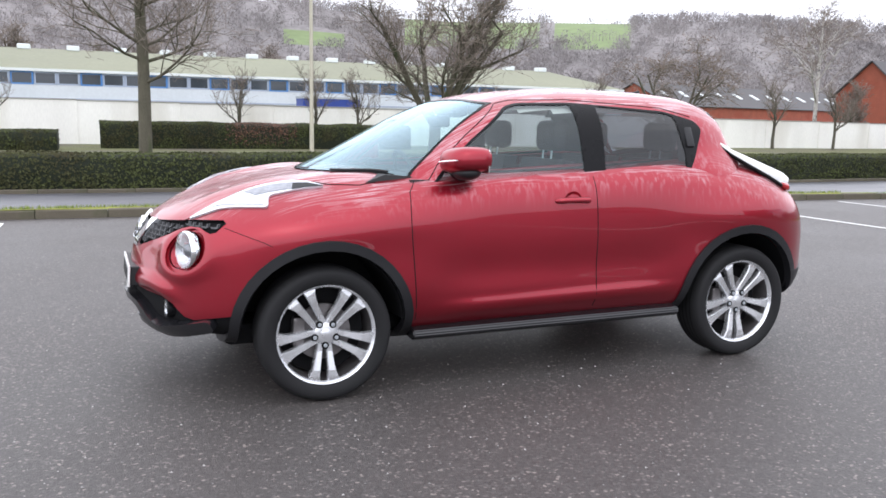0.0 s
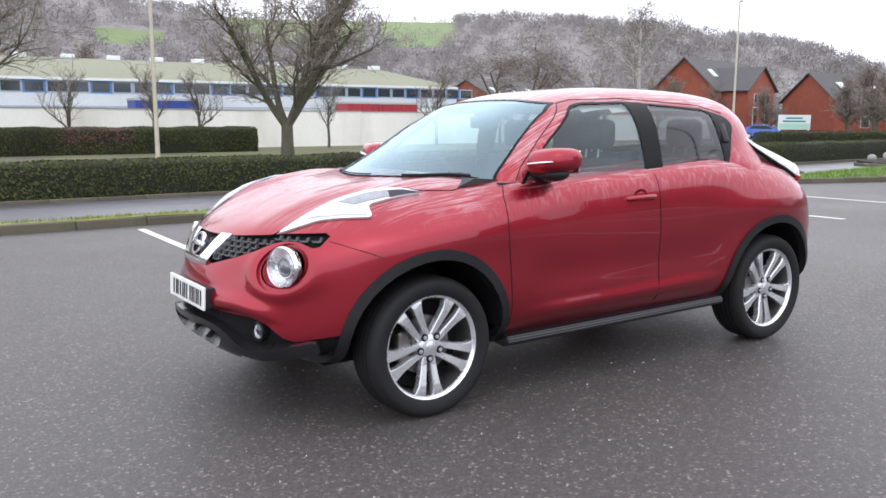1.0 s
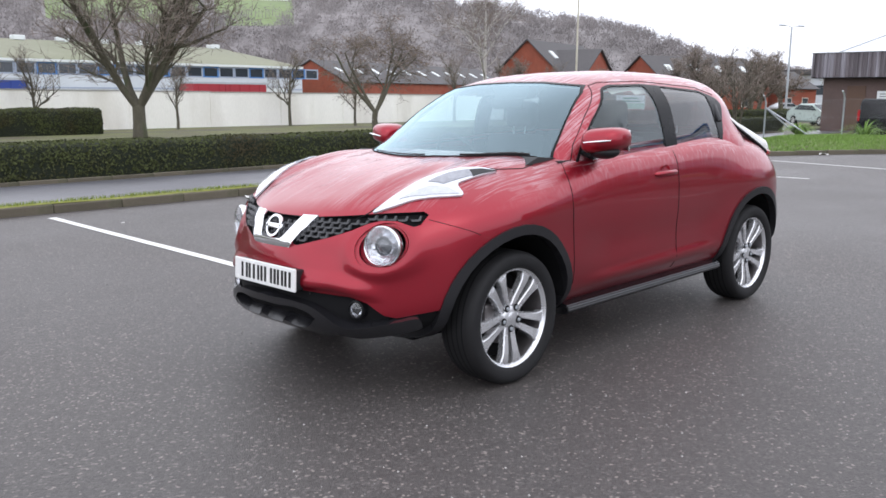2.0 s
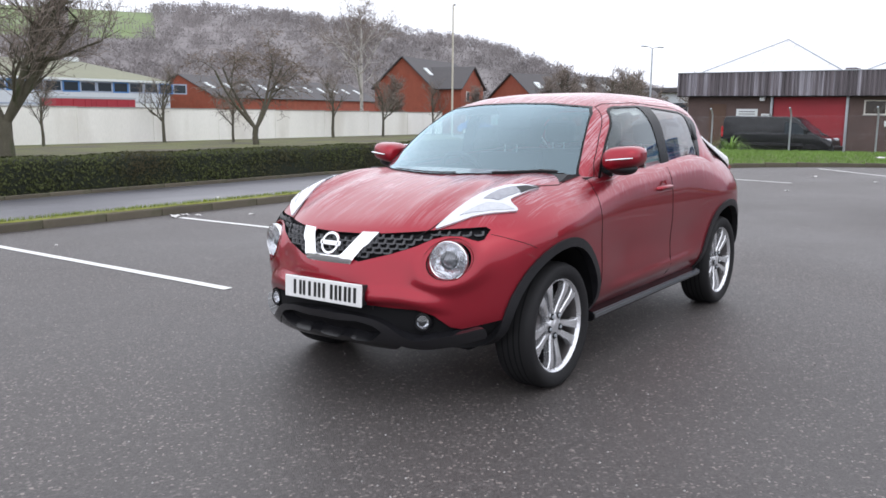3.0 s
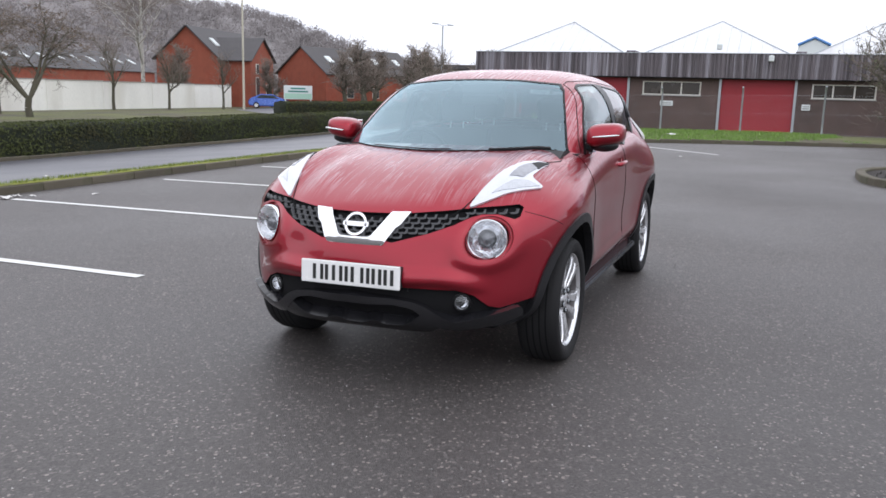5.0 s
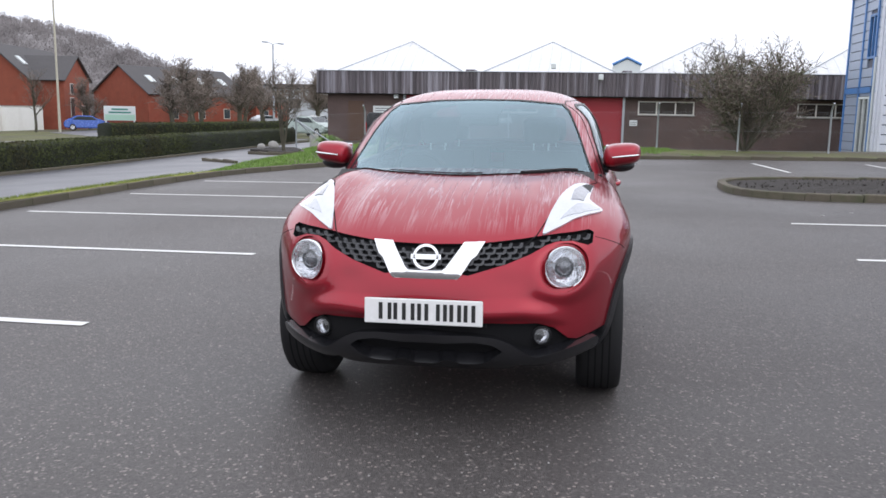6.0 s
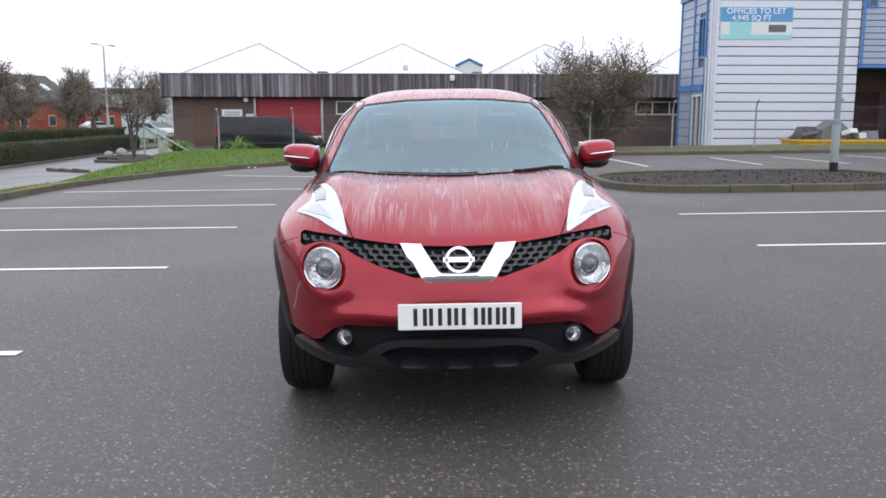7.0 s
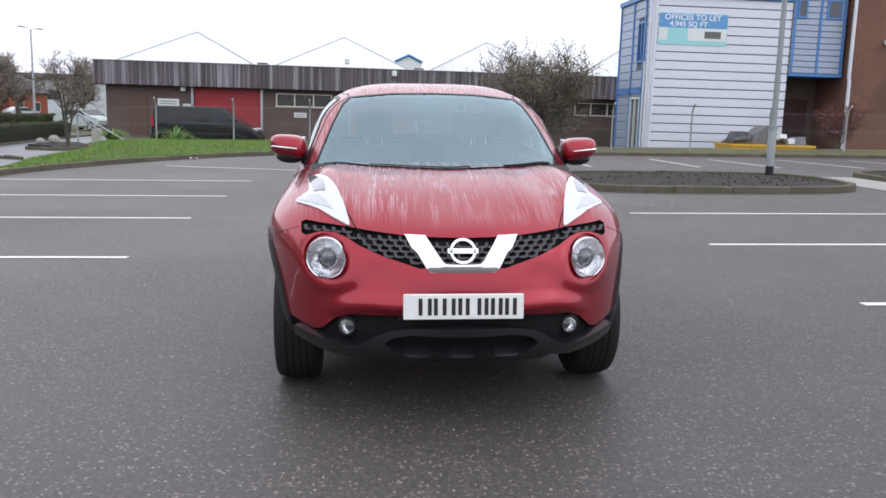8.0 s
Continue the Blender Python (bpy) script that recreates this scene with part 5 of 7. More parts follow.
first_wheel = make_wheel()
TYRE_Y = 0.766
places = [(0.0, -1, 6, 3), (0.0, 1, -6, 40), (2.55, -1, 0, 2), (2.55, 1, 0, 0)]
for i, (ax, s, steer, spin) in enumerate(places):
    m = pose(ax, s * TYRE_Y, WHEEL_Z, 0, 0, 0 if s < 0 else 180) @ pose(0, 0, 0, 0, spin, 0)
    if i == 0:
        first_wheel.matrix_basis = m
    else:
        copy_thing(first_wheel, m)
for s in (-1, 1):
    for ax in AXLES:
        liner = bmesh.new()
        rows = []
        for a in range(4, 177, 4):
            lx = ax + 0.402 * math.cos(radians(a))
            rows.append([liner.verts.new((lx, s * y, WHEEL_Z + 0.015 + 0.402 * math.sin(radians(a)))) for y in (0.42, half_width(lx) - 0.03)])
        for a, b in zip(rows, rows[1:]):
            liner.faces.new((a[0], a[1], b[1], b[0]))
        wall = [r[0] for r in rows]
        liner.faces.new(wall)
        part("arch_liner", liner, DARK, car, shade=True)
part("underbody", box_bm(-0.45, 3.0, -0.6, 0.6, 0.25, 0.36, 0.03), DARK, car)
part("axle", tube_bm([(0, -0.75, 0.335), (0, 0.75, 0.335)], 0.04, 10), DARK, car)
part("rear_axle", tube_bm([(2.55, -0.75, 0.335), (2.55, 0.75, 0.335)], 0.04, 10), DARK, car)


for s in (-1, 1):
    board = prism_bm([(s * y, z) for y, z in ((0.74, 0.262), (0.835, 0.256), (0.864, 0.272), (0.870, 0.290), (0.860, 0.310), (0.79, 0.330))], 0.46, 2.10, "x")
    for v in board.verts:
        v.co.z += 0.022 * (v.co.x - 0.46) / 1.64
        v.co.y *= 0.97 if v.co.x < 1 else 1.0
    bmesh.ops.bevel(board, geom=board.edges[:], offset=0.006, segments=2, affect="EDGES")
    part("running_board", board, BUMPER_GREY, car, "gloss black running board along the sill", shade=True)


# ---- mirrors, handles, wipers, tail lamps ----
def door_mirror(s):
    bm = bmesh.new()
    bmesh.ops.create_uvsphere(bm, u_segments=28, v_segments=16, radius=1.0)
    for v in bm.verts:
        c = v.co
        k = lambda t, n: math.copysign(abs(t) ** n, t)
        x, y, z = k(c.x, 0.75), k(c.y, 0.62), k(c.z, 0.62)
        taper = 1 - 0.16 * (y + 1) / 2
        v.co = Vector((0.130 * x * taper + 0.03 * (y + 1) / 2, s * 0.110 * y, (0.080 if z > 0 else 0.064) * z * taper + 0.012 * y))
        if x > 0.35:
            v.co.x = min(v.co.x, 0.080 + 0.03 * (y + 1) / 2)
    shell = part("door_mirror", bm, RED, car, "red door mirror with indicator strip", shade=True)
    shell.matrix_basis = pose(0.71, s * 0.880, 1.178)
    pts = [(0.130 * -0.945 + 0.03 * (y + 1) / 2 + 0.018 * max(0, y) ** 2, s * 0.108 * y, 0.0 + 0.010 * y) for y in (-0.55, -0.2, 0.2, 0.6, 0.85)]
    part("indicator_strip", tube_bm(pts, [0.004, 0.006, 0.007, 0.006, 0.003], 8), CHROME, shell, "silver indicator strip", shade=True)
    under = bmesh.new()
    bmesh.ops.create_uvsphere(under, u_segments=24, v_segments=12, radius=1.0)
    for v in under.verts:
        v.co = Vector((0.072 * v.co.x + 0.012, s * (0.088 * v.co.y - 0.012), 0.040 * v.co.z - 0.056))
    part("mirror_base", under, BLACK_PLASTIC, shell, "black mirror underside", shade=True)
    arm = part("mirror_arm", tube_bm([(0.02, -s * 0.08, -0.072), (0.0, -s * 0.17, -0.085), (-0.01, -s * 0.21, -0.09)], [0.03, 0.026, 0.035], 10), BLACK_PLASTIC, shell, shade=True)
    part("mirror_pane", box_bm(0.088, 0.096, -0.095, 0.095, -0.055, 0.06, 0.006), CHROME, shell)


for s in (-1, 1):
    door_mirror(s)
    place, normal, _, _ = SKIN.ray_cast(Vector((1.36, s * 3, 0.965)), Vector((0, -s, 0)))
    dish = part("handle_recess", lathe_bm([(0.0005, 0.010), (0.030, 0.008), (0.046, 0.003), (0.052, -0.001)], 32), RED, car, "shallow dish behind the handle", shade=True)
    dish.matrix_basis = Matrix.Translation(place + normal * 0.001) @ pose(0, 0, 0, 0, 0, 0 if s < 0 else 180)
    handle = part("door_handle", tube_bm([(-0.105, -s * 0.006, 0.0), (-0.09, s * 0.012, 0.003), (-0.03, s * 0.022, 0.006), (0.04, s * 0.022, 0.006), (0.085, s * 0.014, 0.004), (0.10, -s * 0.006, 0.0)], [0.012, 0.016, 0.015, 0.016, 0.018, 0.014], 12), RED, car, "red pull handle", shade=True)
    handle.matrix_basis = Matrix.Translation(place)
    place, normal, _, _ = CABIN_SKIN.ray_cast(Vector((2.20, s * 3, 1.31)), Vector((0, -s, 0)))
    grip = part("pillar_handle", box_bm(-0.028, 0.028, -0.012, 0.012, -0.062, 0.062, 0.008), BLACK_PLASTIC, car, "black rear door handle in the pillar", shade=True)
    grip.matrix_basis = Matrix.Translation(place) @ pose(0, 0, 0, s * 24, 0, 0)
    # clear boomerang tail lamp on the rear corner, with a black gasket below it and a red end
    spine = [(2.44, 0.690, 1.285), (2.54, 0.712, 1.222), (2.67, 0.728, 1.163), (2.80, 0.742, 1.108), (2.88, 0.748, 1.072), (2.955, 0.735, 1.040)]
    half = [0.010, 0.018, 0.028, 0.034, 0.040, 0.034]
    bm, rings = bmesh.new(), []
    for (x, y, z), h in zip(spine, half):
        rings.append([bm.verts.new((x + dx * h, s * (y + dy * h), z + dz * h)) for dx, dy, dz in ((-0.3, 0.9, -0.7), (0.0, 1.0, 0.1), (0.4, 0.6, 0.8), (0.6, -0.4, 0.9), (0.3, -1.6, 0.3), (-0.1, -1.4, -0.9))])
    for r0, r1 in zip(rings, rings[1:]):
        for k in range(6):
            bm.faces.new((r0[k], r0[(k + 1) % 6], r1[(k + 1) % 6], r1[k]))
    bm.faces.new(rings[0])
    bm.faces.new(rings[-1][::-1])
    lamp = part("tail_lamp", bm, PLATE_WHITE, car, "clear boomerang-shaped tail lamp", shade=True, sharp=60)
    part("gasket", tube_bm([(x - 0.3 * h, s * (y + 0.8 * h), z - 0.9 * h) for (x, y, z), h in zip(spine, half)], [0.006, 0.010, 0.013, 0.013, 0.012, 0.010], 8), GLOSS_BLACK, lamp, "black lamp gasket", shade=True)
    part("red_lens", tube_bm([(2.885, s * 0.772, 1.035), (2.935, s * 0.765, 1.018), (2.985, s * 0.735, 1.003)], [0.012, 0.024, 0.016], 12), LAMP_RED, lamp, "red lens", shade=True)


def glass_foot(y):
    """Where the windscreen leaves the bonnet, at a given y."""
    for k in range(140):
        x = -0.08 + 0.005 * k
        low, high = SKIN.ray_cast(Vector((x, y, 3)), Vector((0, 0, -1)))[0], CABIN_SKIN.ray_cast(Vector((x, y, 3)), Vector((0, 0, -1)))[0]
        if high and (low is None or high.z > low.z):
            return high
    return None


foot = [p for p in (glass_foot(-0.66 + 0.033 * i) for i in range(41)) if p]
part("cowl", tube_bm([p + Vector((-0.004, 0, 0.001)) for p in foot], 0.005, 8), DARK, car, "thin black gap at the foot of the windscreen", shade=True)
for lo, hi, r0, r1 in ((-0.63, -0.33, 0.008, 0.005), (-0.14, 0.42, 0.004, 0.003)):
    blade = [p + Vector((0.010, 0, 0.011)) for p in foot if lo < p.y < hi]
    part("wiper", tube_bm(blade, [r0 + (r1 - r0) * k / (len(blade) - 1) for k in range(len(blade))], 8), BLACK_PLASTIC, car, "black wiper", shade=True)
part("roof_aerial", tube_bm([(2.25, 0, 1.53), (2.33, 0, 1.58), (2.36, 0, 1.60)], [0.03, 0.02, 0.006], 10), BLACK_PLASTIC, car, shade=True)

# ---- inside the car ----
part("cabin_floor", box_bm(0.46, 2.10, -0.73, 0.73, 0.42, 0.46), TRIM_DARK, car)
part("door_card", box_bm(0.46, 2.10, -0.765, -0.73, 0.44, 1.08), TRIM_DARK, car)
part("door_card", box_bm(0.46, 2.10, 0.73, 0.765, 0.44, 1.08), TRIM_DARK, car)
part("boot_shelf", box_bm(2.10, 2.80, -0.70, 0.70, 0.98, 1.02), TRIM_DARK, car)
part("dashboard", prism_bm([(0.18, 0.82), (0.22, 1.06), (0.34, 1.105), (0.62, 1.085), (0.78, 1.02), (0.80, 0.60), (0.47, 0.60), (0.42, 0.82)], -0.72, 0.72), TRIM_DARK, car, "dark dashboard")
wheel_rim = part("steering_wheel", lathe_bm([(0.170 + 0.015 * math.cos(radians(a)), 0.015 * math.sin(radians(a))) for a in range(0, 361, 45)], 40, "x"), TRIM_DARK, car, "dark steering wheel", shade=True)
wheel_rim.matrix_basis = pose(0.86, 0.36, 1.03, 0, -24, 0)
part("wheel_boss", box_bm(-0.03, 0.03, -0.15, 0.15, -0.03, 0.04, 0.02), TRIM_DARK, wheel_rim)


def seat(x, y, w=0.25):
    back = part("seat", prism_bm([(x - 0.50, 0.46), (x - 0.52, 0.66), (x - 0.10, 0.70), (x + 0.02, 0.95), (x + 0.08, 1.17), (x + 0.16, 1.17), (x + 0.14, 0.90), (x + 0.06, 0.46)], y - w, y + w), SEAT_CLOTH, car, "charcoal cloth seat", shade=False)
    rest = part("headrest", box_bm(x + 0.09, x + 0.20, y - 0.125, y + 0.125, 1.215, 1.395, 0.045, 3), SEAT_CLOTH, back, shade=True)
    for d in (-0.05, 0.05):
        part("headrest_post", tube_bm([(x + 0.11, y + d, 1.13), (x + 0.12, y + d, 1.24)], 0.006, 8), STEEL, back)


seat(1.36, -0.36)
seat(1.36, 0.36)
seat(2.12, -0.38, 0.3)
seat(2.12, 0.38, 0.3)
part("interior_mirror", box_bm(0.92, 0.95, -0.125, 0.125, 1.345, 1.415, 0.015), TRIM_DARK, car, "dark interior mirror", shade=True)
part("sensor_housing", prism_bm([(-0.155, 1.485), (0.155, 1.485), (0.125, 1.415), (0.05, 1.405), (-0.05, 1.405), (-0.125, 1.415)], 0.96, 1.05, "x"), TRIM_DARK, car, "dark dotted shade band behind the mirror")


# ---- hedges, lawn path, wall ----
def hedge(line, width, height, leaves, label, rust=None, leaf=0.034, seed=1, dense=None):
    """A clipped hedge along a line: a core coloured dark as inner shade and a coat of small leaves."""
    base = thing("hedge", pose(line[0][0], line[0][1], ground_z(*line[0])), label, "hedge")
    o = Vector((line[0][0], line[0][1], ground_z(*line[0])))
    rng_l = random.Random(seed)
    pts = along(line, 0.5)
    verts, faces = [], []
    prof = [(-0.5, -0.1), (-0.5, 0.55), (-0.47, 0.9), (-0.36, 0.985), (0.0, 1.0), (0.36, 0.985), (0.47, 0.9), (0.5, 0.55), (0.5, -0.1)]
    def surface(i, t, k, u):
        p = pts[i].lerp(pts[min(i + 1, len(pts) - 1)], t)
        d = (pts[min(i + 1, len(pts) - 1)] - pts[max(i - 1, 0)]).normalized()
        s = Vector((-d.y, d.x))
        (a0, z0), (a1, z1) = prof[k], prof[k + 1]
        a, z = a0 + (a1 - a0) * u, z0 + (z1 - z0) * u
        wob = 1 + 0.10 * noise.noise((p.x * 0.9, p.y * 0.9, z * 2.0 + seed))
        q = p + s * a * width * wob
        return Vector((q.x, q.y, ground_z(q.x, q.y) + z * height * (1 + 0.06 * noise.noise((p.x * 0.7, 3.1, seed))))), s, a, z
    for i in range(len(pts)):
        for k in range(len(prof) - 1):
            verts.append(surface(i, 0, k, 0)[0] * 1.0 - o)
        verts.append(surface(i, 0, len(prof) - 2, 1)[0] - o)
        if i:
            n = len(prof)
            faces += [((i - 1) * n + k, i * n + k, i * n + k + 1, (i - 1) * n + k + 1) for k in range(n - 1)]
    n = len(prof)
    faces += [tuple(range(n)), tuple(reversed(range((len(pts) - 1) * n, len(pts) * n)))]
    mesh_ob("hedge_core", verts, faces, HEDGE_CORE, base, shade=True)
    lv = {False: ([], []), True: ([], [])}
    weights = [5, 3, 1.5, 3, 3, 1.0, 1.0, 2]
    while leaves > 0:
        i = rng_l.randrange(len(pts) - 1)
        if dense and not dense(pts[i].x) and rng_l.random() < 0.75:
            continue
        k = rng_l.choices(range(len(prof) - 1), weights)[0]
        c, s, a, z = surface(i, rng_l.random(), k, rng_l.random())
        out = Vector((s.x * a * 2, s.y * a * 2, max(0, z - 0.5))).normalized()
        c = c + out * rng_l.uniform(-0.03, 0.05) - o
        u = Vector((rng_l.uniform(-1, 1), rng_l.uniform(-1, 1), rng_l.uniform(-1, 1))).normalized()
        u = (u - out * u.dot(out) * 0.4).normalized()
        w = u.cross(out + Vector((rng_l.uniform(-0.6, 0.6), rng_l.uniform(-0.6, 0.6), rng_l.uniform(-0.6, 0.6)))).normalized()
        l = leaf * rng_l.uniform(0.6, 1.4)
        v, f = lv[bool(rust and rust[0] + rng_l.uniform(-0.4, 0.4) < pts[i].x < rust[1] + rng_l.uniform(-0.4, 0.4) and z > 0.35 + rng_l.uniform(-0.3, 0.3))]
        j = len(v)
        v.extend([c - u * l, c + w * l * 0.45, c + u * l, c - w * l * 0.45])
        f.append((j, j + 1, j + 2, j + 3))
        leaves -= 1
    tagged(mesh_ob("foliage", *lv[False], LEAF, base, "small dark green leaves"), kind="stuff")
    if rust:
        tagged(mesh_ob("rusty_foliage", *lv[True], LEAF_RUST, base, "rust-brown withered leaves"), kind="stuff")
    return base


hedge([(-26, 14.75), (14, 14.75), (27, 15.35), (41, 16.2)], 1.15, 0.80, 64000, "low clipped dark green hedge beside the road", leaf=0.036, dense=lambda x: -5 < x < 26)
hedge([(-0.5, 45), (8, 45), (17.1, 45)], 2.4, 1.42, 18000, "taller clipped hedge block with a rusty patch", rust=(6.0, 9.4), leaf=0.065, seed=2)
hedge([(-16, 42), (-8, 42), (-2.2, 42)], 3.2, 0.95, 9000, "low rounded hedge mound on the lawn", leaf=0.07, seed=3)
hedge([(47, 31), (56, 27), (68, 23)], 1.6, 0.95, 8000, "clipped hedge across the side road", leaf=0.08, seed=5)
flat_sheet("footpath", [(-60, 30.2), (75, 30.2), (75, 32.0), (-60, 32.0)], CONCRETE, "grey footpath across the lawn", lift=0.02)
flat_sheet("side_road", [(41, 16.8), (46, 16.6), (52, 29), (90, 44), (90, 50), (60, 44), (46, 30)], ROAD, "side road past the brick houses", lift=0.02)

wall = tagged(new("white_wall"), "long stained white rendered boundary wall", "wall", kind="structure")
for i in range(22):
    x0, x1 = -62 + i * 6.03, -62 + (i + 1) * 6.03
    dz = -0.006 * (x0 - 20)
    z0, z1 = -1.2 + dz, 1.50 + dz
    part("wall_panel", boxes_bm([(x0 + 0.012, x1 - 0.012, 52.0, 52.25, z0, z1)], 0.015), WHITE_WALL, wall)
    part("coping", box_bm(x0, x1, 51.95, 52.30, z1 + 0.002, z1 + 0.07, 0.01), CONCRETE, wall)
    part("wall_joint", box_bm(x0 - 0.06, x0 + 0.06, 51.94, 52.0, z0, z1, 0.01), WHITE_WALL, wall)


# ---- trees ----
def grow_tree(height, spread, trunk_r, seed, levels=4, fork=0.3, stems=1, up=0.25, twigs=5, lean=(0, 0), droop=0.0, kids=None, twig_r=0.006, bole=0.0, flare=0.45, flat=False, straight=1.0):
    """Vertices and faces of limbs and of fine twigs, grown by repeated forking."""
    rng_t = random.Random(seed)
    wood, fine = ([], []), ([], [])
    def tube(p0, p1, r0, r1, n):
        v, f = wood if n > 3 else fine
        d = (p1 - p0).normalized()
        a = d.orthogonal().normalized()
        b = d.cross(a)
        k = len(v)
        if n == 3:
            t = rng_t.uniform(0, 3.14)
            w = a * math.cos(t) + b * math.sin(t)
            v.extend([p0 - w * r0, p0 + w * r0, p1 + w * r1, p1 - w * r1])
            f.append((k, k + 1, k + 2, k + 3))
            return
        for p, r in ((p0, r0), (p1, r1)):
            for i in range(n):
                t = 6.2832 * i / n
                v.append(p + a * (r * math.cos(t)) + b * (r * math.sin(t)))
        for i in range(n):
            f.append((k + i, k + (i + 1) % n, k + n + (i + 1) % n, k + n + i))
    def limb(p, d, length, r, level):
        segs = (9 if flat else 5) if level == 0 else 4 if level < 3 else 2
        n = (9, 6, 4, 3, 3, 3)[min(level, 5)]
        for i in range(segs):
            bend = Vector((rng_t.uniform(-1, 1), rng_t.uniform(-1, 1), rng_t.uniform(-1, 1))) * ((0.10 * straight if level == 0 else 0.10) + 0.09 * level)
            d = (d + bend + Vector((0, 0, up * (0.5 if level == 0 else 0.25) - droop * (level > 1) * 0.22))).normalized()
            q = p + d * (length / segs)
            r1 = max(twig_r, r * (1 - 0.62 * (i + 1) / segs) if level else r * (1 - 0.5 * (i + 1) / segs))
            tube(p, q, max(twig_r, r * (1 - 0.62 * i / segs) if level else r * (1 - 0.5 * i / segs)), r1, n)
            p = q
            if level < levels and (level > 0 or (i + 1) / segs > fork):
                count = (kids or (2, 3, 3, twigs, twigs))[min(level, 4)]
                for _ in range(count if rng_t.random() < 0.85 else count - 1):
                    out = Vector((rng_t.uniform(-1, 1), rng_t.uniform(-1, 1), rng_t.uniform(-0.25, 0.7))).normalized()
                    if flat and level == 0:
                        a = rng_t.uniform(0, 6.28)
                        reach = (1.0 - 0.55 * i / segs) * rng_t.uniform(0.5, 1.0)
                        limb(p - d * rng_t.uniform(0, length / segs), Vector((math.cos(a), math.sin(a), 0.12)).normalized(), height * 0.36 * reach, r1 * rng_t.uniform(0.26, 0.38), 1)
                        continue
                    nd = (d * (0.75 if level < 2 else 0.6) + out * (spread if level == 0 else 0.85)).normalized()
                    limb(p, nd, length * rng_t.uniform(0.42, 0.72) * (1.0 if level else 0.9 - 0.4 * (i / segs)), r1 * rng_t.uniform(0.45, 0.72), level + 1)
    for k in range(stems):
        a = rng_t.uniform(0, 6.28)
        d = Vector((lean[0], lean[1], 1)) + (Vector((math.cos(a), math.sin(a), 0)) * flare if stems > 1 else Vector((0, 0, 0)))
        limb(Vector((0, 0, bole - 0.1)), d.normalized(), height * ((0.9 if flat else 0.62) if stems == 1 else 0.6), trunk_r * (1 if stems == 1 else 0.62), 0)
    if bole:
        tube(Vector((0, 0, -0.15)), Vector((lean[0], lean[1], 1)) * (bole * 0.5), trunk_r * 1.25, trunk_r, 9)
        tube(Vector((lean[0], lean[1], 1)) * (bole * 0.5), Vector((0, 0, bole + 0.1)), trunk_r, trunk_r * 0.95, 9)
    return wood, fine


def tree(x, y, wood_fine, label, bark=BARK, twig=TWIG, turn=0, group="", name="tree", leaves=0, leaf_mat=None, leaf_size=0.05, low=0.0):
    base = thing(name, pose(x, y, land_z(x, y), 0, 0, turn), label, "tree" if name == "tree" else name, group)
    wood, fine = wood_fine
    mesh_ob("trunk", *wood, bark, base, shade=True)
    tagged(mesh_ob("twig_spray", *fine, twig, base), kind="stuff")
    if leaves:
        rng_v = random.Random(9)
        v, f = [], []
        tips = [p for p in fine[0] if p.z > low]
        for _ in range(leaves):
            c = rng_v.choice(tips)
            u = Vector((rng_v.uniform(-1, 1), rng_v.uniform(-1, 1), rng_v.uniform(-1.2, 0.3))).normalized()
            w = u.orthogonal().normalized()
            l = leaf_size * rng_v.uniform(0.6, 1.5)
            k = len(v)
            v += [c, c + u * l + w * l * 0.35, c + u * l * 2, c + u * l - w * l * 0.35]
            f.append((k, k + 1, k + 2, k + 3))
        tagged(mesh_ob("leaves", v, f, leaf_mat, base), kind="stuff")
    return base


tree(1.35, 36.9, grow_tree(14.5, 1.5, 0.31, 5, levels=4, fork=0.25, up=0.35, droop=0.25, kids=(4, 2, 2, 2, 2), twig_r=0.010, flat=True, straight=0.35), "tall bare tree with long drooping side branches", turn=20)
tree(15.2, 35.4, grow_tree(9.6, 1.0, 0.30, 12, levels=4, fork=0.1, stems=6, up=0.12, kids=(1, 2, 2, 2, 2), twig_r=0.011, bole=1.5, flare=0.72), "broad bare tree with several mossy stems and fine twigs")
tree(33.1, 39.2, grow_tree(7.4, 1.2, 0.19, 31, levels=4, fork=0.2, stems=4, lean=(-0.10, 0.10), up=0.06, droop=1.0, kids=(1, 2, 2, 2, 2), twig_r=0.011, bole=1.1, flare=0.85), "crooked small tree with ivy and withered hanging leaves", leaves=900, leaf_mat=DEAD_LEAF, leaf_size=0.10, low=1.6)
small = grow_tree(6.2, 0.8, 0.13, 44, levels=3, fork=0.35, up=0.5, kids=(2, 2, 2, 2, 2), twig_r=0.010)
first = tree(33.6, 49.6, small, "slender bare street tree before the white wall", group="street trees")
for x, y, k, turn in ((36.5, 45.5, 0.8, 50), (51.0, 49.5, 1.1, 100), (56.5, 48.4, 1.0, 160), (61.0, 46.0, 0.95, 220), (7.6, 48.9, 0.9, 70), (12.4, 48.9, 0.95, 130), (15.3, 49.2, 0.9, 200), (-6.5, 48.0, 0.9, 260), (24.0, 48.5, 0.8, 300)):
    ob = copy_thing(first, pose(x, y, ground_z(x, y), 0, 0, turn) @ Matrix.Diagonal((k, k, k, 1)))
    ob.scale = (k, k, k)
tree(62.4, 56.4, grow_tree(17, 0.75, 0.22, 51, levels=4, fork=0.3, up=0.4, droop=0.5, kids=(2, 2, 2, 2, 2), twig_r=0.016), "tall pale-stemmed birch behind the wall", bark=BIRCH)
round_crown = grow_tree(6.6, 1.2, 0.30, 63, levels=4, fork=0.2, up=0.25, kids=(2, 3, 2, 2, 2), twig_r=0.02)
first = tree(72, 37, round_crown, "brown bare tree by the brick houses", group="trees by the houses")
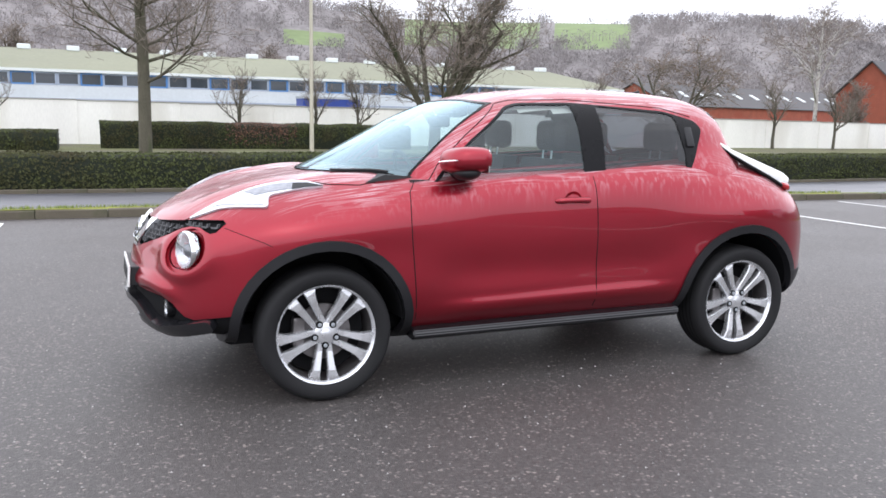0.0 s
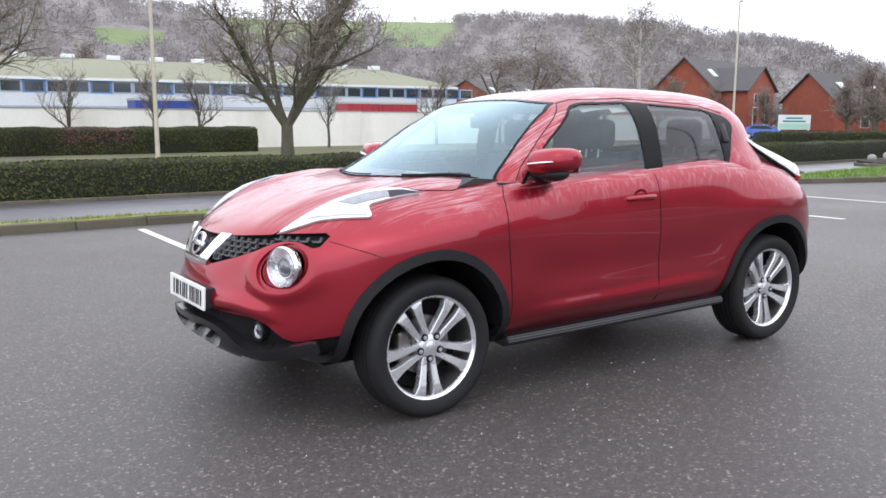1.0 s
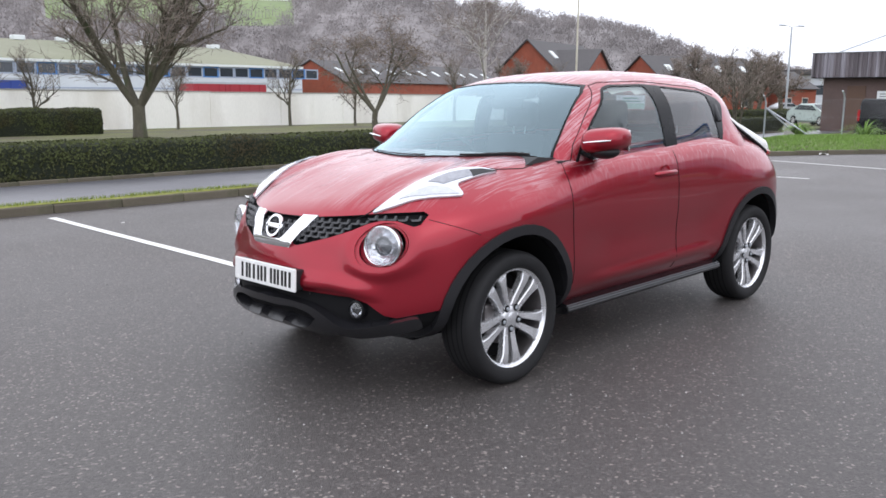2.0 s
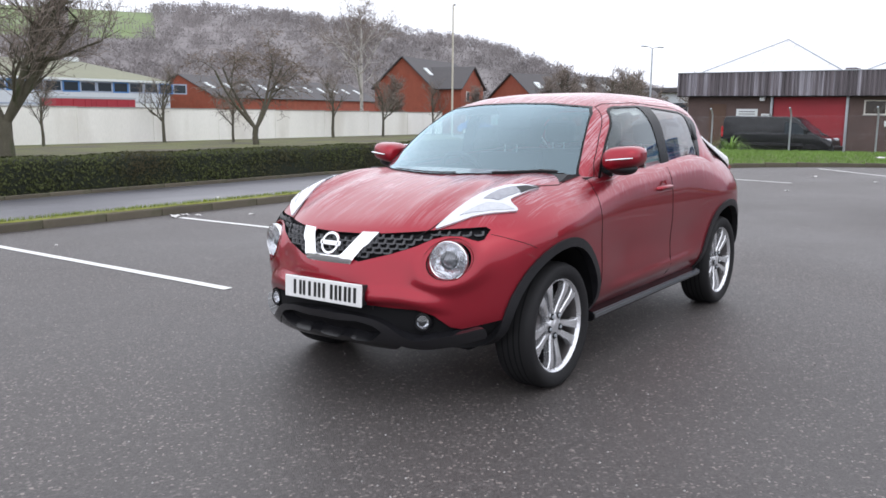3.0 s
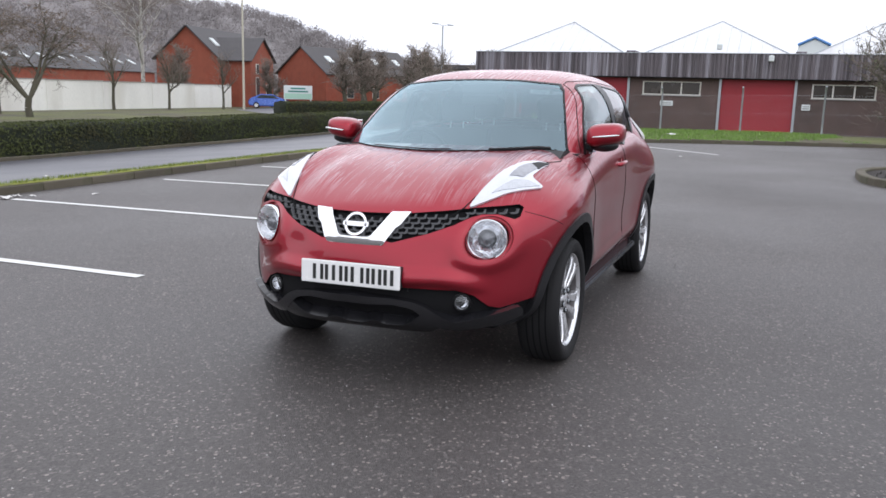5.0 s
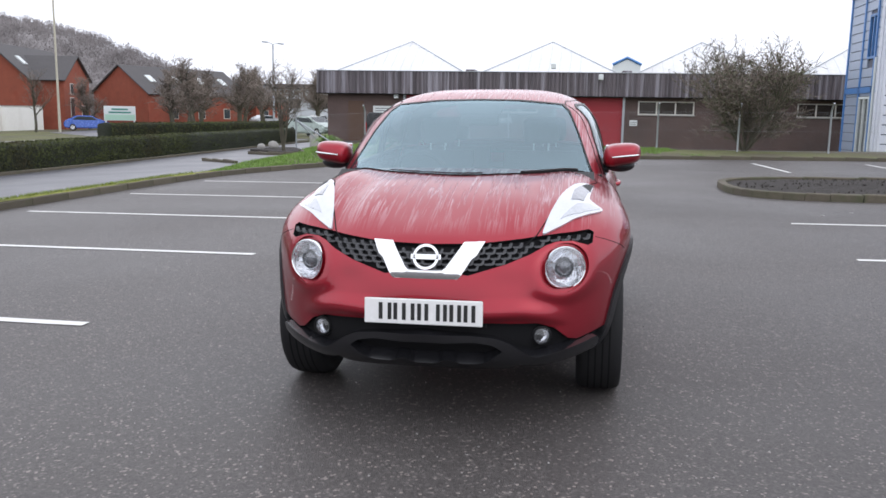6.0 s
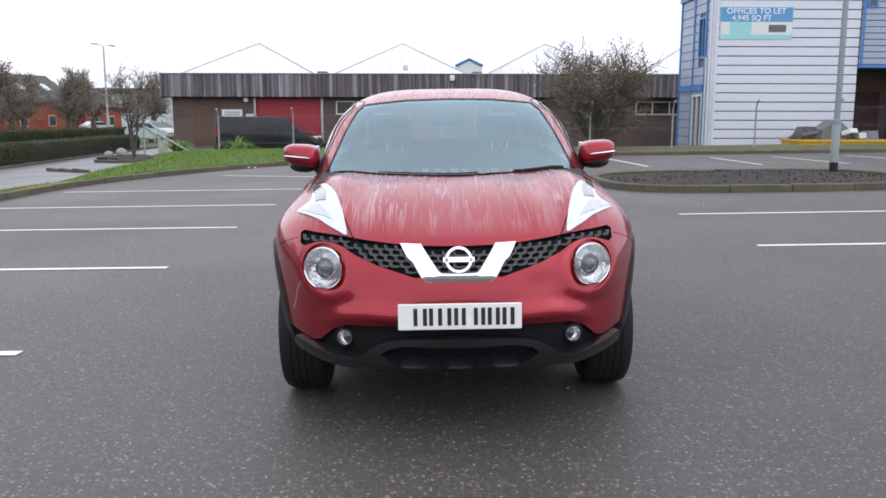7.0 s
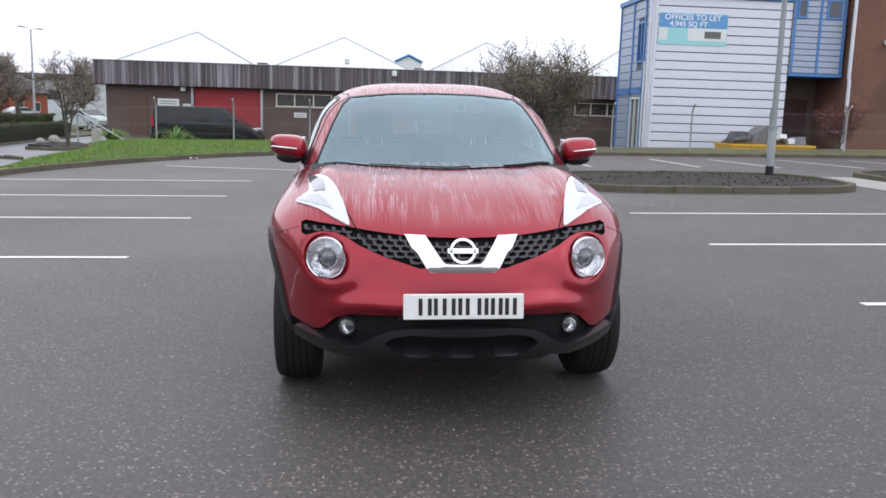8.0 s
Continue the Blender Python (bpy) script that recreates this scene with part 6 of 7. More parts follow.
for x, y, k, turn in ((66, 36, 0.8, 40), (77, 34.5, 0.95, 80), (84, 37, 0.9, 150), (79, 41, 0.9, 210), (92, 38, 1.05, 290), (98, 33, 1.0, 30), (106, 36, 1.1, 100), (90, 45, 1.0, 180), (-18, 143, 1.9, 60), (-9, 144, 2.2, 20), (-1, 142, 1.8, 200), (8, 144, 2.1, 120), (17, 143, 1.7, 310), (27, 145, 2.0, 250), (118, 30, 1.1, 140), (64.5, 53.8, 0.9, 75), (73, 48.5, 0.75, 15)):
    ob = copy_thing(first, pose(x, y, ground_z(x, y), 0, 0, turn))
    ob.scale = (k, k, k)
shrub = grow_tree(4.6, 0.65, 0.05, 71, levels=3, fork=0.0, stems=24, up=0.05, kids=(1, 2, 2, 2, 2), twig_r=0.008, flare=0.62)
tree(28.8, -6.3, shrub, "large arching half-bare shrub before the workshop fence", name="shrub", leaves=5200, leaf_mat=mat("shrub_leaf", (0.085, 0.092, 0.042), rough=0.6, vary=0.4, bump=0.0, per_island=0.6), leaf_size=0.05, low=0.1)
tree(30.2, -19.6, grow_tree(2.4, 0.6, 0.02, 91, levels=3, fork=0.1, stems=9, up=0.1, kids=(1, 2, 2, 2, 2), twig_r=0.006, flare=0.5), "small bare red-twigged shrub by the brown brick wing", name="shrub", twig=mat("red_twig", (0.16, 0.045, 0.04), rough=0.8, vary=0.3, bump=0.0))


def tuft(x, y, n, size, label, seed):
    """A clump of long strap leaves."""
    rng_u = random.Random(seed)
    v, f = [], []
    for _ in range(n):
        a, h = rng_u.uniform(0, 6.28), size * rng_u.uniform(0.7, 1.2)
        out, w = rng_u.uniform(0.3, 0.9) * size, 0.03
        for i in range(4):
            t = i / 3
            r, z = out * t, h * (t - 0.45 * t * t * (1 + out))
            k = len(v)
            v += [(r * math.cos(a) - w * (1 - t) * math.sin(a), r * math.sin(a) + w * (1 - t) * math.cos(a), z), (r * math.cos(a) + w * (1 - t) * math.sin(a), r * math.sin(a) - w * (1 - t) * math.cos(a), z)]
            if i:
                f.append((k - 2, k - 1, k + 1, k))
    ob = mesh_ob("clump", v, f, BLADE)
    ob.matrix_world = pose(x, y, land_z(x, y))
    tagged(ob, label, "plant")


tuft(31.4, 8.3, 70, 2.0, "clump of long pale green strap leaves by the fence", 4)
tuft(31.2, 10.7, 260, 1.25, "rounded green shrub by the fence post", 5)


# ---- lamp posts ----
def lamp_post(x, y, height, r0, r1, material, label, arms=1, aim=0, sleeve=0.0, lean=0):
    base = thing("street_lamp", pose(x, y, ground_z(x, y), 0, lean, aim), label, "street lamp")
    if sleeve:
        part("sleeve", tube_bm([(0, 0, -0.1), (0, 0, sleeve), (0, 0, sleeve + 0.06)], [r0, r0, r1], 20), material, base, shade=True)
        part("base_band", tube_bm([(0, 0, 0.0), (0, 0, 0.30)], r0 * 1.03, 20), BLACK_PLASTIC, base, "black band at the foot", shade=True)
        part("collar", tube_bm([(0, 0, sleeve - 0.05), (0, 0, sleeve + 0.04)], r0 * 1.15, 20), material, base, shade=True)
        part("hatch", box_bm(-r0 * 1.04, -r0 * 0.9, -0.05, 0.05, 0.45, 1.0, 0.005), material, base)
        part("pole", tube_bm([(0, 0, sleeve), (0, 0, height)], [r1, r1 * 0.8], 18), material, base, shade=True)
    else:
        part("pole", tube_bm([(0, 0, -0.1), (0, 0, height * 0.3), (0, 0, height)], [r0, (r0 + r1) / 2, r1], 14), material, base, shade=True)
    for k in range(arms):
        s = 1 if k == 0 else -1
        part("arm", tube_bm([(0, 0, height - 0.02), (0, s * 0.4, height + 0.10), (0, s * 0.9, height + 0.14)], 0.03, 8), material, base, shade=True)
        part("lamp_head", box_bm(-0.11, 0.11, min(s * 0.75, s * 1.45), max(s * 0.75, s * 1.45), height + 0.08, height + 0.20, 0.04), STEEL, base, "grey lamp head", shade=True)


lamp_post(8.95, 35.9, 11, 0.11, 0.07, POLE_PAINT, "tall pale painted street lamp on the lawn", 1, 90, lean=0.9)
lamp_post(60.8, 43.6, 11.9, 0.12, 0.07, POLE_PAINT, "tall pale street lamp beside the wall's end", 1, -60)
lamp_post(72.5, 29.1, 8.0, 0.12, 0.07, STEEL, "grey street lamp on the far road", 2, 70)
lamp_post(13.5, -8.4, 8.5, 0.085, 0.062, mat("dull_zinc", (0.27, 0.30, 0.31), rough=0.5, metal=0.5, vary=0.15, scale=3, bump=0.05), "galvanised lamp post standing in the soil bed", 1, 180, sleeve=1.15)


# ---- the workshop with white hipped roofs ----
unit = tagged(new("workshop"), "long brown brick workshop with ribbed fascia and white hipped roofs", "building")
UX, U0, U1, UB = 42.0, 14.1, -30.0, -0.62


def wall_run(name, openings, parent, material, x, y0, y1, z0, z1, thick=0.3):
    """A wall in the plane x, from y0 down to y1, with openings (ya, yb, za, zb) cut right through."""
    rows, cur = [], y0
    for ya, yb, za, zb in sorted(openings, key=lambda o: -o[0]):
        rows += [(x, x + thick, ya, cur, z0, z1)]
        if za > z0:
            rows.append((x, x + thick, yb, ya, z0, za))
        if zb < z1:
            rows.append((x, x + thick, yb, ya, zb, z1))
        cur = yb
    rows.append((x, x + thick, y1, cur, z0, z1))
    for r in rows:
        part(name, box_bm(*r), material, parent)


shutters = [(9.6, 6.1, UB, 2.3), (1.3, -2.2, UB, 2.3), (-17.0, -20.5, UB, 2.3)]
lights = [(5.3, 2.3, 1.45, 2.15), (-3.0, -5.9, 1.45, 2.15), (-8.0, -9.9, 1.45, 2.15), (-11.0, -13.8, 1.45, 2.15)]
wall_run("front_wall", shutters + lights, unit, BRICK_BROWN, UX, U0, U1, UB - 0.3, 2.6)
part("side_wall", box_bm(UX + 0.303, UX + 34, U0 - 0.3, U0 + 0.002, UB - 0.3, 2.6), BRICK_BROWN, unit)
part("inner_wall", box_bm(UX + 1.2, UX + 1.3, U1, U0 - 0.4, UB, 2.6), DARK, unit)
for ya, yb, za, zb in shutters:
    door = part("shutter_door", box_bm(UX + 0.10, UX + 0.14, yb, ya, za, zb), SHUTTER, unit, "faded red roller shutter door")
    for k in range(18):
        z = za + (zb - za) * k / 18
        part("slat", box_bm(UX + 0.085, UX + 0.105, yb + 0.02, ya - 0.02, z + 0.012, z + (zb - za) / 18 - 0.012), SHUTTER, door)
    for y in (ya + 0.06, yb - 0.06):
        part("door_post", box_bm(UX - 0.05, UX + 0.1, y - 0.06, y + 0.06, za, zb + 0.1), STEEL, unit)
    part("threshold", box_bm(UX - 0.35, UX - 0.01, yb, ya, UB - 0.1, UB + 0.16), WHITE_WALL, unit, "white painted threshold")
for ya, yb, za, zb in lights:
    win = part("window", boxes_bm([(UX + 0.03, UX + 0.09, yb, ya, za, za + 0.05), (UX + 0.03, UX + 0.09, yb, ya, zb - 0.05, zb)] + [(UX + 0.03, UX + 0.09, y - 0.035, y + 0.035, za + 0.05, zb - 0.05) for y in (yb + 0.04, yb + (ya - yb) / 3, yb + 2 * (ya - yb) / 3, ya - 0.04)]), WHITE_FRAME, unit, "white framed strip window")
    for k in range(3):
        part("pane", box_bm(UX + 0.055, UX + 0.065, yb + (ya - yb) * k / 3 + 0.03, yb + (ya - yb) * (k + 1) / 3 - 0.03, za + 0.06, zb - 0.05), BRONZE_GLASS, win)
    part("sill", box_bm(UX - 0.06, UX + 0.02, yb - 0.04, ya + 0.04, za - 0.05, za, 0.01), CONCRETE, win)
n = int((U0 + 0.5 - U1) / 0.21)
ribs = []
for k in range(6):
    bm = prism_bm([(0.0, -0.105), (0.0, -0.065), (-0.05, -0.045), (-0.05, 0.045), (0.0, 0.065), (0.0, 0.105), (0.05, 0.105), (0.05, -0.105)], -0.6 - 0.006 * (k % 3), 0.6 + 0.008 * k, "z")
    me = bpy.data.meshes.new("fascia_panel")
    bmesh.ops.recalc_face_normals(bm, faces=bm.faces[:])
    bm.to_mesh(me)
    bm.free()
    me.materials.append(FASCIA)
    ribs.append(me)
for i in range(n):
    ob = new("fascia_panel", ribs[i % 6])
    ob.parent = unit
    ob.matrix_basis = pose(UX - 0.42, U0 + 0.4 - 0.21 * i, 2.97)
part("fascia_back", boxes_bm([(UX - 0.36, UX + 0.2, U1, U0 + 0.5, 2.36, 3.48), (UX - 0.36, UX + 34, U0 + 0.32, U0 + 0.5, 2.36, 3.54)]), FASCIA, unit)
part("soffit", box_bm(UX - 0.46, UX + 0.1, U1, U0 + 0.5, 2.32, 2.355), DARK, unit)
part("parapet_cap", box_bm(UX - 0.50, UX - 0.30, U1, U0 + 0.52, 3.57, 3.61, 0.01), STEEL, unit)
part("flat_roof", box_bm(UX - 0.3, UX + 34, U1, U0 + 0.3, 3.28, 3.42), SLATE, unit)
for k in range(6):
    yc = 10.15 - 8.35 * k
    w, x0, xa, zt, z0 = 3.95, UX + 0.4, UX + 4.2, 5.52, 3.44
    bm = bmesh.new()
    vs = [bm.verts.new(p) for p in ((x0, yc - w, z0), (x0, yc + w, z0), (xa, yc, zt), (UX + 32, yc - w, z0), (UX + 32, yc + w, z0), (UX + 32, yc, zt))]
    for f in ((0, 1, 2), (1, 4, 5, 2), (0, 2, 5, 3), (3, 5, 4), (0, 3, 4, 1)):
        bm.faces.new([vs[i] for i in f])
    roof = part("hipped_roof", bm, SHEET_WHITE, unit, "white sheeted hipped roof")
    for s in (-1, 1):
        part("hip_cap", tube_bm([(x0 - 0.02, yc + s * (w + 0.02), z0 + 0.02), (xa, yc, zt + 0.02)], 0.03, 6), STEEL, roof)
    for i in range(1, 14):
        t = -1 + 2 * i / 14
        top = 1 - abs(t)
        part("roof_seam", tube_bm([(x0, yc + t * w, z0 + 0.012), (x0 + (xa - x0) * top, yc + t * w, z0 + (zt - z0) * top + 0.012)], 0.018, 4), SHEET_WHITE, roof)
    part("valley_box", box_bm(UX - 0.1, UX + 1.0, yc - w - 0.45, yc - w + 0.05, 3.44, 3.72, 0.02), FASCIA, unit)
for y, z, w, h in ((10.9, 1.5, 1.1, 0.38), (9.9, 1.35, 0.5, 0.2), (4.0, 1.02, 0.66, 0.26), (-2.8, 1.0, 0.4, 0.3)):
    sign = tagged(part("wall_sign", box_bm(UX - 0.05, UX - 0.01, y - w / 2, y + w / 2, z - h / 2, z + h / 2, 0.005), SIGN_WHITE), "small white notice board on the brown brick wall", "sign")
    for k in range(2):
        part("writing_bar", box_bm(UX - 0.056, UX - 0.051, y - w * 0.38, y + w * 0.38, z - h * 0.25 + k * h * 0.32, z - h * 0.25 + k * h * 0.32 + h * 0.10), GRILLE_GREY, sign)
for y in (10.1, -7.2):
    lampb = tagged(part("wall_lamp", box_bm(UX - 0.28, UX - 0.02, y - 0.12, y + 0.12, 2.1, 2.32, 0.03), SIGN_WHITE), "white bulkhead lamp under the fascia", "wall lamp")
for y, z in ((-1.0, 3.35), (1.5, 3.9)):
    tagged(part("wall_lamp", box_bm(UX - 0.72, UX - 0.5, y - 0.13, y + 0.13, z - 0.15, z + 0.15, 0.05), SIGN_WHITE), "white floodlight on the ribbed fascia", "wall lamp")
part("side_door", box_bm(UX - 0.03, UX + 0.02, 12.0, 12.9, UB, 1.95, 0.01), mat("brown_painted_door", (0.10, 0.055, 0.035), rough=0.6), unit, "brown painted side door")
far_gable = tagged(part("far_gable", prism_bm([(-5.4, 5.0), (-2.6, 5.0), (-2.6, 6.65), (-4.0, 7.3), (-5.4, 6.65)], 88, 100, "x"), SIGN_WHITE), "white gabled roof with blue edge beyond", "building")
part("verge_board", tube_bm([(87.9, -2.5, 6.62), (87.9, -4.0, 7.34), (87.9, -5.5, 6.62)], 0.14, 4), BLUE_PAINT, far_gable)


# ---- the van behind the fence ----
def make_van():
    v = thing("van", pose(38.3, 8.2, -0.62, 0, 0, 90), "black panel van parked beside the workshop", "van")
    # built with its nose towards -x, then turned
    side = [(-2.55, 0.38), (-2.55, 0.78), (-2.45, 0.92), (-1.72, 1.12), (-1.05, 1.78), (-0.75, 1.93), (2.30, 1.95), (2.42, 1.80), (2.48, 0.95), (2.50, 0.40), (2.05, 0.30), (-2.2, 0.28)]
    bm = prism_bm(side, -0.93, 0.93)
    bmesh.ops.bevel(bm, geom=bm.edges[:], offset=0.07, segments=3, affect="EDGES", profile=0.5)
    for w in bm.verts:
        if w.co.z > 1.0:
            w.co.y *= 1 - 0.10 * (w.co.z - 1.0)
    part("body", bm, VAN_PAINT, v, "glossy black van body", shade=True)
    for s in (-1, 1):
        part("cab_window", prism_bm([(-1.50, 1.15), (-0.98, 1.66), (-0.45, 1.70), (-0.45, 1.15)], s * 0.895, s * 0.925), DARK_GLASS, v)
        part("side_moulding", box_bm(-1.3, 2.3, min(s * 0.92, s * 0.95), max(s * 0.92, s * 0.95), 0.62, 0.72, 0.01), BLACK_PLASTIC, v)
        part("tail_lamp", box_bm(2.40, 2.50, min(s * 0.78, s * 0.92), max(s * 0.78, s * 0.92), 0.95, 1.45, 0.02), LAMP_RED, v)
        part("head_lamp", box_bm(-2.50, -2.20, min(s * 0.62, s * 0.90), max(s * 0.62, s * 0.90), 0.82, 0.98, 0.04), LAMP_WHITE, v)
        part("wing_mirror", box_bm(-1.52, -1.36, min(s * 0.95, s * 1.15), max(s * 0.95, s * 1.15), 1.14, 1.40, 0.03), VAN_PAINT, v)
        for x in (-1.65, 1.45):
            tyre = part("wheel", lathe_bm([(0.20, s * 0.70), (0.30, s * 0.70), (0.325, s * 0.73), (0.325, s * 0.89), (0.30, s * 0.925), (0.20, s * 0.925), (0.19, s * 0.90)], 28), RUBBER, v, shade=True)
            tyre.matrix_basis = pose(x, 0, 0.325)
            part("hub", lathe_bm([(0.0005, s * 0.90), (0.12, s * 0.91), (0.20, s * 0.895)], 24), STEEL, tyre, shade=True)
            part("arch", lathe_bm([(0.37, s * 0.70), (0.385, s * 0.934), (0.34, s * 0.936)], 28), BLACK_PLASTIC, tyre)
    part("windscreen", prism_bm([(-1.70, 1.17), (-1.08, 1.76), (-1.05, 1.73), (-1.66, 1.14)], -0.78, 0.78), DARK_GLASS, v)
    part("rear_bumper", box_bm(2.42, 2.58, -0.9, 0.9, 0.38, 0.60, 0.03), BLACK_PLASTIC, v)
    part("front_bumper", box_bm(-2.66, -2.40, -0.9, 0.9, 0.34, 0.62, 0.05), BLACK_PLASTIC, v)
    part("rear_plate", box_bm(2.49, 2.515, -0.26, 0.26, 0.78, 0.88), PLATE_WHITE, v)


make_van()


# ---- fence along the bank ----
fence = tagged(new("fence"), "chain-link fence on grey steel posts along the grass bank", "fence")
FENCE = [(30.6, 11.9), (30.6, 4.6), (30.2, -1.0), (28.4, -5.0), (27.4, -9.0), (26.8, -24.0)]
fpts = along(FENCE, 3.05)
for p in fpts:
    z = land_z(p.x, p.y)
    part("post", tube_bm([(p.x, p.y, z - 0.2), (p.x, p.y, z + 1.45), (p.x - 0.10, p.y, z + 1.62), (p.x - 0.26, p.y, z + 1.74)], 0.034, 8), STEEL, fence, shade=True)
for a, b in (((30.6, 11.9), (30.6, 9.9)), ((30.6, 11.9), (31.8, 10.9))):
    part("brace", tube_bm([(a[0], a[1], land_z(*a) + 1.25), (b[0], b[1], land_z(*b) - 0.05)], 0.03, 8), STEEL, fence, shade=True)
wires_v, wires_f = [], []
def wire(a, b, r):
    d = (b - a).normalized()
    u = d.orthogonal().normalized()
    w = d.cross(u)
    k = len(wires_v)
    for p in (a, b):
        for i in range(3):
            t = 2.094 * i
            wires_v.append(p + u * r * math.cos(t) + w * r * math.sin(t))
    wires_f.extend([(k, k + 1, k + 4, k + 3), (k + 1, k + 2, k + 5, k + 4), (k + 2, k, k + 3, k + 5)])
for a, b in zip(fpts, fpts[1:]):
    za, zb = land_z(a.x, a.y), land_z(b.x, b.y)
    A, B = Vector((a.x, a.y, za)), Vector((b.x, b.y, zb))
    for h in (0.05, 0.75, 1.42):
        wire(A + Vector((0, 0, h)), B + Vector((0, 0, h)), 0.0016)
    L = (B - A).length
    for k in range(int(L / 0.11) + 13):
        for s in (1, -1):
            t0, t1 = k * 0.11 - 1.40 if s > 0 else k * 0.11, k * 0.11 if s > 0 else k * 0.11 - 1.40
            z0, z1 = 0.03, 1.42
            lo, hi = min(t0, t1), max(t0, t1)
            if hi < 0 or lo > L:
                continue
            def clip(t):
                tc = max(0, min(L, t))
                f = (tc - t0) / (t1 - t0)
                return A.lerp(B, tc / L) + Vector((0, 0, z0 + (z1 - z0) * f))
            wire(clip(t0), clip(t1), 0.0006)
tagged(mesh_ob("mesh_wire", wires_v, wires_f, STEEL, fence), kind="stuff")


# ---- the clad office ----
office = tagged(new("office_building"), "two-storey office clad in silver horizontal planks with blue frames", "building")
OX, OY, OB, OT = 32.4, -11.9, -0.35, 6.65
OY1 = -18.2
rows = 18
step = (OT - OB) / rows
for i in range(rows):
    z = OB + i * step
    part("cladding_plank", box_bm(OX, OX + 0.08, OY1, OY - 0.16, z + 0.022, z + step - 0.022, 0.012), CLADDING, office)
part("core", box_bm(OX + 0.06, OX + 4.55, OY1, OY - 0.06, OB - 0.3, OT), mat("joint_grey", (0.10, 0.11, 0.15), rough=0.6), office)
left_open = ((33.2, 34.3, 3.9, 5.7), (33.5, 34.9, -0.3, 2.35))
# side face planks take the cladding copy with shade in its colour
for i in range(rows):
    z = OB + i * step
    spans, cur = [], OX + 0.16
    for xa, xb, za, zb in sorted(left_open):
        if za < z + step and zb > z:
            spans.append((cur, xa))
            cur = xb
    spans.append((cur, OX + 4.6))
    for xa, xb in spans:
        part("cladding_plank", box_bm(xa, xb, OY - 0.08, OY, z + 0.014, z + step - 0.014, 0.012), CLADDING_BLUE_SHADED, office)
part("downpipe", tube_bm([(OX + 0.42, OY + 0.10, OB - 0.3), (OX + 0.42, OY + 0.10, 3.9)], 0.055, 10), SIGN_WHITE, office, "white downpipe", shade=True)
for x in (OX + 0.9, OX + 2.6, OX + 4.6):
    part("blue_upright", box_bm(x - 0.07, x + 0.07, OY - 0.02, OY + 0.05, OB, OT), BLUE_PAINT, office)
part("blue_band", box_bm(OX + 0.16, OX + 4.6, OY - 0.02, OY + 0.05, 2.5, 2.75), BLUE_PAINT, office)
for xa, xb, za, zb in left_open:
    win = part("window", boxes_bm([(xa, xb, OY - 0.06, OY + 0.04, za, za + 0.09), (xa, xb, OY - 0.06, OY + 0.04, zb - 0.09, zb), (xa, xa + 0.09, OY - 0.06, OY + 0.04, za + 0.09, zb - 0.09), (xb - 0.09, xb, OY - 0.06, OY + 0.04, za + 0.09, zb - 0.09), ((xa + xb) / 2 - 0.04, (xa + xb) / 2 + 0.04, OY - 0.06, OY + 0.04, za + 0.09, zb - 0.09)]), BLUE_PAINT if za > 1 else SIGN_WHITE, office, "blue framed window" if za > 1 else "white framed glazed entrance")
    for k in range(2):
        part("pane", box_bm(xa + (xb - xa) * k / 2 + 0.05, xa + (xb - xa) * (k + 1) / 2 - 0.04, OY - 0.05, OY - 0.04, za + 0.05, zb - 0.05), DARK_GLASS, win)
for dx, dy in ((-0.03, -0.14), (0.14, 0.05)):
    part("downpipe", tube_bm([(OX + dx, OY + dy, OB), (OX + dx, OY + dy, OT)], 0.07, 12), CLADDING, office, "pale downpipe", shade=True)
part("corner_trim", box_bm(OX - 0.01, OX + 0.13, OY - 0.13, OY + 0.01, OB, OT, 0.03), CLADDING, office, "pale silver corner trim")
part("roof_edge", boxes_bm([(OX - 0.12, OX + 4.7, OY1, OY + 0.12, OT + 0.002, OT + 0.22)], 0.02), BLUE_PAINT, office, "blue roof flashing")
# projecting upper wing in the same shaded cladding colour, over a brick recess
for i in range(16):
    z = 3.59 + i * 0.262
    part("cladding_plank", box_bm(OX - 0.05, OX + 0.03, -20.7, OY1 - 0.04, z + 0.014, z + 0.248, 0.012), CLADDING_BLUE_SHADED, office)
part("wing_core", box_bm(OX + 0.02, OX + 6, -20.7, OY1 - 0.01, 3.57, 7.75), BRICK_BROWN, office)
part("wing_edge", box_bm(OX - 0.08, OX + 2.6, -20.72, OY1 - 0.02, 3.45, 3.58), BLUE_PAINT, office)
for y in (OY1 - 0.12, -19.5, -20.6):
    part("blue_upright", box_bm(OX - 0.09, OX - 0.04, y - 0.05, y + 0.05, 3.59, 7.7), BLUE_PAINT, office)
for y0, y1 in ((-18.85, -18.40), (-20.45, -19.75)):
    win = part("window", boxes_bm([(OX - 0.10, OX - 0.03, y0, y1, 5.95, 6.04), (OX - 0.10, OX - 0.03, y0, y1, 6.72, 6.8), (OX - 0.10, OX - 0.03, y0, y0 + 0.08, 6.04, 6.72), (OX - 0.10, OX - 0.03, y1 - 0.08, y1, 6.04, 6.72)]), BLUE_PAINT, office, "small blue framed window")
    part("pane", box_bm(OX - 0.085, OX - 0.07, y0 + 0.06, y1 - 0.06, 6.0, 6.75), DARK_GLASS, win)
part("recess_wall", box_bm(OX + 2.2, OX + 2.5, -20.8, OY1, OB - 0.2, 3.56), BRICK_BROWN, office, "brown brick wall under the overhang")
part("recess_door", box_bm(OX + 2.12, OX + 2.22, -20.4, -19.0, OB, 2.5), mat("oxblood_door", (0.055, 0.018, 0.018), rough=0.6), office, "dark red door in the recess")
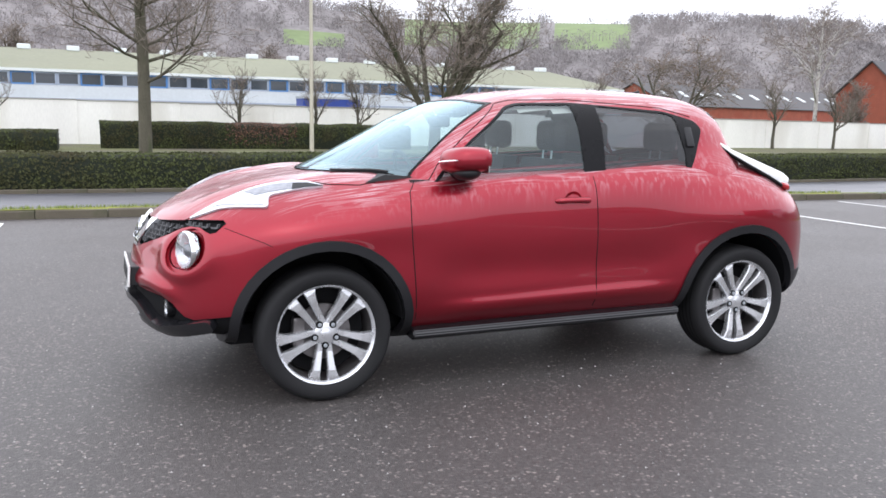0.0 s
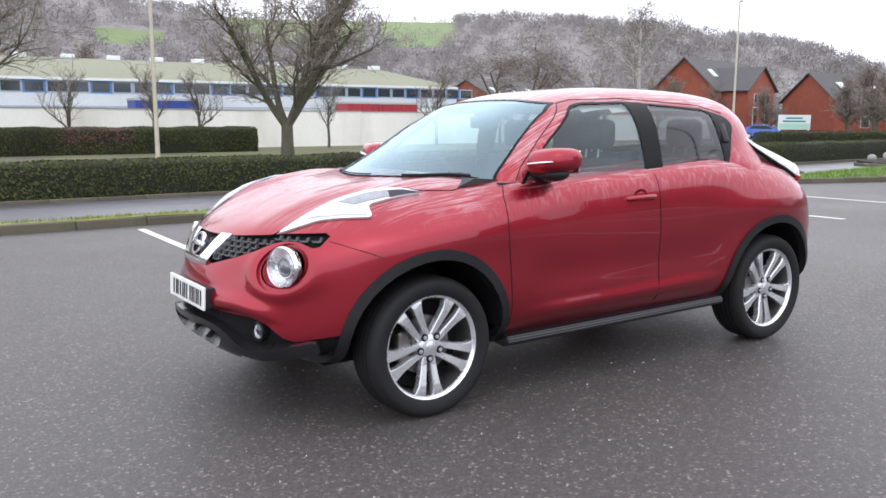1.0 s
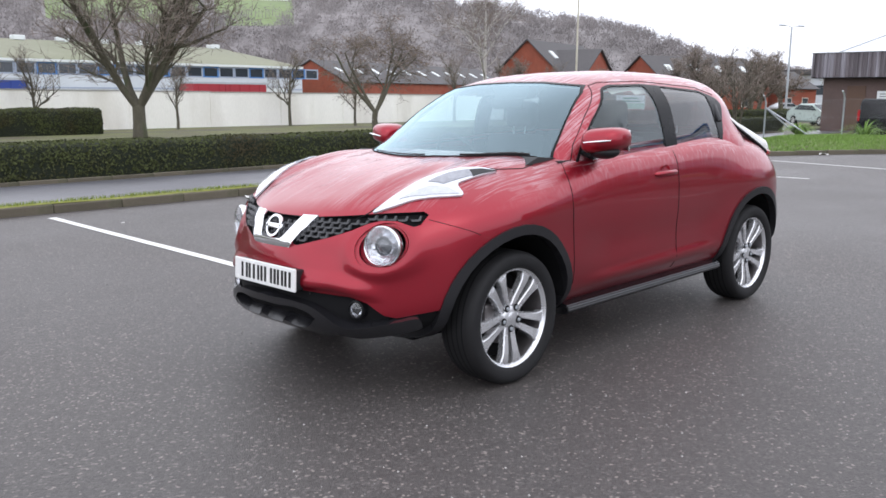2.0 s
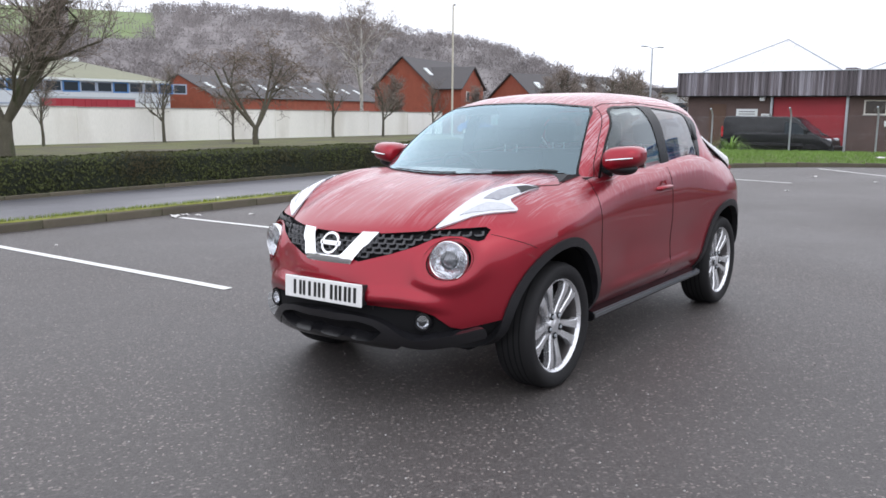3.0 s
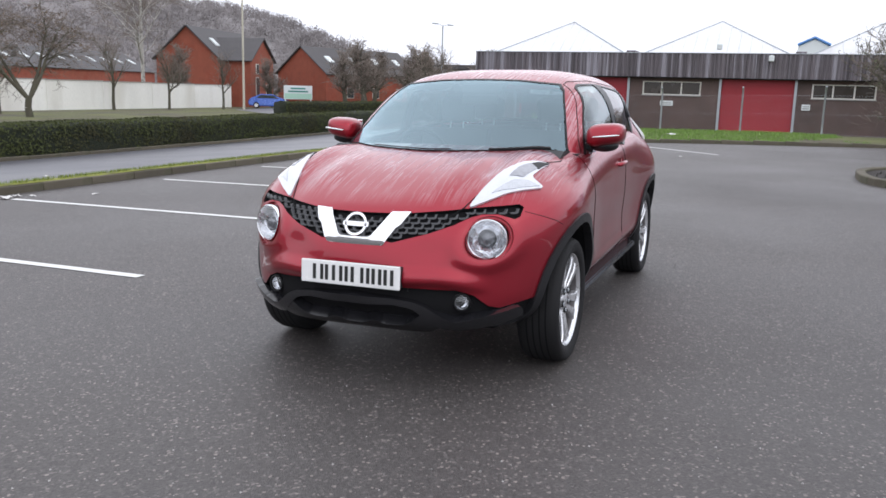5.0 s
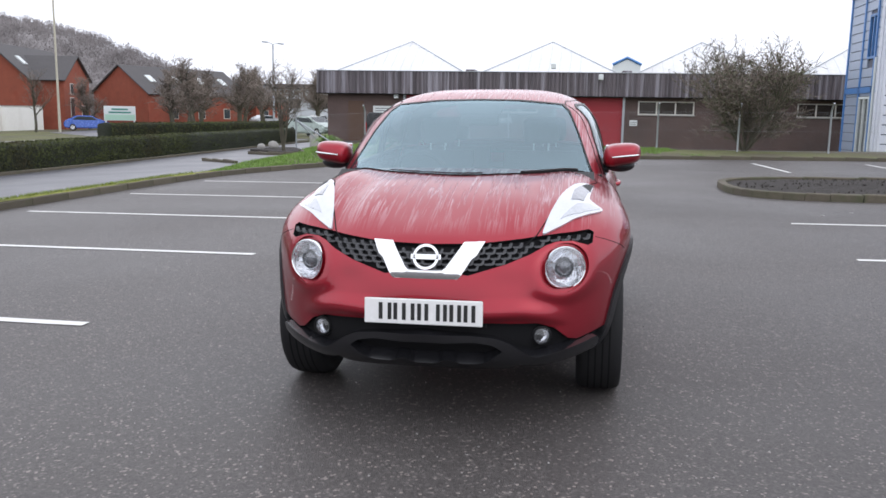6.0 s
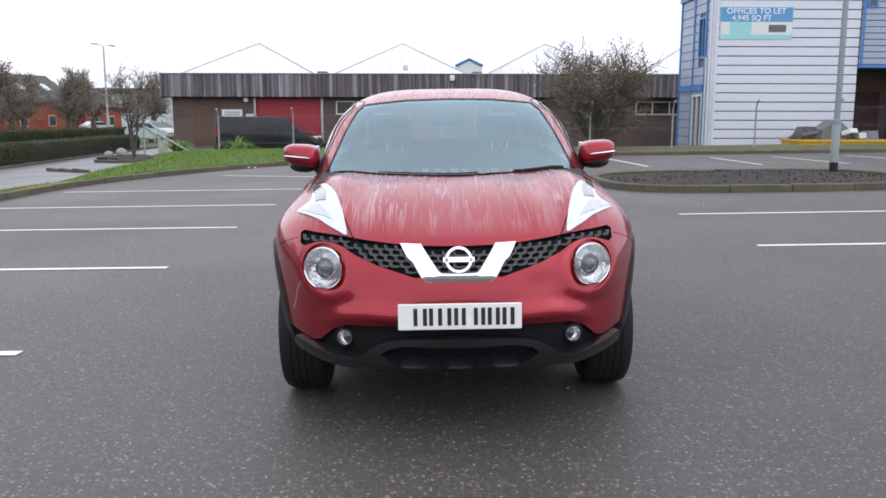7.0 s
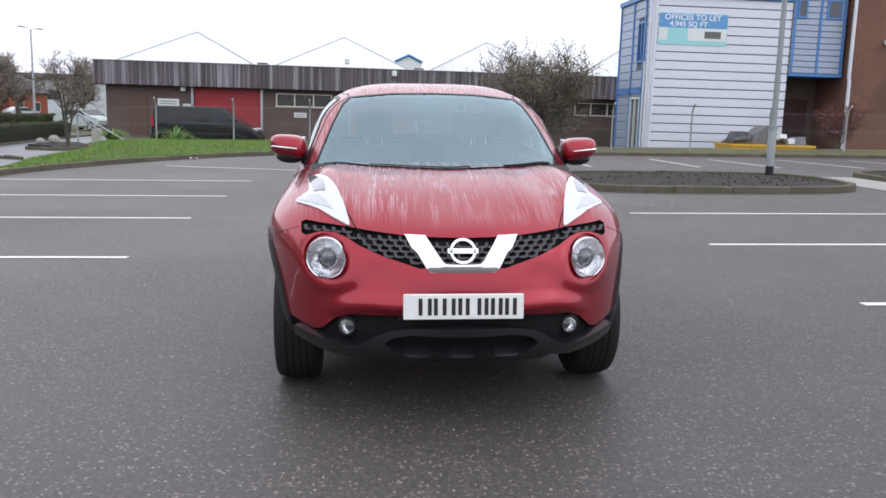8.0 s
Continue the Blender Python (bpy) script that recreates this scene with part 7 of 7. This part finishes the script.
part("brick_wing", box_bm(OX - 0.5, OX + 6, -34, -20.85, OB - 0.3, 8.2), mat("russet_brick", (0.165, 0.085, 0.062), rough=0.9, vary=0.3, scale=1.0, fine=16, bump=0.5, blotch=(0.10, 0.055, 0.042)), office, "dark brown brick wing")
part("downpipe", tube_bm([(OX - 0.55, -20.82, OB), (OX - 0.55, -20.82, 3.2), (OX - 0.55, -20.78, 3.5), (OX - 0.55, -20.78, 7.8)], 0.08, 12), CLADDING, office, "pale downpipe", shade=True)
for y, z in ((-18.6, 2.9), (-22.4, 5.0)):
    tagged(part("wall_lamp", box_bm(OX + (1.95 if y > -21 else -0.75), OX + (2.18 if y > -21 else -0.52), y - 0.15, y + 0.15, z - 0.1, z + 0.1, 0.03), SIGN_WHITE), "small floodlight on the brown brick", "wall lamp")


# ---- letting banner ----
def words(body, size, x, y, z, material, parent, squeeze=1.0):
    c = bpy.data.curves.new("lettering", "FONT")
    c.body, c.size, c.align_x, c.align_y, c.extrude = body, size, "CENTER", "CENTER", 0.004
    c.offset = 0.004
    ob = new("lettering", c)
    ob.parent = parent
    ob.matrix_basis = pose(x, y, z, 90, 0, -90) @ Matrix.Diagonal((squeeze, 1, 1, 1))
    dg = bpy.context.evaluated_depsgraph_get()
    me = bpy.data.meshes.new_from_object(ob.evaluated_get(dg))
    me.materials.clear()
    me.materials.append(material)
    line = bmesh.new()
    line.from_mesh(me)
    place = ob.matrix_basis.copy()
    bpy.data.objects.remove(ob)
    left = set(line.faces)
    while left:
        todo, seen = [left.pop()], []
        while todo:
            f = todo.pop()
            seen.append(f)
            for v in f.verts:
                for g in v.link_faces:
                    if g in left:
                        left.discard(g)
                        todo.append(g)
        glyph, made = bmesh.new(), {}
        for f in seen:
            for v in f.verts:
                if v not in made:
                    made[v] = glyph.verts.new(v.co)
            glyph.faces.new([made[v] for v in f.verts])
        part("letter", glyph, material, parent).matrix_basis = place
    line.free()


banner = thing("banner", Matrix.Translation((0, -12.72 * 0.07 + 0.55, 4.88 * 0.07 - 0.25)) @ Matrix.Diagonal((1, 0.93, 0.93, 1)), "blue and white letting banner fixed to the silver cladding", "banner")
bx = OX - 0.03
part("sheet", box_bm(bx, bx + 0.02, -16.05, -12.72, 4.88, 6.32), SIGN_TEAL, banner, "teal banner sheet")
part("head_band", box_bm(bx - 0.005, bx - 0.001, -16.03, -12.74, 5.66, 6.30), SIGN_BLUE, banner, "blue head band")
part("white_panel", box_bm(bx - 0.005, bx - 0.001, -16.03, -14.15, 5.08, 5.655), SIGN_WHITE, banner)
part("white_panel", box_bm(bx - 0.005, bx - 0.001, -13.15, -12.74, 5.08, 5.655), SIGN_WHITE, banner)
part("picture_panel", box_bm(bx - 0.009, bx - 0.006, -15.75, -14.95, 5.20, 5.52), GRILLE_GREY, banner)
words("OFFICES TO LET", 0.36, bx - 0.008, -14.35, 6.13, TEXT_WHITE, banner, 1.05)
words("4,945 SQ FT", 0.34, bx - 0.008, -14.15, 5.82, TEXT_WHITE, banner, 1.05)


# ---- skip full of waste ----
def make_skip():
    s = thing("skip", pose(29.4, -15.95, -0.46, 0, 0, 90) @ Matrix.Diagonal((0.93, 1, 0.95, 1)), "yellow builder's skip heaped with dark waste", "skip")
    side = [(-1.35, 0.05), (-1.85, 0.75), (-1.85, 0.95), (1.85, 0.95), (1.85, 0.75), (1.35, 0.05)]
    part("shell", prism_bm(side, -0.88, 0.88), YELLOW, s, "yellow steel shell")
    part("rim", boxes_bm([(-1.90, 1.90, -0.94, -0.86, 0.90, 1.0), (-1.90, 1.90, 0.86, 0.94, 0.90, 1.0), (-1.90, -1.80, -0.86, 0.86, 0.90, 1.0), (1.80, 1.90, -0.86, 0.86, 0.90, 1.0)], 0.015), YELLOW, s)
    for x in (-0.9, 0.0, 0.9):
        for y in (-0.92, 0.92):
            part("rib", box_bm(x - 0.05, x + 0.05, min(y, y * 0.95), max(y, y * 0.95), 0.08, 0.90), YELLOW, s)
    for x in (-1.2, 1.2):
        for y in (-0.96, 0.96):
            part("lifting_lug", box_bm(x - 0.07, x + 0.07, y - 0.04, y + 0.04, 0.65, 0.82, 0.01), YELLOW, s)
    rng_s = random.Random(8)
    for k in range(16):
        x, y = rng_s.uniform(-1.5, 1.5), rng_s.uniform(-0.6, 0.6)
        bm = box_bm(-rng_s.uniform(0.15, 0.45), rng_s.uniform(0.15, 0.45), -rng_s.uniform(0.1, 0.35), rng_s.uniform(0.1, 0.35), -0.08, rng_s.uniform(0.02, 0.14), 0.02)
        ob = tagged(part("waste", bm, RUBBLE if k % 4 else SIGN_WHITE), "broken board and bagged waste in the skip", "waste", "skip waste")
        ob.matrix_world = s.matrix_world @ pose(x, y, 1.08 + 0.25 * rng_s.random() * (1 - abs(x) / 2), rng_s.uniform(-30, 30), rng_s.uniform(-30, 30), rng_s.uniform(0, 180))
    sheet = tagged(part("grey_sheet", prism_bm([(-0.62, 0.0), (0.25, 0.78), (0.40, 0.80), (0.95, 0.40), (1.05, 0.0)], -0.5, 0.45), mat("grey_tarpaulin", (0.16, 0.165, 0.17), rough=0.7, vary=0.35, scale=4, bump=0.6, depth=0.03)), "crumpled grey sheet heaped in the skip", "sheet")
    sheet.matrix_world = s.matrix_world @ pose(-0.25, 0, 1.0)
    bag = tagged(part("rubbish_bag", prism_bm([(-0.42, 0.0), (-0.36, 0.35), (-0.1, 0.52), (0.28, 0.50), (0.42, 0.2), (0.38, 0.0)], -0.4, 0.4), RUBBLE), "dark rubbish bag at the end of the skip", "bag")
    bag.matrix_world = s.matrix_world @ pose(1.15, 0, 1.0)


make_skip()


# ---- sign board, blue car, bollard ----
def make_sign():
    s = thing("sign_board", pose(66.8, 41.6, ground_z(66.8, 41.6), 0, 0, 33), "pale green sign board on two white posts", "sign")
    part("board", box_bm(-0.04, 0.04, -1.35, 1.35, 0.95, 2.25, 0.02), SIGN_WHITE, s)
    part("lower_panel", box_bm(-0.055, -0.042, -1.28, 1.28, 1.0, 1.5), mat("pale_green", (0.40, 0.62, 0.50), rough=0.5, vary=0.05, bump=0.0), s)
    for y in (-1.2, 1.2):
        part("post", box_bm(-0.05, 0.05, y - 0.06, y + 0.06, -0.2, 0.95), SIGN_WHITE, s)
    for k, w in enumerate((1.9, 1.4)):
        part("writing_bar", box_bm(-0.06, -0.043, -w / 2, w / 2, 1.62 + 0.28 * k, 1.76 + 0.28 * k), SIGN_GREEN, s)


make_sign()


def parked_car(x, y, turn, paint, label):
    c = thing("parked_car", pose(x, y, ground_z(x, y), 0, 0, turn), label, "car")
    side = [(-2.05, 0.28), (-2.1, 0.62), (-1.9, 0.80), (-1.05, 0.95), (-0.45, 1.38), (0.95, 1.42), (1.65, 1.0), (2.05, 0.92), (2.1, 0.35), (1.8, 0.22), (-1.8, 0.22)]
    bm = prism_bm(side, -0.85, 0.85)
    bmesh.ops.bevel(bm, geom=bm.edges[:], offset=0.10, segments=3, affect="EDGES")
    for w in bm.verts:
        if w.co.z > 0.85:
            w.co.y *= 1 - 0.32 * (w.co.z - 0.85)
    part("body", bm, paint, c, shade=True)
    for s in (-1, 1):
        part("side_window", prism_bm([(-0.85, 0.98), (-0.40, 1.30), (0.85, 1.33), (1.30, 1.02)], s * 0.745, s * 0.80), DARK_GLASS, c)
        for wx in (-1.3, 1.3):
            tyre = part("wheel", lathe_bm([(0.18, s * 0.66), (0.31, s * 0.68), (0.31, s * 0.84), (0.20, s * 0.86)], 24), RUBBER, c, shade=True)
            tyre.matrix_basis = pose(wx, 0, 0.31)
            part("hub", lathe_bm([(0.0005, s * 0.85), (0.20, s * 0.855)], 20), ALLOY, tyre)
    part("windscreen", prism_bm([(-1.02, 0.99), (-0.50, 1.38), (-0.46, 1.36), (-0.98, 0.96)], -0.66, 0.66), DARK_GLASS, c)
    return c


parked_car(69.0, 46.2, 120, BLUE_CAR, "small bright blue hatchback parked by the houses")
parked_car(98, 40, 150, mat("silver_car_paint", (0.45, 0.46, 0.48), rough=0.3, metal=0.5, coat=0.6, bump=0.0), "silver car parked on the far road")
parked_car(104, 35, 150, mat("white_car_paint", (0.7, 0.7, 0.7), rough=0.3, coat=0.6, bump=0.0), "white car parked on the far road")
parked_car(54.0, 19.0, 60, mat("pale_green_car_paint", (0.42, 0.50, 0.47), rough=0.3, metal=0.3, coat=0.6, bump=0.0), "pale green car beyond the corner of the workshop")
bollard = tagged(part("bollard", lathe_bm([(0.0005, 0.55), (0.16, 0.55), (0.20, 0.50), (0.21, 0.0), (0.24, -0.1)], 20, "z"), CONCRETE, shade=True), "short concrete bollard at the road's edge", "bollard")
bollard.matrix_world = pose(33.0, 11.9, ground_z(33, 11.9) + 0.04)

# ---- factory, lorries and brick houses beyond the wall ----
factory = tagged(new("factory"), "long pale factory with a blue window band and mossy roof", "building")
FX0, FX1, FY = -70.0, 67.2, 95.0
part("lower_wall", box_bm(FX0, FX1, FY, FY + 0.3, -1.6, 3.35), FACTORY_WHITE, factory)
# sill band and most window frames reuse the office's shaded grey-blue
part("sill_band", box_bm(FX0, FX1, FY - 0.06, FY - 0.002, 1.85, 2.0), CLADDING_BLUE_SHADED, factory)
part("back_wall", box_bm(FX0, FX1, FY + 1.0, FY + 1.2, 3.2, 4.9), FACTORY_WHITE, factory)
part("eaves_board", box_bm(FX0, FX1, FY - 0.35, FY + 0.5, 4.72, 5.0), SIGN_WHITE, factory)
for i in range(62):
    x = FX0 + 1.1 + i * 2.24
    win = part("window", boxes_bm([(x, x + 2.2, FY - 0.03, FY + 0.05, 3.35, 3.5), (x, x + 2.2, FY - 0.03, FY + 0.05, 4.55, 4.72), (x, x + 0.16, FY - 0.03, FY + 0.05, 3.5, 4.55), (x + 2.0, x + 2.2, FY - 0.03, FY + 0.05, 3.5, 4.55)]), CLADDING_BLUE_SHADED if i % 3 else BLUE_PAINT, factory)
    part("pane", box_bm(x + 0.16, x + 2.0, FY, FY + 0.03, 3.5, 4.55), DARK_GLASS, win)
bm = bmesh.new()
for f in (((FX0, FY - 0.3, 5.0), (FX1, FY - 0.3, 5.0), (FX1, FY + 22, 8.3), (FX0, FY + 22, 8.3)), ((FX0, FY + 22, 8.3), (FX1, FY + 22, 8.3), (FX1, FY + 44, 5.0), (FX0, FY + 44, 5.0)), ((FX1, FY - 0.3, 5.0), (FX1, FY + 44, 5.0), (FX1, FY + 22, 8.3)), ((FX1, FY, -1.5), (FX1, FY + 44, -1.5), (FX1, FY + 44, 5.0), (FX1, FY, 5.0))):
    bm.faces.new([bm.verts.new(p) for p in f])
part("roof", bm, FACTORY_ROOF, factory, "mossy pale roof")
for i in range(24):
    x = FX0 + 4 + i * 5.7
    part("roof_vent", box_bm(x, x + 1.5, FY + 20.5, FY + 22.0, 8.1, 8.75, 0.1), SIGN_WHITE, factory, "white roof vent")


def lorry(x, y, w, h, paint, label):
    c = thing("lorry_trailer", pose(x, y, -1.0), label, "trailer")
    part("container", box_bm(0, w, 0, 2.4, 1.0, 1.0 + h, 0.06), paint, c)
    part("top_rail", box_bm(-0.03, w + 0.03, -0.03, 2.43, 1.0 + h - 0.12, 1.0 + h + 0.04), STEEL, c)
    for k in range(int(w)):
        part("rib", box_bm(k + 0.45, k + 0.55, -0.05, -0.01, 1.05, 1.0 + h - 0.14), paint, c)
    for wx in (0.8, w - 1.6, w - 0.7):
        tyre = part("wheel", lathe_bm([(0.2, 0.0), (0.48, 0.0), (0.5, 0.05), (0.5, 0.3), (0.2, 0.32)], 20), RUBBER, c)
        tyre.matrix_basis = pose(wx, -0.02, 0.5)


lorry(14.2, 60, 4.6, 2.35, TRUCK_BLUE, "dark blue lorry container behind the wall")
lorry(32.6, 62, 3.0, 2.3, TRUCK_RED, "dark red lorry trailer behind the wall")
lorry(36.2, 63, 4.2, 2.3, TRUCK_RED, "second dark red lorry trailer behind the wall")
lorry(41.0, 64, 2.2, 2.0, SIGN_WHITE, "white lorry cab behind the wall")


def brick_house(x, y, turn, length, width, eave, ridge, label, skylights=0, windows=(), z0=-1.4):
    """A brick house with its ridge along local x; the gable at local x = 0."""
    h = thing("brick_house", pose(x, y, z0, 0, 0, turn), label, "house")
    e, r, w = eave - z0, ridge - z0, width / 2
    bm = prism_bm([(-w, 0), (w, 0), (w, e), (0, r), (-w, e)], 0, length, "x")
    part("wall", bm, BRICK_RED, h, "orange-red brick walls")
    for s in (-1, 1):
        n = Vector((0, s * (r - e), w)).normalized() * 0.12
        out = 0.35
        ex = -out / w * (r - e)
        pts = [(-0.3, s * (w + out), e + ex), (length + 0.3, s * (w + out), e + ex), (length + 0.3, 0, r), (-0.3, 0, r)]
        rb = bmesh.new()
        low = [rb.verts.new(p) for p in pts]
        top = [rb.verts.new(Vector(p) + n) for p in pts]
        rb.faces.new(low)
        rb.faces.new(top[::-1])
        for i in range(4):
            rb.faces.new((low[i], top[i], top[(i + 1) % 4], low[(i + 1) % 4]))
        slope = part("roof", rb, SLATE, h, "dark slate roof slope")
        for k in range(skylights):
            u = length * (k + 0.6) / (skylights + 0.2)
            c0, c1 = 0.38, 0.62
            q = []
            for uu, cc in ((u - 0.42, c0), (u + 0.42, c0), (u + 0.42, c1), (u - 0.42, c1)):
                q.append(Vector((uu, s * (w * (1 - cc)), e + (r - e) * cc)) + n * 1.9)
            sb = bmesh.new()
            lo = [sb.verts.new(p - n) for p in q]
            hi = [sb.verts.new(p) for p in q]
            sb.faces.new(hi)
            for i in range(4):
                sb.faces.new((lo[i], lo[(i + 1) % 4], hi[(i + 1) % 4], hi[i]))
            part("skylight", sb, SIGN_WHITE, h, "pale skylight")
    for face, u, z, ww, hh in windows:
        if face == "gable":
            win = part("window", box_bm(-0.05, 0.06, u - ww / 2, u + ww / 2, z, z + hh, 0.01), WHITE_FRAME, h)
            part("pane", box_bm(-0.07, -0.052, u - ww / 2 + 0.08, u + ww / 2 - 0.08, z + 0.08, z + hh - 0.08), DARK_GLASS, win)
        else:
            s = -1 if face == "right" else 1
            win = part("window", box_bm(u - ww / 2, u + ww / 2, min(s * (w - 0.05), s * (w + 0.05)), max(s * (w - 0.05), s * (w + 0.05)), z, z + hh, 0.01), WHITE_FRAME, h)
            part("pane", box_bm(u - ww / 2 + 0.08, u + ww / 2 - 0.08, min(s * (w + 0.052), s * (w + 0.07)), max(s * (w + 0.052), s * (w + 0.07)), z + 0.08, z + hh - 0.08), DARK_GLASS, win)
    return h


brick_house(75, 103.5, 14, 52, 13, 3.2, 6.4, "long low brick building with a row of skylights", skylights=11)
brick_house(69.9, 56.9, 12, 14, 7.0, 4.05, 7.25, "tall brick house with a dark slate roof and skylights", skylights=3, windows=(("right", 2.2, 1.6, 1.1, 1.2), ("right", 10.5, 1.6, 1.2, 1.3)))
brick_house(76.1, 51.8, 102, 6.0, 6.6, 4.0, 6.3, "brick cross wing with its windowed gable to the road", windows=(("gable", -1.5, 1.6, 1.0, 1.2), ("gable", 1.4, 1.6, 1.0, 2.0), ("gable", -1.5, 3.9, 0.8, 1.1), ("gable", 1.4, 3.9, 0.8, 1.1), ("left", 3, 1.6, 1.1, 1.2)))
brick_house(88, 54, -18, 17, 9, 3.0, 6.1, "long brick terrace with skylights beyond the bare trees", skylights=4, windows=(("right", 4, 1.4, 1.2, 1.3), ("right", 8.5, 1.4, 1.2, 1.3), ("right", 13, 1.4, 1.2, 1.3)))
brick_house(105, 47.5, -18, 7, 8, 2.4, 4.5, "lower brick house at the end of the terrace", skylights=1, windows=(("right", 2, 1.4, 1.1, 1.2), ("right", 5, 1.4, 1.1, 1.2)))
shed = tagged(new("warehouse"), "long pale grey warehouse far down the road", "building")
part("wall", box_bm(128, 150, 14, 62, -1.2, 4.6), FACTORY_WHITE, shed)
part("roof", box_bm(127, 151, 13, 63, 4.62, 5.4, 0.1), SLATE, shed, "grey flat roof edge")
for i in range(9):
    win = part("window", box_bm(127.93, 128.05, 16 + i * 5, 19 + i * 5, 1.6, 3.0), DARK_GLASS, shed)

# ---- kerbed bed at the road's edge ----
stub = tagged(new("kerb_stub"), "short low concrete kerb lying out in the road", "kerb", kind="structure")
kerb_run(stub, along([(20.78, 11.54), (18.75, 9.55)], 0.94), 0.11, 0.14)
bed = tagged(new("road_bed"), "small kerbed soil bed at the road's edge", "planting bed", kind="structure")
kerb_run(bed, along([(25.8, 12.1), (24.1, 9.8), (26.2, 9.9)], 0.93), 0.12, 0.14)
part("soil", prism_bm([(25.8, 12.0), (24.25, 9.95), (26.3, 10.05), (28.4, 11.2), (28.0, 12.0)], -0.25, -0.09, "z"), SOIL, bed, "dark bare soil")
for x, y, r, seed in ((26.9, 11.5, 0.19, 2), (26.3, 11.75, 0.14, 5)):
    bm = bmesh.new()
    bmesh.ops.create_icosphere(bm, subdivisions=3, radius=r)
    for v in bm.verts:
        v.co *= 1 + 0.35 * noise.noise(v.co * 3.2 + Vector((seed, 0, 0)))
        v.co.z *= 0.85
    rock = tagged(part("boulder", bm, CONCRETE, shade=True), "pale rough boulder on the soil bed", "rock")
    rock.matrix_world = pose(x, y, -0.09 + r * 0.55)
tree(25.3, 10.5, grow_tree(3.4, 0.9, 0.07, 83, levels=3, fork=0.2, up=0.3, stems=3, kids=(2, 2, 2, 2, 2), twig_r=0.006, bole=0.3, flare=0.3), "young bare sapling in the roadside bed", name="sapling")

# ---- litter on the asphalt and verge ----
rng = random.Random(17)
for x, y, s in ((3.72, 7.55, 0.10), (3.95, 7.62, 0.07), (4.05, 7.45, 0.05), (4.6, 6.9, 0.05), (5.2, 8.4, 0.06), (8.2, -3.9, 0.03), (8.6, -4.4, 0.03), (9.6, -4.2, 0.025), (17.6, 1.9, 0.10), (19.5, 5.2, 0.12), (13.2, 1.4, 0.06), (23.8, 1.5, 0.14), (1.2, 6.3, 0.03), (16.5, 0.4, 0.05)):
    bm = bmesh.new()
    bmesh.ops.create_grid(bm, x_segments=3, y_segments=3, size=s * 0.55)
    for v in bm.verts:
        v.co.z = rng.uniform(0, s * 0.4)
        v.co.x *= 1.6
    ob = tagged(part("litter", bm, LITTER), "crumpled scrap of pale litter on the ground", "litter", "litter scraps")
    ob.matrix_world = pose(x, y, (ground_z(x, y) if kerb_gap(x, y) < 0 else land_z(x, y) + 0.12) + 0.006, 0, 0, rng.uniform(0, 180))
# loose grit
v, f = [], []
for _ in range(5200):
    x, y = rng.uniform(-4.2, 6), rng.uniform(-4.5, 5)
    s = rng.choice((0.0018, 0.0024, 0.003, 0.004, 0.006))
    z = ground_z(x, y)
    k = len(v)
    v += [(x - s, y - s * 0.6, z), (x + s, y - s * 0.8, z), (x + s * 0.2, y + s, z), (x, y, z + s * 1.1)]
    f += [(k, k + 1, k + 3), (k + 1, k + 2, k + 3), (k + 2, k, k + 3)]
tagged(mesh_ob("grit", v, f, mat("pale_grit", (0.27, 0.26, 0.25), rough=0.8, vary=0.4, bump=0.0, per_island=0.8)), "loose pale grit on the asphalt", "grit", kind="stuff")
